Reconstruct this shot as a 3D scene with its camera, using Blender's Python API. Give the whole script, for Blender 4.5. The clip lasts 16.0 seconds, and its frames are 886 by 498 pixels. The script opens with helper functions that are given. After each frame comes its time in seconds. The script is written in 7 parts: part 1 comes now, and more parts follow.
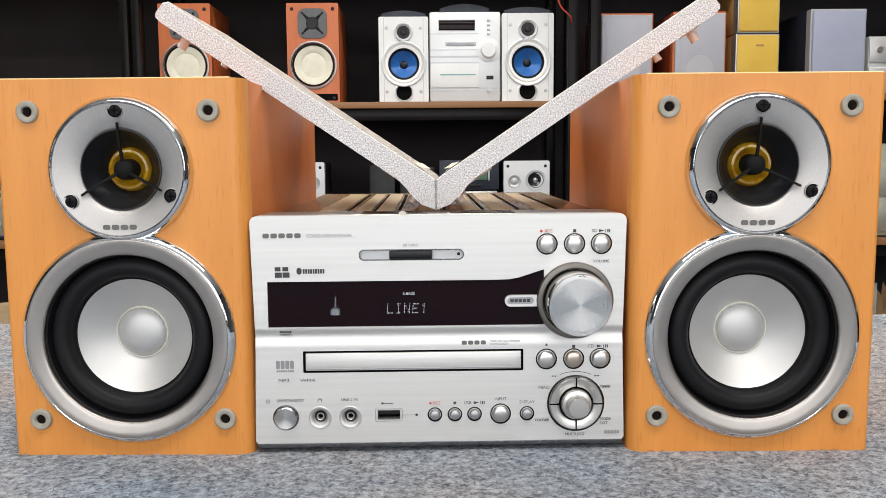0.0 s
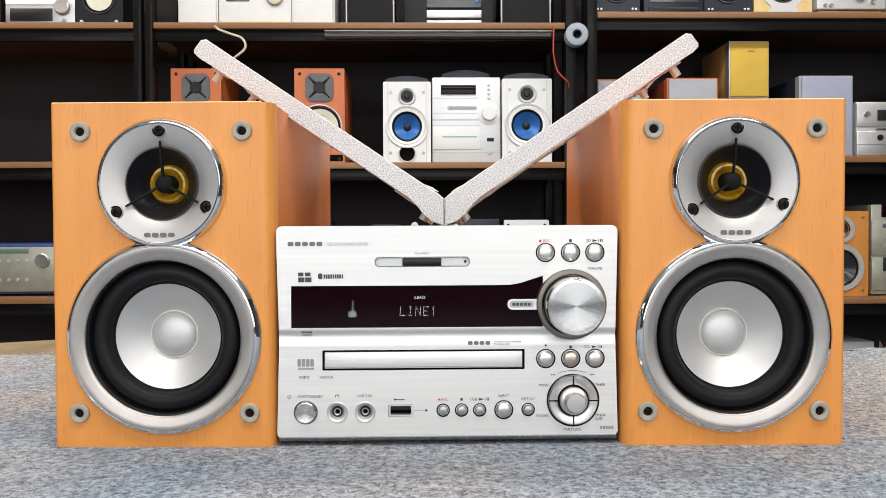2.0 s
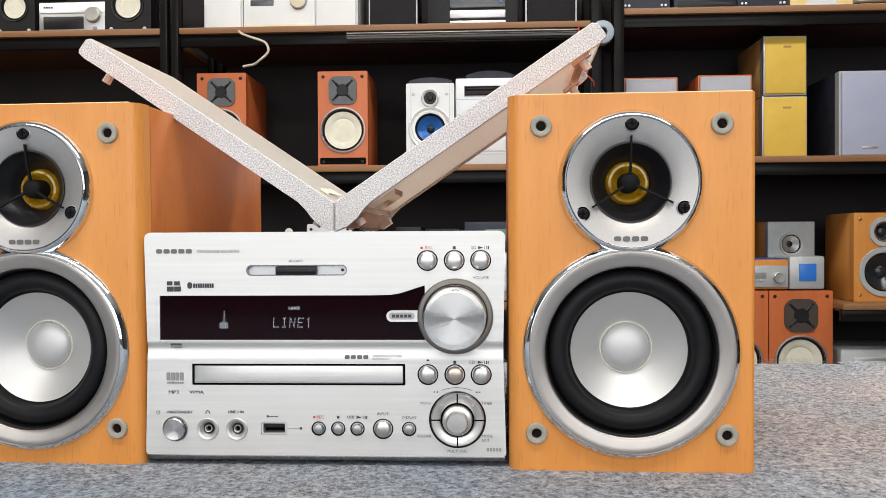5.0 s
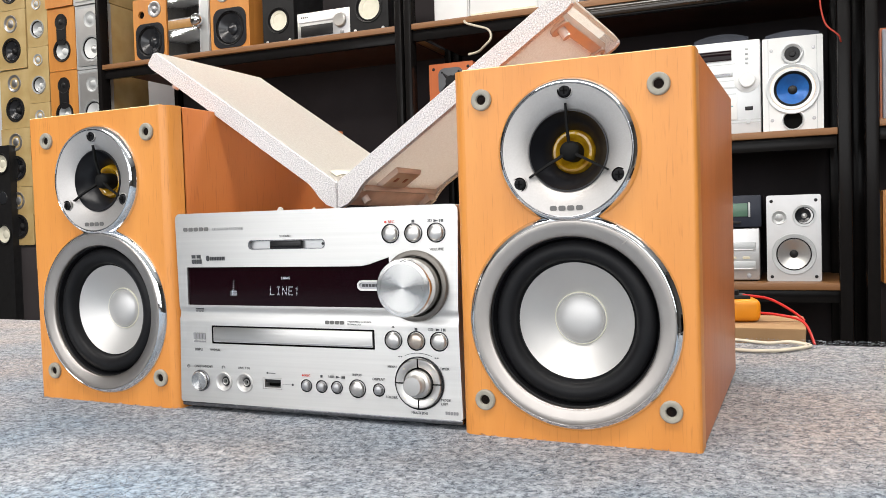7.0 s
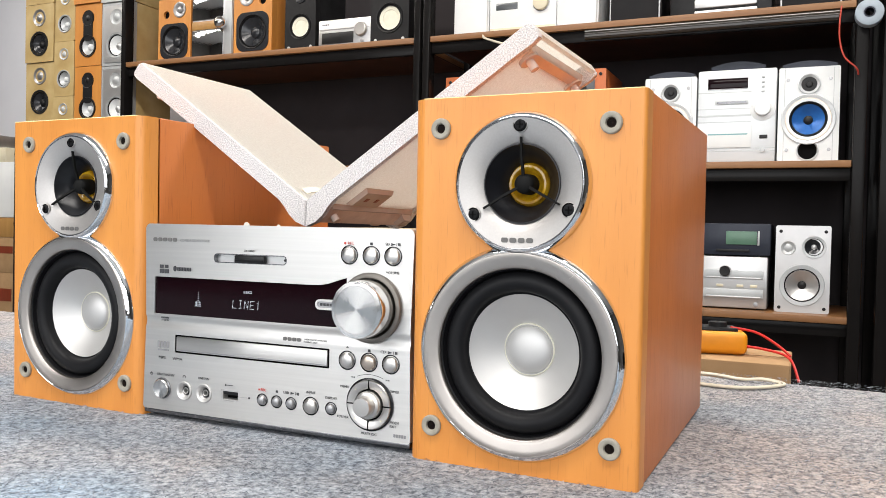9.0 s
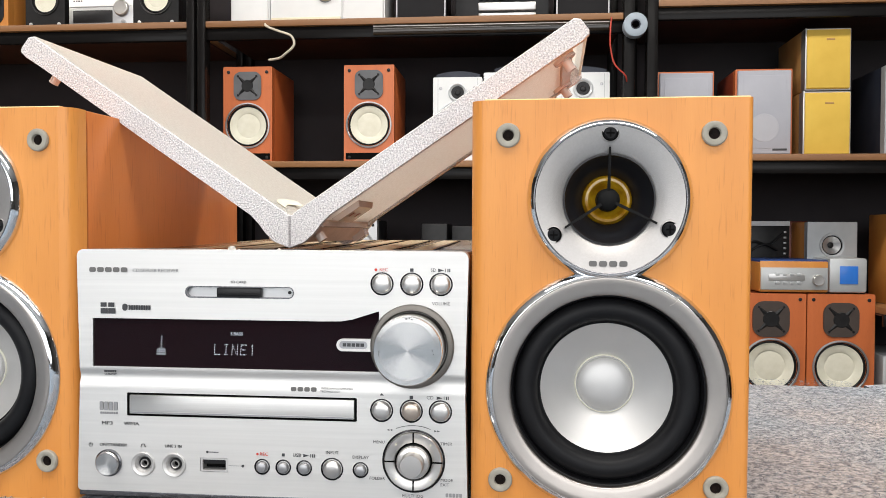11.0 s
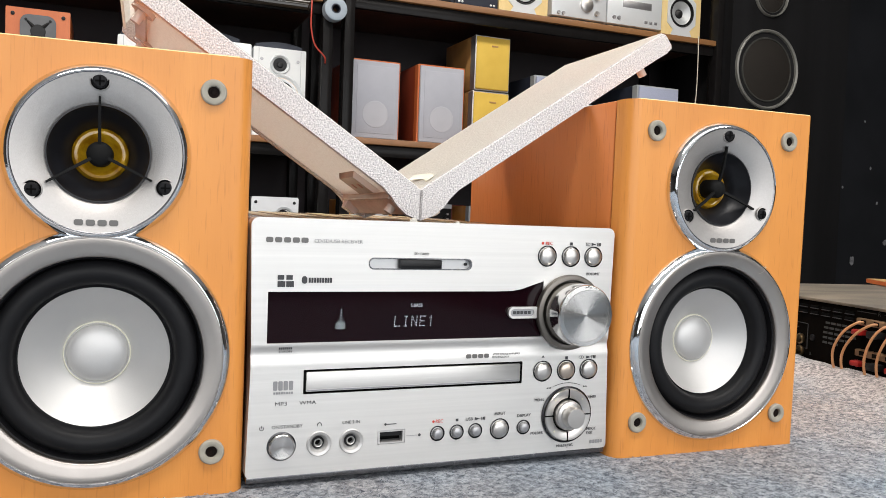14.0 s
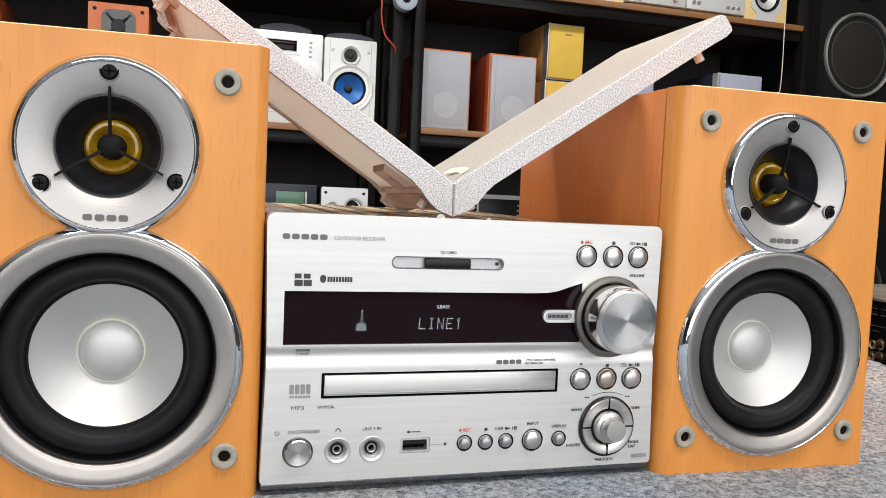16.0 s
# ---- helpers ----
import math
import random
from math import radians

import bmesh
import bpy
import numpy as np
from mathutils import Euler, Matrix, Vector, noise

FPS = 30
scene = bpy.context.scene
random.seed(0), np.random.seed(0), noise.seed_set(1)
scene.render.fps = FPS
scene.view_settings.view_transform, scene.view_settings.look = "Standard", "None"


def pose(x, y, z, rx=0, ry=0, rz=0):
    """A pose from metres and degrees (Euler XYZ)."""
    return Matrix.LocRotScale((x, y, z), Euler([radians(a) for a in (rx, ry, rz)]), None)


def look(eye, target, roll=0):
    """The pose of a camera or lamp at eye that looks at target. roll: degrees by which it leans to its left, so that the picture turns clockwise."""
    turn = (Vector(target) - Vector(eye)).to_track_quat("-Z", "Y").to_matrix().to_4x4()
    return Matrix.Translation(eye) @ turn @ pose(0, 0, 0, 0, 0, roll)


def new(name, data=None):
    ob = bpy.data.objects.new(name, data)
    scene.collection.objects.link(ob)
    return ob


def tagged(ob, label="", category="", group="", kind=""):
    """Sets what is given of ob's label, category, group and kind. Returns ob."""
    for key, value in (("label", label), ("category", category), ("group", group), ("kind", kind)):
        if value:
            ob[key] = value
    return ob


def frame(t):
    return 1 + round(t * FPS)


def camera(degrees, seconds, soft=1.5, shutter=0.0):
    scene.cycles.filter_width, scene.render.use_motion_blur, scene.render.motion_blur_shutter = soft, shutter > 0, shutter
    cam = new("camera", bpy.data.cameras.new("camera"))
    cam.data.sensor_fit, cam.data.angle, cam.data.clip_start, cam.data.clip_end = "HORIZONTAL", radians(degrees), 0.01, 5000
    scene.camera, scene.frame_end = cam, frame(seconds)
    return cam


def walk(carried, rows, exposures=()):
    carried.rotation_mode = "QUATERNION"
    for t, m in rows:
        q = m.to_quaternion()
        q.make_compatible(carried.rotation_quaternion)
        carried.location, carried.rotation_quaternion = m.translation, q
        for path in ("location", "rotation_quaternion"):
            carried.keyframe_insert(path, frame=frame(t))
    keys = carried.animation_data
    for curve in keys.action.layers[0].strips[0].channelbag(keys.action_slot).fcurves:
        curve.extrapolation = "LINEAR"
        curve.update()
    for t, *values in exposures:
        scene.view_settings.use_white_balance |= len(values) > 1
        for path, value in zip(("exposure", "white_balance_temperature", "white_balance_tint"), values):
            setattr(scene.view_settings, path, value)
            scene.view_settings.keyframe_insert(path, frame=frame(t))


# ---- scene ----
cam = camera(57.3, 16.0, 0.5)
PATH = [
    (0, (-0.0080, -0.4629, 0.1661), (0.0319, 1.5266, -0.0341), -0.45),
    (0.5, (-0.0074, -0.4811, 0.1473), (0.0279, 1.5119, -0.0158), -0.43),
    (1, (-0.0127, -0.4947, 0.1439), (0.0208, 1.5033, 0.0626), -0.33),
    (1.5, (-0.0114, -0.5043, 0.1368), (0.0267, 1.4949, 0.0924), -0.28),
    (2, (-0.0144, -0.5124, 0.1325), (0.0268, 1.4869, 0.1009), -0.26),
    (2.5, (-0.0129, -0.5157, 0.1271), (0.0353, 1.4835, 0.1009), -0.29),
    (3, (-0.0156, -0.5176, 0.1247), (0.0396, 1.4815, 0.1046), -0.27),
    (3.5, (-0.0171, -0.5143, 0.1256), (0.0510, 1.4846, 0.1186), -0.10),
    (4, (-0.0036, -0.5053, 0.1331), (0.0780, 1.4930, 0.1315), 0.18),
    (4.2, (0.0099, -0.4977, 0.1372), (0.0974, 1.5004, 0.1353), 0.25),
    (6.3, (0.2459, -0.4662, 0.1293), (-0.3874, 1.4294, 0.0555), -2.00),
    (6.5, (0.2620, -0.4647, 0.1315), (-0.4175, 1.4149, 0.0587), -2.05),
    (7, (0.2886, -0.4586, 0.1269), (-0.4829, 1.3856, 0.0658), -1.59),
    (7.5, (0.3071, -0.4536, 0.1314), (-0.5323, 1.3613, 0.0915), -0.31),
    (8, (0.3284, -0.4501, 0.1341), (-0.5069, 1.3670, 0.1084), 1.12),
    (8.2, (0.3316, -0.4501, 0.1335), (-0.5059, 1.3660, 0.1118), 1.52),
    (10.3, (0.2283, -0.4319, 0.1441), (-0.3645, 1.4841, 0.0832), -0.63),
    (10.5, (0.1966, -0.4281, 0.1443), (-0.2933, 1.5105, 0.1030), -0.18),
    (11, (0.1349, -0.4242, 0.1499), (-0.0595, 1.5658, 0.1061), 0.27),
    (11.5, (0.0762, -0.4268, 0.1584), (0.2746, 1.5629, 0.1159), 0.66),
    (12, (0.0210, -0.4222, 0.1586), (0.3209, 1.5541, 0.0937), 1.00),
    (12.5, (-0.0364, -0.4182, 0.1525), (0.3204, 1.5480, 0.0713), 1.30),
    (13, (-0.0857, -0.4206, 0.1483), (0.3995, 1.5178, 0.0635), 1.53),
    (13.5, (-0.1409, -0.4122, 0.1478), (0.5274, 1.4713, 0.0703), 1.81),
    (14, (-0.1760, -0.4121, 0.1427), (0.5910, 1.4333, 0.0628), 2.07),
    (14.5, (-0.2044, -0.4195, 0.1342), (0.6204, 1.4009, 0.0560), 2.31),
    (15, (-0.2120, -0.4210, 0.1305), (0.6227, 1.3949, 0.0540), 2.56),
    (15.5, (-0.1981, -0.4104, 0.1338), (0.6167, 1.4142, 0.0484), 2.85),
    (16, (-0.1429, -0.3957, 0.1466), (0.4473, 1.5120, 0.0362), 2.46),
]
walk(cam, [(t, look(eye, target, roll)) for t, eye, target, roll in PATH],
     [(0, -0.08), (2, 0.0), (4, -0.05), (6.5, -0.10), (7, 0.16), (7.5, 0.24), (8, 0.24), (10.5, 0.17), (11, 0.07), (11.5, 0.08), (12.5, 0.05), (13.5, 0.02), (14.5, 0.05), (16, 0.0)])

# ---- world, lamps, exposure ----
world = bpy.data.worlds.new("world")
scene.world = world
world.use_nodes = True
world.node_tree.nodes["Background"].inputs[0].default_value = (0.75, 0.85, 1.0, 1)
world.node_tree.nodes["Background"].inputs[1].default_value = 0.05


def area_lamp(x, y, z, sx, sy, watts, colour, tilt=(0, 0, 0)):
    data = bpy.data.lights.new("area_lamp", "AREA")
    data.shape, data.size, data.size_y, data.energy, data.color = "RECTANGLE", sx, sy, watts, colour
    ob = new("area_lamp", data)
    ob.matrix_world = pose(x, y, z, *tilt)
    return ob


# Ceiling lamps over the bench and along the shelves.
area_lamp(0.2, -0.75, 1.85, 2.6, 0.35, 40, (1.0, 0.96, 0.91))
area_lamp(-0.8, 1.00, 1.85, 6.4, 0.25, 94, (1.0, 0.94, 0.87))
# Unseen lamp, added to brighten the wall and speaker stack at the far left.
area_lamp(-3.5, 2.1, 1.85, 1.2, 0.25, 9, (1.0, 0.97, 0.93))
# Daylight of the shop window behind the camera.
area_lamp(0.05, -2.46, 0.85, 4.3, 1.5, 64, (0.965, 0.975, 0.99), (90, 0, 0))

# ---- materials ----


def links(mat):
    return mat.node_tree.nodes, mat.node_tree.links


def material(name, base, rough=0.5, metal=0.0, base2=None, scale=30.0, stretch=(1, 1, 1), contrast=(0.35, 0.65),
             bump=0.0, bump_scale=400.0, rough_var=0.08, coat=0.0, emission=None, strength=0.0, transmission=0.0, spec=0.5):
    """Two scales of variation: broad blotches between two base colours, and a fine grain in relief and gloss."""
    mat = bpy.data.materials.new(name)
    mat.use_nodes = True
    n, l = links(mat)
    b = n["Principled BSDF"]
    coord = n.new("ShaderNodeTexCoord")
    mapping = n.new("ShaderNodeMapping")
    mapping.inputs["Scale"].default_value = stretch
    l.new(coord.outputs["Object"], mapping.inputs["Vector"])
    noise_a = n.new("ShaderNodeTexNoise")
    noise_a.inputs["Scale"].default_value, noise_a.inputs["Detail"].default_value = scale, 5
    l.new(mapping.outputs[0], noise_a.inputs["Vector"])
    ramp = n.new("ShaderNodeValToRGB")
    ramp.color_ramp.elements[0].position, ramp.color_ramp.elements[1].position = contrast
    base2 = base2 or tuple(c * 0.86 for c in base)
    ramp.color_ramp.elements[0].color, ramp.color_ramp.elements[1].color = (*base2, 1), (*base, 1)
    l.new(noise_a.outputs[0], ramp.inputs[0])
    l.new(ramp.outputs[0], b.inputs["Base Color"])
    noise_b = n.new("ShaderNodeTexNoise")
    noise_b.inputs["Scale"].default_value, noise_b.inputs["Detail"].default_value = bump_scale, 3
    l.new(mapping.outputs[0], noise_b.inputs["Vector"])
    span = n.new("ShaderNodeMapRange")
    span.inputs["To Min"].default_value, span.inputs["To Max"].default_value = max(0.02, rough - rough_var), min(1, rough + rough_var)
    l.new(noise_b.outputs[0], span.inputs["Value"])
    l.new(span.outputs[0], b.inputs["Roughness"])
    b.inputs["Metallic"].default_value = metal
    b.inputs["Coat Weight"].default_value = coat
    b.inputs["Coat Roughness"].default_value = 0.12
    b.inputs["Transmission Weight"].default_value = transmission
    b.inputs["Specular IOR Level"].default_value = spec
    if bump:
        relief = n.new("ShaderNodeBump")
        relief.inputs["Strength"].default_value, relief.inputs["Distance"].default_value = bump, 0.001
        l.new(noise_b.outputs[0], relief.inputs["Height"])
        l.new(relief.outputs[0], b.inputs["Normal"])
    if emission:
        b.inputs["Emission Color"].default_value, b.inputs["Emission Strength"].default_value = (*emission, 1), strength
    return mat


def wood(name, light, dark, pore, coarse=60.0, rough=0.38, along=(1, 1, 0.06)):
    """Figured wood: broad streaks along the grain, and short dark pores."""
    mat = material(name, light, rough, 0, dark, coarse, along, (0.3, 0.72), 0.08, 900, 0.06)
    n, l = links(mat)
    b = n["Principled BSDF"]
    streak = b.inputs["Base Color"].links[0].from_socket
    coord = n["Texture Coordinate"]
    mapping = n.new("ShaderNodeMapping")
    mapping.inputs["Scale"].default_value = tuple(900 * a for a in along)
    l.new(coord.outputs["Object"], mapping.inputs["Vector"])
    pores = n.new("ShaderNodeTexNoise")
    pores.inputs["Scale"].default_value, pores.inputs["Detail"].default_value = 1.0, 2
    l.new(mapping.outputs[0], pores.inputs["Vector"])
    ramp = n.new("ShaderNodeValToRGB")
    ramp.color_ramp.elements[0].position, ramp.color_ramp.elements[1].position = 0.59, 0.71
    ramp.color_ramp.elements[0].color, ramp.color_ramp.elements[1].color = (0, 0, 0, 1), (0.42, 0.42, 0.42, 1)
    l.new(pores.outputs[0], ramp.inputs[0])
    mix = n.new("ShaderNodeMix")
    mix.data_type = "RGBA"
    l.new(ramp.outputs[0], mix.inputs["Factor"])
    l.new(streak, mix.inputs["A"])
    mix.inputs["B"].default_value = (*pore, 1)
    l.new(mix.outputs["Result"], b.inputs["Base Color"])
    return mat


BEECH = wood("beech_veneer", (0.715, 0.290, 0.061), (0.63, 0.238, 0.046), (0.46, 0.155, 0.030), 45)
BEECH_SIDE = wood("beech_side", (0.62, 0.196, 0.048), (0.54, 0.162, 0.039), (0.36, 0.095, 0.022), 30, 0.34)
CHERRY = wood("cherry_veneer", (0.58, 0.155, 0.045), (0.50, 0.125, 0.035), (0.36, 0.08, 0.02), 30)
CHERRY_DARK = wood("dark_cherry", (0.26, 0.05, 0.022), (0.20, 0.035, 0.016), (0.12, 0.02, 0.01), 25)
ORANGE_WOOD = wood("orange_beech", (0.62, 0.27, 0.06), (0.54, 0.21, 0.045), (0.42, 0.15, 0.03), 30)
PALE_WOOD = wood("pale_maple", (0.80, 0.62, 0.30), (0.72, 0.54, 0.24), (0.60, 0.42, 0.18), 30)
OCHRE_WOOD = wood("ochre_wood", (0.46, 0.26, 0.09), (0.38, 0.20, 0.06), (0.28, 0.13, 0.04), 30)
BOARD = wood("shelf_wood", (0.30, 0.145, 0.055), (0.22, 0.10, 0.038), (0.14, 0.06, 0.02), 12, 0.45, (0.06, 1, 1))
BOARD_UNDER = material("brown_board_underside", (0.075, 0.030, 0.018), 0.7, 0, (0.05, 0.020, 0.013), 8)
ALU = material("brushed_aluminium", (0.680, 0.668, 0.648), 0.36, 0.9, (0.615, 0.605, 0.588), 420, (0.012, 1, 1), (0.3, 0.7), 0.04, 1800, 0.06)
# The brushing runs level, so that gloss spreads upright.
brushed = ALU.node_tree.nodes["Principled BSDF"]
brushed.inputs["Anisotropic"].default_value = 0.85
upright = ALU.node_tree.nodes.new("ShaderNodeTangent")
upright.direction_type, upright.axis = "RADIAL", "X"
ALU.node_tree.links.new(upright.outputs[0], brushed.inputs["Tangent"])
ALU_TURNED = material("turned_aluminium", (0.66, 0.64, 0.615), 0.34, 1, (0.61, 0.59, 0.565), 60, (1, 1, 1), (0.3, 0.7), 0.03, 900, 0.05)
SILVER = material("silver_paint", (0.60, 0.60, 0.60), 0.36, 0.75, (0.56, 0.56, 0.56), 25, (1, 1, 1), (0.3, 0.7), 0.03, 1500, 0.04)
CONE = material("aluminium_cone", (0.63, 0.62, 0.605), 0.50, 0.75, (0.59, 0.58, 0.57), 40, (1, 1, 1), (0.3, 0.7), 0.03, 1200, 0.05)
FLANGE = material("satin_flange_metal", (0.435, 0.400, 0.372), 0.36, 1, (0.405, 0.372, 0.345), 90, (1, 1, 1), (0.3, 0.7), 0.012, 1500, 0.03)
FACE_SILVER = material("satin_tweeter_face", (0.50, 0.48, 0.465), 0.50, 0.8, (0.475, 0.455, 0.44), 900, (1, 1, 1), (0.35, 0.65), 0.12, 1800, 0.06)
CHROME = material("chrome", (0.80, 0.81, 0.83), 0.07, 1, (0.74, 0.76, 0.78), 30, (1, 1, 1), (0.3, 0.7), 0.24, 110, 0.03)
DARK_CHROME = material("dark_edge_metal", (0.22, 0.22, 0.23), 0.25, 1)
RUBBER = material("black_rubber", (0.006, 0.006, 0.007), 0.46, 0, (0.009, 0.009, 0.010), 50, (1, 1, 1), (0.3, 0.7), 0.05, 700, spec=0.17)
BLACK = material("black_plastic", (0.012, 0.012, 0.013), 0.35, 0, (0.018, 0.018, 0.019), 40, (1, 1, 1), (0.3, 0.7), 0.05, 900, spec=0.25)
HOLE = material("black_cavity", (0.004, 0.004, 0.004), 0.8, spec=0.05)
AMBER = material("amber_film", (0.52, 0.30, 0.012), 0.10, 0.0, (0.26, 0.12, 0.004), 160, (1, 1, 1), (0.35, 0.65), 0.1, 300, 0.06, 0.6)
SOCKET = material("grey_rubber_socket", (0.36, 0.335, 0.28), 0.6, 0, (0.30, 0.28, 0.23), 200)
DISPLAY = material("display_window", (0.006, 0.0012, 0.0030), 0.10, 0, (0.008, 0.001, 0.002), 12, (1, 1, 1), (0.3, 0.7), 0.0, 300, 0.03, spec=0.16)
HORN = material("charcoal_horn_plastic", (0.009, 0.0095, 0.012), 0.34, 0, (0.007, 0.0075, 0.010), 40, spec=0.38)
GLYPH = material("lit_display_segments", (0.5, 0.55, 0.6), 0.5, 0, None, 40, (1, 1, 1), (0.3, 0.7), 0, 300, 0.05, 0, (0.72, 0.80, 0.90), 0.38)
INK = material("dark_grey_print", (0.045, 0.045, 0.05), 0.6)
INK_MARK = material("grey_brand_print", (0.15, 0.145, 0.14), 0.5, 0.3)
INK_PALE = material("pale_grey_print", (0.28, 0.28, 0.29), 0.6)
INK_RED = material("red_print", (0.62, 0.05, 0.03), 0.6)
WARM_METAL = material("tinted_aluminium", (0.62, 0.53, 0.45), 0.3, 0.9)
GREY_METAL = material("grey_metal", (0.42, 0.42, 0.43), 0.38, 0.8, (0.36, 0.36, 0.37), 40, (1, 1, 1), (0.3, 0.7), 0.06, 900)
TAN_PALE = material("pale_tan_reflection", (0.62, 0.48, 0.30), 0.3, 0.2)
TOP_METAL = material("tan_painted_steel", (0.36, 0.24, 0.13), 0.22, 0.4, (0.30, 0.19, 0.10), 30, (1, 1, 1), (0.3, 0.7), 0.05, 900)
WHITE_PAINT = material("white_paint", (0.80, 0.82, 0.82), 0.4, 0, (0.74, 0.76, 0.77), 12, (1, 1, 1), (0.3, 0.7), 0.04, 600)
PEARL = material("pearl_silver_paint", (0.72, 0.75, 0.77), 0.38, 0.25, (0.66, 0.69, 0.71), 12, (1, 1, 1), (0.3, 0.7), 0.04, 600)
CREAM_PLASTIC = material("cream_plastic", (0.72, 0.66, 0.50), 0.45, 0, (0.66, 0.60, 0.44), 14)
YELLOWED = material("yellowed_cream_paint", (0.54, 0.41, 0.20), 0.42, 0, (0.43, 0.30, 0.12), 10)
BLUE_CONE = material("blue_cone", (0.03, 0.17, 0.52), 0.34, 0.15, (0.02, 0.12, 0.42), 40)
WHITE_CONE = material("ivory_paper_cone", (0.80, 0.78, 0.66), 0.6, 0, (0.72, 0.70, 0.57), 40, (1, 1, 1), (0.3, 0.7), 0.15, 700)
SMOKE_CONE = material("grey_poly_cone", (0.025, 0.027, 0.032), 0.22, 0.1, spec=0.5)
LIGHT_GREY = material("light_grey_plastic", (0.50, 0.52, 0.53), 0.42, 0.3, (0.45, 0.47, 0.48), 20)
GREY_CLOTH = material("grey_grille_cloth", (0.42, 0.43, 0.48), 0.85, 0, (0.37, 0.38, 0.43), 10, (1, 1, 1), (0.3, 0.7), 0.4, 1500)
GREY_CLOTH_PALE = material("thin_grey_grille_cloth", (0.46, 0.465, 0.505), 0.85, 0, (0.41, 0.415, 0.455), 10, (1, 1, 1), (0.3, 0.7), 0.4, 1500)
BLUE_CLOTH = material("blue_grey_grille_cloth", (0.38, 0.41, 0.53), 0.85, 0, (0.33, 0.36, 0.48), 8, (1, 1, 1), (0.3, 0.7), 0.4, 1500)
YELLOW_FOAM = material("yellow_grille", (0.70, 0.47, 0.075), 0.75, 0, (0.62, 0.40, 0.055), 14, (1, 1, 1), (0.3, 0.7), 0.3, 900)
DARK_CLOTH = material("black_grille_cloth", (0.022, 0.022, 0.024), 0.8, 0, (0.016, 0.016, 0.018), 10, (1, 1, 1), (0.3, 0.7), 0.4, 1500, spec=0.2)
NAVY = material("dark_slate_plastic", (0.03, 0.035, 0.05), 0.35, 0.1, (0.022, 0.026, 0.04), 20, spec=0.3)
BLUE_PLASTIC = material("blue_plastic", (0.025, 0.06, 0.22), 0.4)
CHAMPAGNE = material("champagne_metal", (0.42, 0.42, 0.35), 0.4, 0.6, (0.36, 0.36, 0.30), 30)
STEEL_BLACK = material("black_enamel_steel", (0.008, 0.0075, 0.0075), 0.22, 0, (0.010, 0.009, 0.009), 30, (1, 1, 1), (0.3, 0.7), 0.1, 200, 0.08, spec=0.10)
GLOSS_BLACK = material("glossy_black_enamel", (0.006, 0.006, 0.006), 0.12, 0, (0.02, 0.012, 0.006), 30, (0.1, 1, 1), (0.4, 0.7), 0.1, 120, 0.06)
MATT_BLACK = material("matt_black_plastic", (0.009, 0.009, 0.009), 0.7, spec=0.12)
BACK_BLACK = material("black_back_panel", (0.040, 0.036, 0.038), 0.85, 0, (0.050, 0.044, 0.047), 5, spec=0.1)
BLUE_LCD = material("blue_screen", (0.02, 0.10, 0.35), 0.3, 0, None, 40, (1, 1, 1), (0.3, 0.7), 0, 300, 0.05, 0, (0.03, 0.18, 0.6), 0.35)
GREEN_LCD = material("green_screen", (0.10, 0.20, 0.14), 0.3)
GREY_SCREEN = material("grey_screen", (0.10, 0.11, 0.12), 0.2, 0.1)
GRILLE_SKIN = material("fabric_textured_white_shell", (0.82, 0.795, 0.785), 0.75, 0, (0.46, 0.44, 0.45), 1050, (1, 1, 1), (0.36, 0.60), 1.0, 1000)
GRILLE_FACE = material("cream_grille_cloth", (0.84, 0.825, 0.775), 0.85, 0, (0.68, 0.655, 0.605), 640, (1, 1, 1), (0.3, 0.7), 1.0, 760, spec=0.2)


def let_light_through(mat, share, colour, weave=0.7):
    """Thin cloth and milky plastic pass on part of the light that falls on their other side."""
    n, l = links(mat)
    out = n["Material Output"]
    glow = n.new("ShaderNodeBsdfTranslucent")
    mix = n.new("ShaderNodeMixShader")
    mix.inputs[0].default_value = share
    tone = n.new("ShaderNodeMix")
    tone.data_type, tone.blend_type = "RGBA", "MULTIPLY"
    tone.inputs["Factor"].default_value, tone.inputs["A"].default_value = weave, (*colour, 1)
    l.new(n["Principled BSDF"].inputs["Base Color"].links[0].from_socket, tone.inputs["B"])
    l.new(tone.outputs["Result"], glow.inputs["Color"])
    l.new(n["Principled BSDF"].inputs["Normal"].links[0].from_socket, glow.inputs["Normal"])
    l.new(n["Principled BSDF"].outputs[0], mix.inputs[1])
    l.new(glow.outputs[0], mix.inputs[2])
    l.new(mix.outputs[0], out.inputs["Surface"])


let_light_through(GRILLE_FACE, 0.48, (0.93, 0.94, 0.91))
CLOTH_BACK = material("pinkish_cloth_back", (0.94, 0.87, 0.83), 0.7, 0, (0.78, 0.68, 0.62), 700, (1, 1, 1), (0.35, 0.65), 1.0, 620)
let_light_through(CLOTH_BACK, 0.70, (1.0, 0.95, 0.92), 0.5)
FOOT_PLASTIC = material("scuffed_clear_plastic", (0.66, 0.50, 0.42), 0.32, 0, (0.50, 0.35, 0.28), 60, (1, 1, 1), (0.35, 0.65), 0.4, 500, 0.1)
let_light_through(FOOT_PLASTIC, 0.40, (0.95, 0.78, 0.70))
PEG = material("clear_peg_plastic", (0.88, 0.74, 0.66), 0.18, 0, (0.80, 0.64, 0.55), 60, (1, 1, 1), (0.3, 0.7), 0.1, 300, 0.05, 0.3, None, 0, 0.25)
GOLD = material("brass", (0.62, 0.42, 0.16), 0.3, 1, (0.45, 0.30, 0.12), 80)
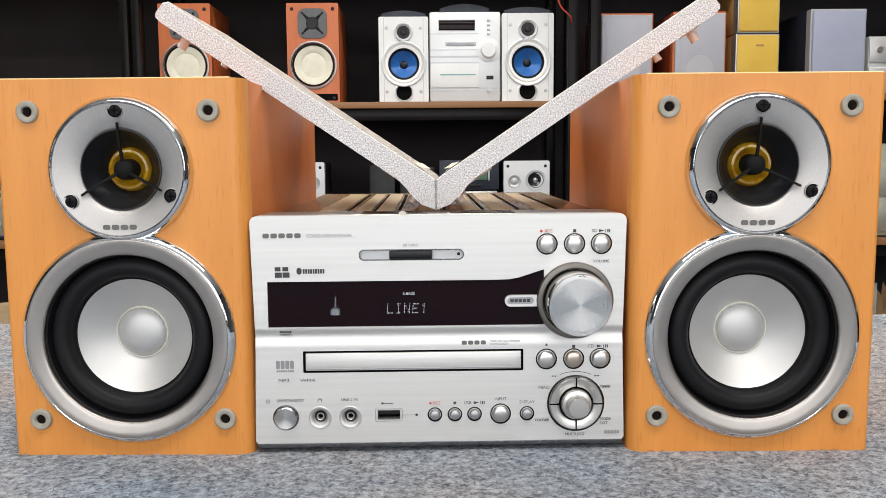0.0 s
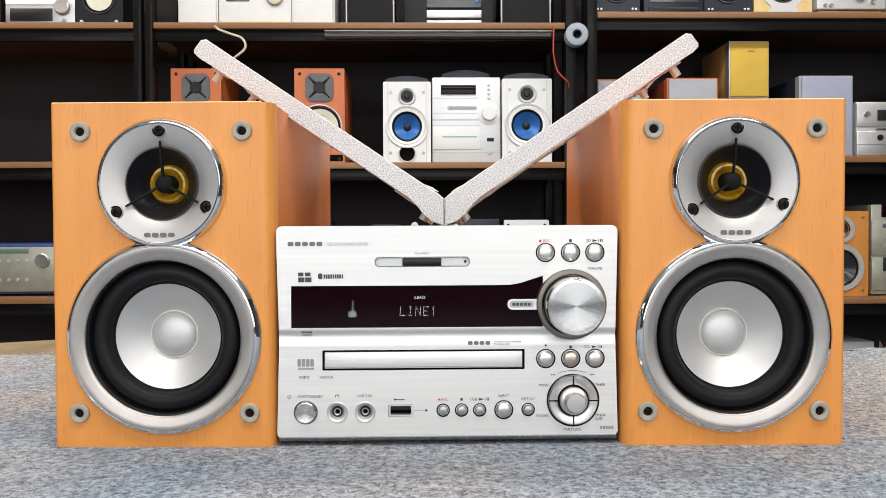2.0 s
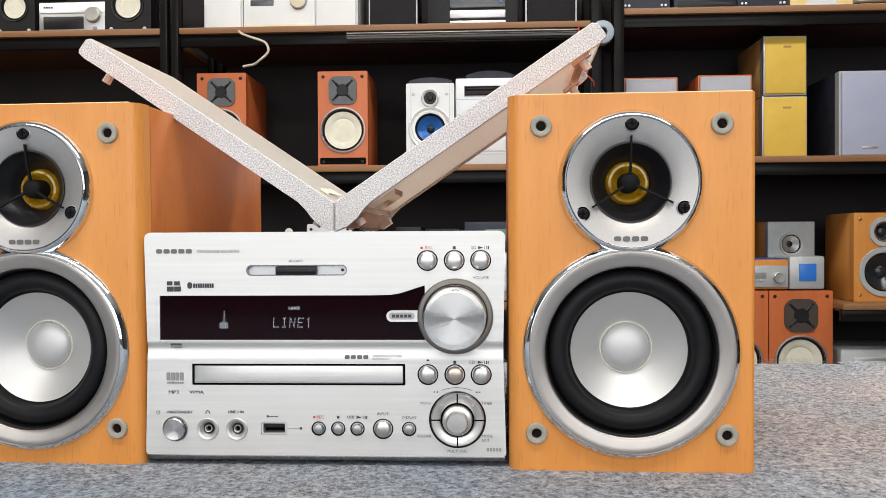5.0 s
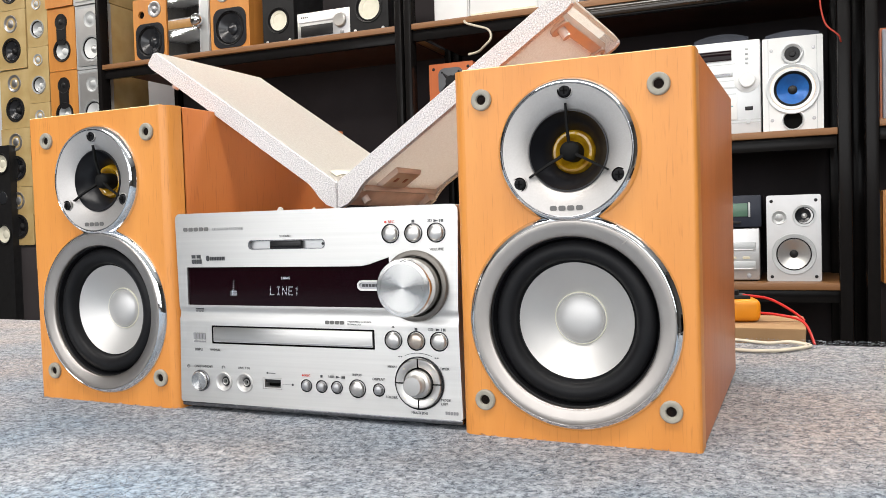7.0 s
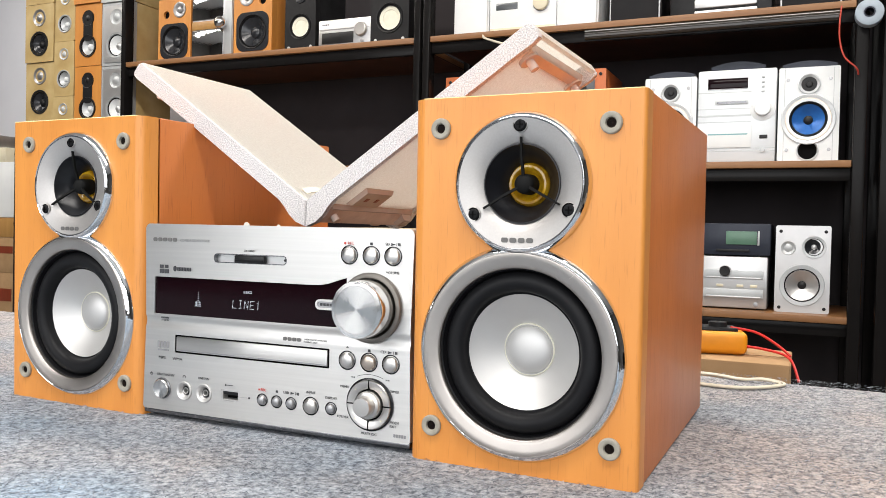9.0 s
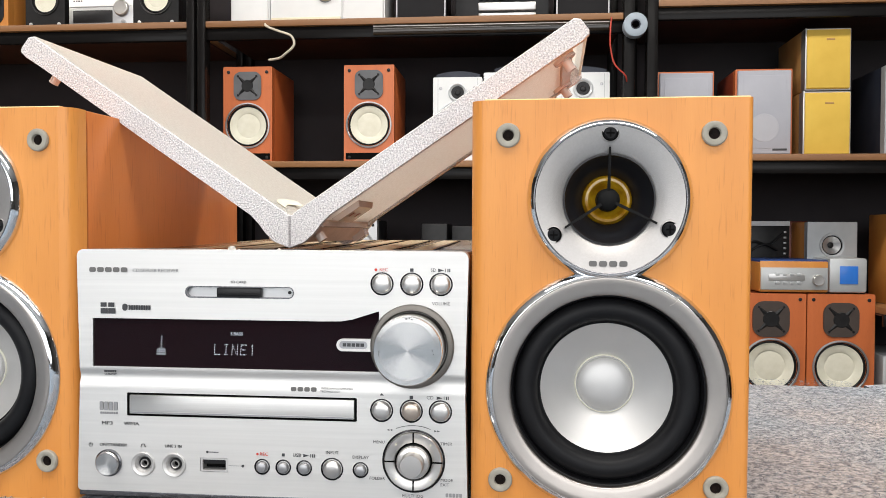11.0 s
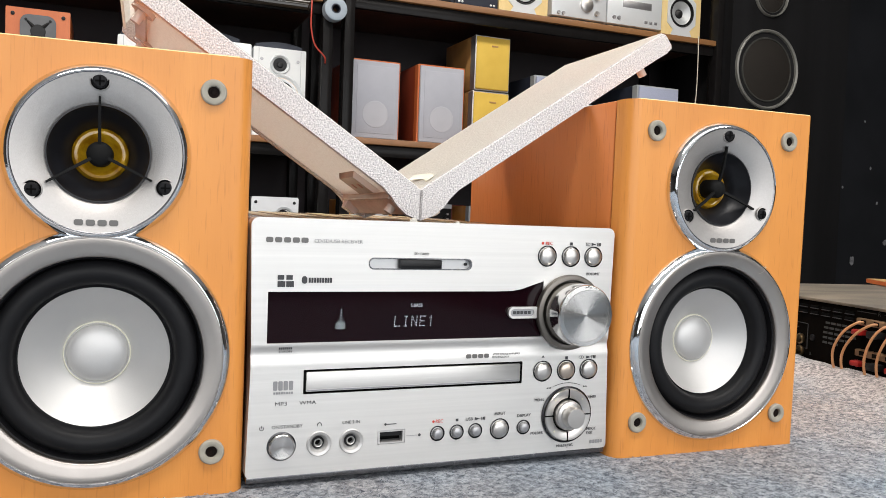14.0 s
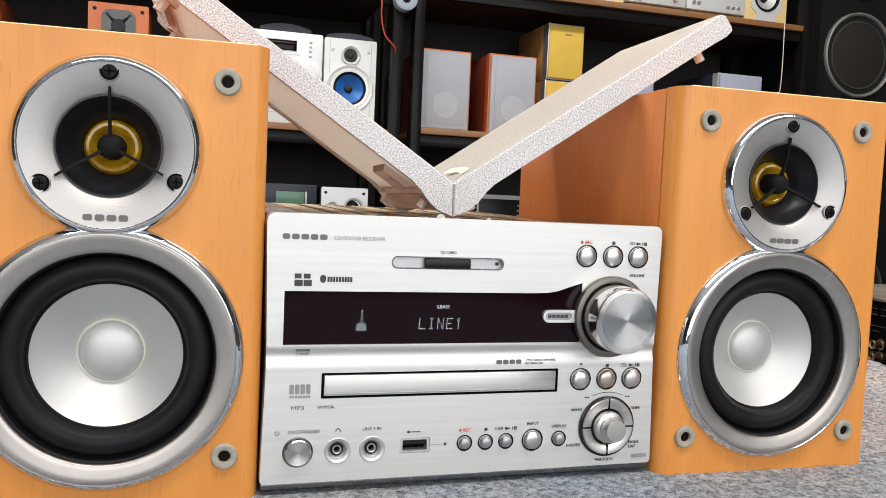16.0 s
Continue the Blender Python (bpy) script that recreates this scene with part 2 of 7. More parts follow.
RED_PLASTIC = material("red_plastic", (0.62, 0.02, 0.015), 0.35)
COPPER = material("copper_wire_sheath", (0.55, 0.27, 0.12), 0.45)
CARDBOARD = material("brown_cardboard", (0.42, 0.26, 0.13), 0.85, 0, (0.35, 0.21, 0.10), 14)
ORANGE_PLASTIC = material("orange_plastic", (0.80, 0.30, 0.01), 0.45)
IVORY_CORD = material("ivory_cord", (0.66, 0.60, 0.48), 0.5)
AMP_STEEL = material("dusty_black_steel", (0.0022, 0.0019, 0.0017), 0.7, 0, (0.0050, 0.0042, 0.0036), 16, (1, 1, 1), (0.4, 0.75), 0.1, 500, spec=0.02)
AMP_STEEL.node_tree.nodes["Principled BSDF"].inputs["IOR"].default_value = 1.06
DULL_GILT = material("dull_gilt", (0.40, 0.31, 0.19), 0.34, 1, (0.22, 0.16, 0.10), 200)
DARK_BAND = material("green_black_band", (0.016, 0.022, 0.017), 0.3, 0.2, (0.03, 0.035, 0.028), 60)
CASE_GREY = material("dark_grey_steel", (0.042, 0.041, 0.043), 0.55, 0.1, (0.032, 0.031, 0.033), 20, (1, 1, 1), (0.3, 0.7), 0.1, 700)
DIM_PRINT = material("dim_grey_print", (0.034, 0.034, 0.034), 0.7)
# Dusty brown, lightened and streaked to carry the top's grazing reflection.
AMP_TOP = material("dusty_brown_sheen_steel", (0.17, 0.138, 0.102), 0.55, 0.0, (0.065, 0.053, 0.040), 9, (1, 3, 1), (0.35, 0.65), 0.1, 300, 0.1, spec=0.4)
WALL_WHITE = material("grey_white_wall_paint", (0.78, 0.79, 0.84), 0.8, 0, (0.72, 0.73, 0.78), 3, (1, 1, 1), (0.3, 0.7), 0.1, 60)
WALL_BLACK = material("black_wall_paint", (0.011, 0.012, 0.014), 0.75, 0, (0.015, 0.016, 0.019), 4, spec=0.06)
TOWER_BLACK = material("black_ash_foil", (0.008, 0.008, 0.0085), 0.7, 0, (0.012, 0.012, 0.013), 9, (1, 1, 0.1), spec=0.06)
CEILING = material("white_ceiling_paint", (0.72, 0.72, 0.72), 0.85, 0, (0.66, 0.66, 0.66), 2)
FLOOR = material("grey_floor_tile", (0.22, 0.21, 0.20), 0.5, 0, (0.16, 0.15, 0.14), 3)
PAPER = material("white_sticker", (0.78, 0.74, 0.60), 0.6)


def felt_material():
    """Pressed grey wool: fine and middling mottling over broad cool and warm patches."""
    mat = material("grey_felt", (0.535, 0.555, 0.588), 0.95, 0, (0.114, 0.126, 0.143), 270, (1, 1, 1), (0.40, 0.60), 0.9, 300, spec=0.2)
    n, l = links(mat)
    b = n["Principled BSDF"]
    for node in n:
        if node.type == "TEX_NOISE":
            node.inputs["Detail"].default_value, node.inputs["Roughness"].default_value = 9, 0.80
    fine = b.inputs["Base Color"].links[0].from_socket
    broad = n.new("ShaderNodeTexNoise")
    broad.inputs["Scale"].default_value, broad.inputs["Detail"].default_value = 7, 4
    l.new(n["Texture Coordinate"].outputs["Object"], broad.inputs["Vector"])
    ramp = n.new("ShaderNodeValToRGB")
    ramp.color_ramp.elements[0].position, ramp.color_ramp.elements[1].position = 0.35, 0.68
    ramp.color_ramp.elements[0].color, ramp.color_ramp.elements[1].color = (0.80, 0.92, 1.02, 1), (1.10, 1.02, 0.97, 1)
    l.new(broad.outputs[0], ramp.inputs[0])
    mix = n.new("ShaderNodeMix")
    mix.data_type, mix.blend_type = "RGBA", "MULTIPLY"
    mix.inputs["Factor"].default_value = 1
    l.new(fine, mix.inputs["A"])
    l.new(ramp.outputs[0], mix.inputs["B"])
    # Cool daylight in front and warm lamp light behind, put into the felt's colour.
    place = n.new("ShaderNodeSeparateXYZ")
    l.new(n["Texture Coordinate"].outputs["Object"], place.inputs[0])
    light_hue = n.new("ShaderNodeValToRGB")
    light_hue.color_ramp.elements[0].position, light_hue.color_ramp.elements[1].position = 0.42, 0.56
    light_hue.color_ramp.elements[0].color, light_hue.color_ramp.elements[1].color = (0.92, 1.0, 1.06, 1), (1.10, 0.98, 0.90, 1)
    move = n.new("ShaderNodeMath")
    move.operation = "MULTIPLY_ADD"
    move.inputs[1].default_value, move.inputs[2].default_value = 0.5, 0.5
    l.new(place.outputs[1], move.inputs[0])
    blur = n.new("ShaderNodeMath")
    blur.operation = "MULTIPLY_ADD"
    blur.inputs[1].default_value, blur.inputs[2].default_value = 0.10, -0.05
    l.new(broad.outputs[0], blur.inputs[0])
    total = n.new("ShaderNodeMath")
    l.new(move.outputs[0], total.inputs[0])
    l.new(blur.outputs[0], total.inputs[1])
    l.new(total.outputs[0], light_hue.inputs[0])
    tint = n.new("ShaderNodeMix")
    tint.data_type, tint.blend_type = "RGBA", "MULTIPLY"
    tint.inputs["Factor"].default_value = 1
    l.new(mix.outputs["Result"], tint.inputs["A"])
    l.new(light_hue.outputs[0], tint.inputs["B"])
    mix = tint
    # Dark specks among the fibres.
    speck = n.new("ShaderNodeTexNoise")
    speck.inputs["Scale"].default_value, speck.inputs["Detail"].default_value = 330, 2
    l.new(n["Texture Coordinate"].outputs["Object"], speck.inputs["Vector"])
    dots = n.new("ShaderNodeValToRGB")
    dots.color_ramp.elements[0].position, dots.color_ramp.elements[1].position = 0.60, 0.70
    dots.color_ramp.elements[0].color, dots.color_ramp.elements[1].color = (1, 1, 1, 1), (0.40, 0.42, 0.46, 1)
    l.new(speck.outputs[0], dots.inputs[0])
    last = n.new("ShaderNodeMix")
    last.data_type, last.blend_type = "RGBA", "MULTIPLY"
    last.inputs["Factor"].default_value = 1
    l.new(mix.outputs["Result"], last.inputs["A"])
    l.new(dots.outputs[0], last.inputs["B"])
    l.new(last.outputs["Result"], b.inputs["Base Color"])
    return mat


def fibre_material():
    mat = material("wool_fibre", (0.4, 0.4, 0.4), 0.95, spec=0.1)
    n, l = links(mat)
    island = n.new("ShaderNodeNewGeometry")
    ramp = n.new("ShaderNodeValToRGB")
    ramp.color_ramp.elements[0].color, ramp.color_ramp.elements[1].color = (0.06, 0.07, 0.09, 1), (0.42, 0.455, 0.50, 1)
    l.new(island.outputs["Random Per Island"], ramp.inputs[0])
    l.new(ramp.outputs[0], n["Principled BSDF"].inputs["Base Color"])
    return mat


CHIP = material("bare_pale_plaster", (0.22, 0.23, 0.24), 0.9, 0, (0.10, 0.10, 0.11), 60)
SOUTH_PAINT = material("dark_grey_wall_paint", (0.10, 0.095, 0.09), 0.8, 0, (0.08, 0.075, 0.07), 3)
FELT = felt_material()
BUNDLE_CLOTH = material("dull_brown_cloth", (0.26, 0.185, 0.10), 0.85, 0, (0.16, 0.115, 0.06), 18, (1, 1, 1), (0.3, 0.7), 0.4, 500)
FIBRE = material("pale_fibre", (0.55, 0.54, 0.52), 0.9)
WOOL = fibre_material()

# ---- mesh helpers ----


def finish(name, bm, mat, parent=None, label="", smooth=35.0):
    bmesh.ops.recalc_face_normals(bm, faces=bm.faces)
    me = bpy.data.meshes.new(name)
    bm.to_mesh(me)
    bm.free()
    me.materials.append(mat)
    me.polygons.foreach_set("use_smooth", [True] * len(me.polygons))
    me.set_sharp_from_angle(angle=radians(smooth))
    ob = new(name, me)
    if parent:
        ob.parent = parent
    if label:
        ob["label"] = label
    return ob


def part(name, bm, mat, parent, label=""):
    return finish(name, bm, mat, parent, label)


def thing(name, at, label, category, group="", kind="", turn=0.0):
    ob = new(name)
    ob.empty_display_size = 0.05
    ob.location = at
    ob.rotation_euler = (0, 0, radians(turn))
    return tagged(ob, label, category, group, kind)


def add_box(bm, x0, x1, y0, y1, z0, z1, bevel=0.0, segs=2):
    made = bmesh.ops.create_cube(bm, size=1.0, matrix=Matrix.LocRotScale(
        ((x0 + x1) / 2, (y0 + y1) / 2, (z0 + z1) / 2), None, (abs(x1 - x0), abs(y1 - y0), abs(z1 - z0))))
    if bevel:
        edges = list({e for v in made["verts"] for e in v.link_edges})
        bmesh.ops.bevel(bm, geom=edges, offset=bevel, segments=segs, affect="EDGES", profile=0.5)
    return bm


def box(x0, x1, y0, y1, z0, z1, bevel=0.0, segs=2):
    return add_box(bmesh.new(), x0, x1, y0, y1, z0, z1, bevel, segs)


def lathe(profile, x=0.0, y=0.0, z=0.0, segs=48, axis="y", bm=None):
    """Turns (radius, along) points round an axis; along runs towards +axis."""
    bm = bm or bmesh.new()
    rings = []
    for r, a in profile:
        if r < 1e-6:
            p = {"y": (x, y + a, z), "z": (x, y, z + a), "x": (x + a, y, z)}[axis]
            rings.append([bm.verts.new(p)])
            continue
        ring = []
        for i in range(segs):
            c, s = r * math.cos(2 * math.pi * i / segs), r * math.sin(2 * math.pi * i / segs)
            ring.append(bm.verts.new({"y": (x + c, y + a, z + s), "z": (x + c, y + s, z + a), "x": (x + a, y + c, z + s)}[axis]))
        rings.append(ring)
    for a, b in zip(rings, rings[1:]):
        for i in range(segs):
            j = (i + 1) % segs
            if len(a) == 1 and len(b) == 1:
                break
            if len(a) == 1:
                bm.faces.new((a[0], b[i], b[j]))
            elif len(b) == 1:
                bm.faces.new((a[i], b[0], a[j]))
            else:
                bm.faces.new((a[i], b[i], b[j], a[j]))
    return bm


def circle(x, z, r, segs=40):
    return [(x + r * math.cos(2 * math.pi * i / segs), z + r * math.sin(2 * math.pi * i / segs)) for i in range(segs)]


def rounded(x0, x1, z0, z1, r, segs=6):
    pts = []
    for cx, cz, a0 in ((x1 - r, z1 - r, 0), (x0 + r, z1 - r, 90), (x0 + r, z0 + r, 180), (x1 - r, z0 + r, 270)):
        for i in range(segs + 1):
            a = radians(a0 + 90 * i / segs)
            pts.append((cx + r * math.cos(a), cz + r * math.sin(a)))
    return pts


def plate(outline, holes, y0, y1, bm=None):
    """A flat plate with openings right through it, its front at y0 and its back at y1; points are (x, z)."""
    own = bmesh.new()
    edges = []
    for loop in (outline, *holes):
        vs = [own.verts.new((x, y0, z)) for x, z in loop]
        edges += [own.edges.new((vs[i], vs[(i + 1) % len(vs)])) for i in range(len(vs))]
    bmesh.ops.triangle_fill(own, use_beauty=True, use_dissolve=False, edges=edges, normal=(0, -1, 0))
    made = bmesh.ops.extrude_face_region(own, geom=own.faces[:])
    bmesh.ops.translate(own, vec=(0, y1 - y0, 0), verts=[g for g in made["geom"] if isinstance(g, bmesh.types.BMVert)])
    if bm is None:
        return own
    me = bpy.data.meshes.new("tmp")
    own.to_mesh(me)
    own.free()
    bm.from_mesh(me)
    bpy.data.meshes.remove(me)
    return bm


def tube(points, r, segs=8, bm=None):
    """A round cord along points, smoothed between them."""
    bm = bm or bmesh.new()
    pts = [Vector(p) for p in points]
    path = []
    for i in range(len(pts) - 1):
        p0, p1, p2, p3 = pts[max(i - 1, 0)], pts[i], pts[i + 1], pts[min(i + 2, len(pts) - 1)]
        for k in range(6):
            t = k / 6
            path.append(0.5 * (2 * p1 + (p2 - p0) * t + (2 * p0 - 5 * p1 + 4 * p2 - p3) * t * t + (3 * p1 - p0 - 3 * p2 + p3) * t ** 3))
    path.append(pts[-1])
    rings = []
    for i, p in enumerate(path):
        d = (path[min(i + 1, len(path) - 1)] - path[max(i - 1, 0)]).normalized()
        u = d.cross(Vector((0.3, 0.2, 0.93))).normalized()
        w = d.cross(u)
        rings.append([bm.verts.new(p + r * (math.cos(2 * math.pi * k / segs) * u + math.sin(2 * math.pi * k / segs) * w)) for k in range(segs)])
    for a, b in zip(rings, rings[1:]):
        for k in range(segs):
            bm.faces.new((a[k], b[k], b[(k + 1) % segs], a[(k + 1) % segs]))
    for ring in (rings[0], rings[-1]):
        bm.faces.new(ring)
    return bm


def lettering(parent, words, x, z, height, mat, y=-0.0003, name="lettering", width=1.0):
    """Words in the built-in font, centred on (x, z), with capitals of that height."""
    curve = bpy.data.curves.new(name, "FONT")
    curve.body, curve.size, curve.align_x, curve.align_y = words, height / 0.69, "CENTER", "CENTER"
    curve.resolution_u, curve.extrude, curve.offset = 2, 0.00008, -0.008 * height
    tmp = bpy.data.objects.new("tmp_text", curve)
    me = bpy.data.meshes.new_from_object(tmp)
    bpy.data.objects.remove(tmp)
    me.transform(Matrix.Translation((x, y, z)) @ Euler((radians(90), 0, 0)).to_matrix().to_4x4() @ Matrix.Diagonal((width, 1, 1, 1)))
    me.materials.append(mat)
    me.name = name
    ob = new(name, me)
    ob.parent = parent
    return ob


def bars(parent, x0, x1, z, height, count, mat, y=-0.0003, name="print_bars", gap=0.25):
    """Plain bars in place of a mark or of writing that cannot be read."""
    bm = bmesh.new()
    w = (x1 - x0) / count
    for i in range(count):
        add_box(bm, x0 + i * w, x0 + (i + 1 - gap) * w, y - 0.00008, y + 0.0001, z - height / 2, z + height / 2)
    return part(name, bm, mat, parent)


def flat(parent, name, outline, mat, y=-0.0003, depth=0.00012):
    return part(name, plate(outline, [], y, y + depth), mat, parent)


def thing_box(name, x0, x1, y0, y1, z0, z1, mat, label, category, bevel=0.004, kind=""):
    ob = thing(name, ((x0 + x1) / 2, y0, z0), label, category, "", kind)
    w, d, h = (x1 - x0) / 2, y1 - y0, z1 - z0
    part("body", box(-w, w, 0, d, 0, h, bevel), mat, ob)
    return ob

# ---- the room ----


def structure(name, bm, mat, label, category):
    ob = finish(name, bm, mat)
    return tagged(ob, label, category, "", "structure")


structure("floor", box(-5.2, 3.7, -2.6, 3.1, -0.83, -0.75), FLOOR, "dull grey tiled shop floor", "floor")
structure("ceiling", box(-5.2, 3.7, -2.6, 3.1, 1.9, 1.98), CEILING, "plain white painted shop ceiling", "ceiling")
structure("wall_north", box(-5.1, 3.6, 2.95, 3.05, -0.75, 1.9), WALL_WHITE, "grey-white painted wall behind the shelves", "wall")
# Unseen walls that close the room, dark so that the metal reflects darkness.
bm = plate([(-5.1, -0.75), (3.6, -0.75), (3.6, 1.9), (-5.1, 1.9)], [[(-2.1, 0.1), (2.2, 0.1), (2.2, 1.6), (-2.1, 1.6)]], -2.6, -2.5)
structure("wall_south", bm, SOUTH_PAINT, "unseen dark grey wall with a wide shop window", "wall")
structure("wall_west", box(-5.2, -5.1, -2.6, 3.1, -0.75, 1.9), SOUTH_PAINT, "unseen dark grey wall", "wall")
structure("wall_east", box(3.6, 3.7, -2.6, 3.1, -0.75, 1.9), SOUTH_PAINT, "unseen dark grey wall", "wall")
panel_east = structure("wall_panel_east", box(2.66, 3.105, 2.16, 2.24, -0.75, 1.9), WALL_BLACK, "black painted wall panel with chipped spots", "wall")
structure("wall_return_east", box(3.105, 3.6, 2.17, 2.25, -0.75, 1.9), WALL_WHITE, "grey-white painted wall", "wall")

rng = random.Random(3)
for cx, cz, size in ((2.672, 0.00, 0.011), (2.817, 0.018, 0.016), (3.011, 0.098, 0.012), (2.705, 0.139, 0.006), (2.675, 0.475, 0.013), (2.69, 0.564, 0.008), (2.74, 0.33, 0.005), (2.90, 0.42, 0.006), (2.85, 0.62, 0.005), (2.95, 0.27, 0.007)):
    spot = [(cx + size * rng.uniform(0.5, 1.0) * math.cos(radians(a)), cz + 1.6 * size * rng.uniform(0.5, 1.0) * math.sin(radians(a))) for a in range(0, 360, 45)]
    part("paint_chip", plate(spot, [], 2.1585, 2.1602), CHIP, panel_east, "chipped spot of bare pale wall")

# The felt-covered bench on which the set stands.
bench = thing("bench", (0, 0, -0.75), "long work bench covered with grey felt", "table")
bench_outline = [(-1.25, -0.9), (0.320, -0.9), (0.4500, -0.04), (0.5010, 0.30)]
bench_outline += [(0.458 + 0.045 * math.cos(radians(a)), 0.358 + 0.045 * math.sin(radians(a))) for a in range(-5, 91, 10)]
bench_outline += [(-1.25, 0.44)]


def slab(outline, z0, z1, bevel=0.0):
    bm = bmesh.new()
    face = bm.faces.new([bm.verts.new((x, y, z1)) for x, y in outline])
    made = bmesh.ops.extrude_face_region(bm, geom=[face])
    bmesh.ops.translate(bm, vec=(0, 0, z0 - z1), verts=[g for g in made["geom"] if isinstance(g, bmesh.types.BMVert)])
    if bevel:
        edges = [e for e in bm.edges if all(abs(v.co.z - z1) < 1e-6 for v in e.verts)]
        bmesh.ops.bevel(bm, geom=edges, offset=bevel, segments=3, affect="EDGES", profile=0.5)
    return bm


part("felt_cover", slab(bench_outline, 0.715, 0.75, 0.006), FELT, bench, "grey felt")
# Where the felt meets the amplifier it is pushed up into a low lip.
bm = bmesh.new()
lip = []
for i in range(49):
    if i < 36:
        y = -0.12 + 0.0125 * i
        x, nx, ny, high = 0.5345 + (y - 0.45) * 0.1503 - 0.0060, -0.99, 0.15, 0.0125
    else:
        a = radians((i - 35) * 7.0)
        x, y, nx, ny = 0.470 + 0.0402 * math.cos(a), 0.3215 + 0.083 * math.sin(a), -math.cos(a), -math.sin(a)
        high = 0.0125 * (1 - 0.93 * (i - 35) / 13)
    high *= 1 + 0.06 * math.sin(1.9 * i) + 0.05 * math.sin(0.7 * i + 1)
    row = []
    for inward, share in ((0.0, -1.6), (0.0004, 0.62), (0.0030, 0.93), (0.0075, 1.0), (0.0150, 0.90), (0.026, 0.58), (0.040, 0.22), (0.054, 0.03), (0.060, -0.12)):
        row.append(bm.verts.new((x + nx * inward, y + ny * inward, 0.75 + high * share)))
    lip.append(row)
for a, b in zip(lip, lip[1:]):
    for i in range(len(a) - 1):
        bm.faces.new((a[i], a[i + 1], b[i + 1], b[i]))
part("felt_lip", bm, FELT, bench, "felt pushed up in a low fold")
part("bench_top", box(-1.24, 0.36, -0.89, 0.43, 0.69, 0.714), BOARD, bench)
for bx in (-1.15, 0.3):
    for by in (-0.8, 0.33):
        part("leg", box(bx - 0.03, bx + 0.03, by - 0.03, by + 0.03, 0, 0.69, 0.003), BOARD, bench)

# Loose fibres of the felt: a dense nap of grey wool, and scattered pale lint.


def strewn(name, count, seed, x0, x1, y0, y1, long, wide, lift, mat, label, category):
    rng = random.Random(seed)
    verts, faces = [], []
    while len(faces) < 2 * count:
        fx, fy, a = rng.uniform(x0, x1), rng.uniform(y0, y1), rng.uniform(0, math.pi)
        if fx > 0.400 + 0.150 * fy:
            continue
        ln, w = rng.uniform(*long), rng.uniform(*wide)
        dx, dy, bend = math.cos(a), math.sin(a), rng.uniform(-0.5, 0.5) * ln
        h = rng.uniform(*lift)
        k = len(verts)
        for (px, py), z in zip(((fx - dx * ln, fy - dy * ln), (fx - dy * bend, fy + dx * bend), (fx + dx * ln, fy + dy * ln)), (0.0003, h, 0.0004)):
            verts += [(px - dy * w, py + dx * w, z + w), (px + dy * w, py - dx * w, z)]
        faces += [(k, k + 2, k + 3, k + 1), (k + 2, k + 4, k + 5, k + 3)]
    me = bpy.data.meshes.new(name)
    me.from_pydata(verts, [], faces)
    me.materials.append(mat)
    return tagged(new(name, me), label, category, "", "stuff")


strewn("felt_nap", 70000, 5, -0.55, 0.57, -0.30, 0.43, (0.0006, 0.0022), (0.00008, 0.00018), (0.0004, 0.0012), WOOL, "short dark and pale grey wool fibres of the felt", "felt")
strewn("lint", 240, 6, -0.55, 0.50, -0.28, 0.42, (0.0006, 0.0022), (0.0001, 0.00025), (0.0008, 0.0016), FIBRE, "pale loose fibres scattered on grey felt", "lint")

# The steel shelving with wooden boards.
shelves = thing("shelf_unit", (0, 2.12, -0.75), "tall black steel shelving with brown wooden boards", "shelf")
for px, w in ((-2.312, 0.022), (-0.939, 0.026), (-0.903, 0.026), (0.458, 0.034), (0.528, 0.034), (2.01, 0.03)):
    part("post", box(px - w / 2, px + w / 2, 0.0, 0.05, 0, 2.5, 0.004), STEEL_BLACK, shelves)
    part("post", box(px - w / 2, px + w / 2, 0.46, 0.50, 0, 2.5, 0.004), STEEL_BLACK, shelves)
for x0, x1, z in ((-2.3, -0.953, 0.825), (-2.3, -0.953, 0.378), (-2.3, -0.953, -0.06),
                  (-0.889, 0.44, 0.825), (-0.889, 0.44, 0.373), (-0.889, 0.475, -0.075),
                  (0.546, 1.994, 0.861), (0.546, 1.994, 0.389), (1.225, 1.994, -0.076)):
    board = part("shelf_board", box(x0, x1, 0.005, 0.49, z + 0.75 - 0.02, z + 0.75, 0.0015), BOARD, shelves)
    part("rail", box(x0, x1, 0.018, 0.036, z + 0.75 - 0.058, z + 0.75 - 0.021, 0.002), STEEL_BLACK, board, "black steel rail")
    if x0 == -0.889 and z > 0.8:
        # Added strip, bent so that the lamp's streak shows along this stretch.
        arc = [(0.040 * (1 - math.cos(radians(a))), 0.040 * math.sin(radians(a))) for a in range(-24, 25, 4)]
        bm = bmesh.new()
        ends = [[bm.verts.new((px, 0.004 + py, z + 0.75 - 0.037 + pz)) for py, pz in arc + [(0.012, 0.016), (0.012, -0.016)]] for px in (-0.34, 0.40)]
        for i in range(len(ends[0])):
            j = (i + 1) % len(ends[0])
            bm.faces.new((ends[0][i], ends[0][j], ends[1][j], ends[1][i]))
        bm.faces.new(ends[0]), bm.faces.new(ends[1])
        part("glint_strip", bm, GLOSS_BLACK, board, "added black strip, curved to catch the lamp's streak")
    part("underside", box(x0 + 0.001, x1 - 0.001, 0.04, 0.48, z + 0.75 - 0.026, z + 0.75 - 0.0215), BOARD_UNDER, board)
part("back_panel", box(-2.33, 2.66, 0.505, 0.52, 0, 2.6), BACK_BLACK, shelves)

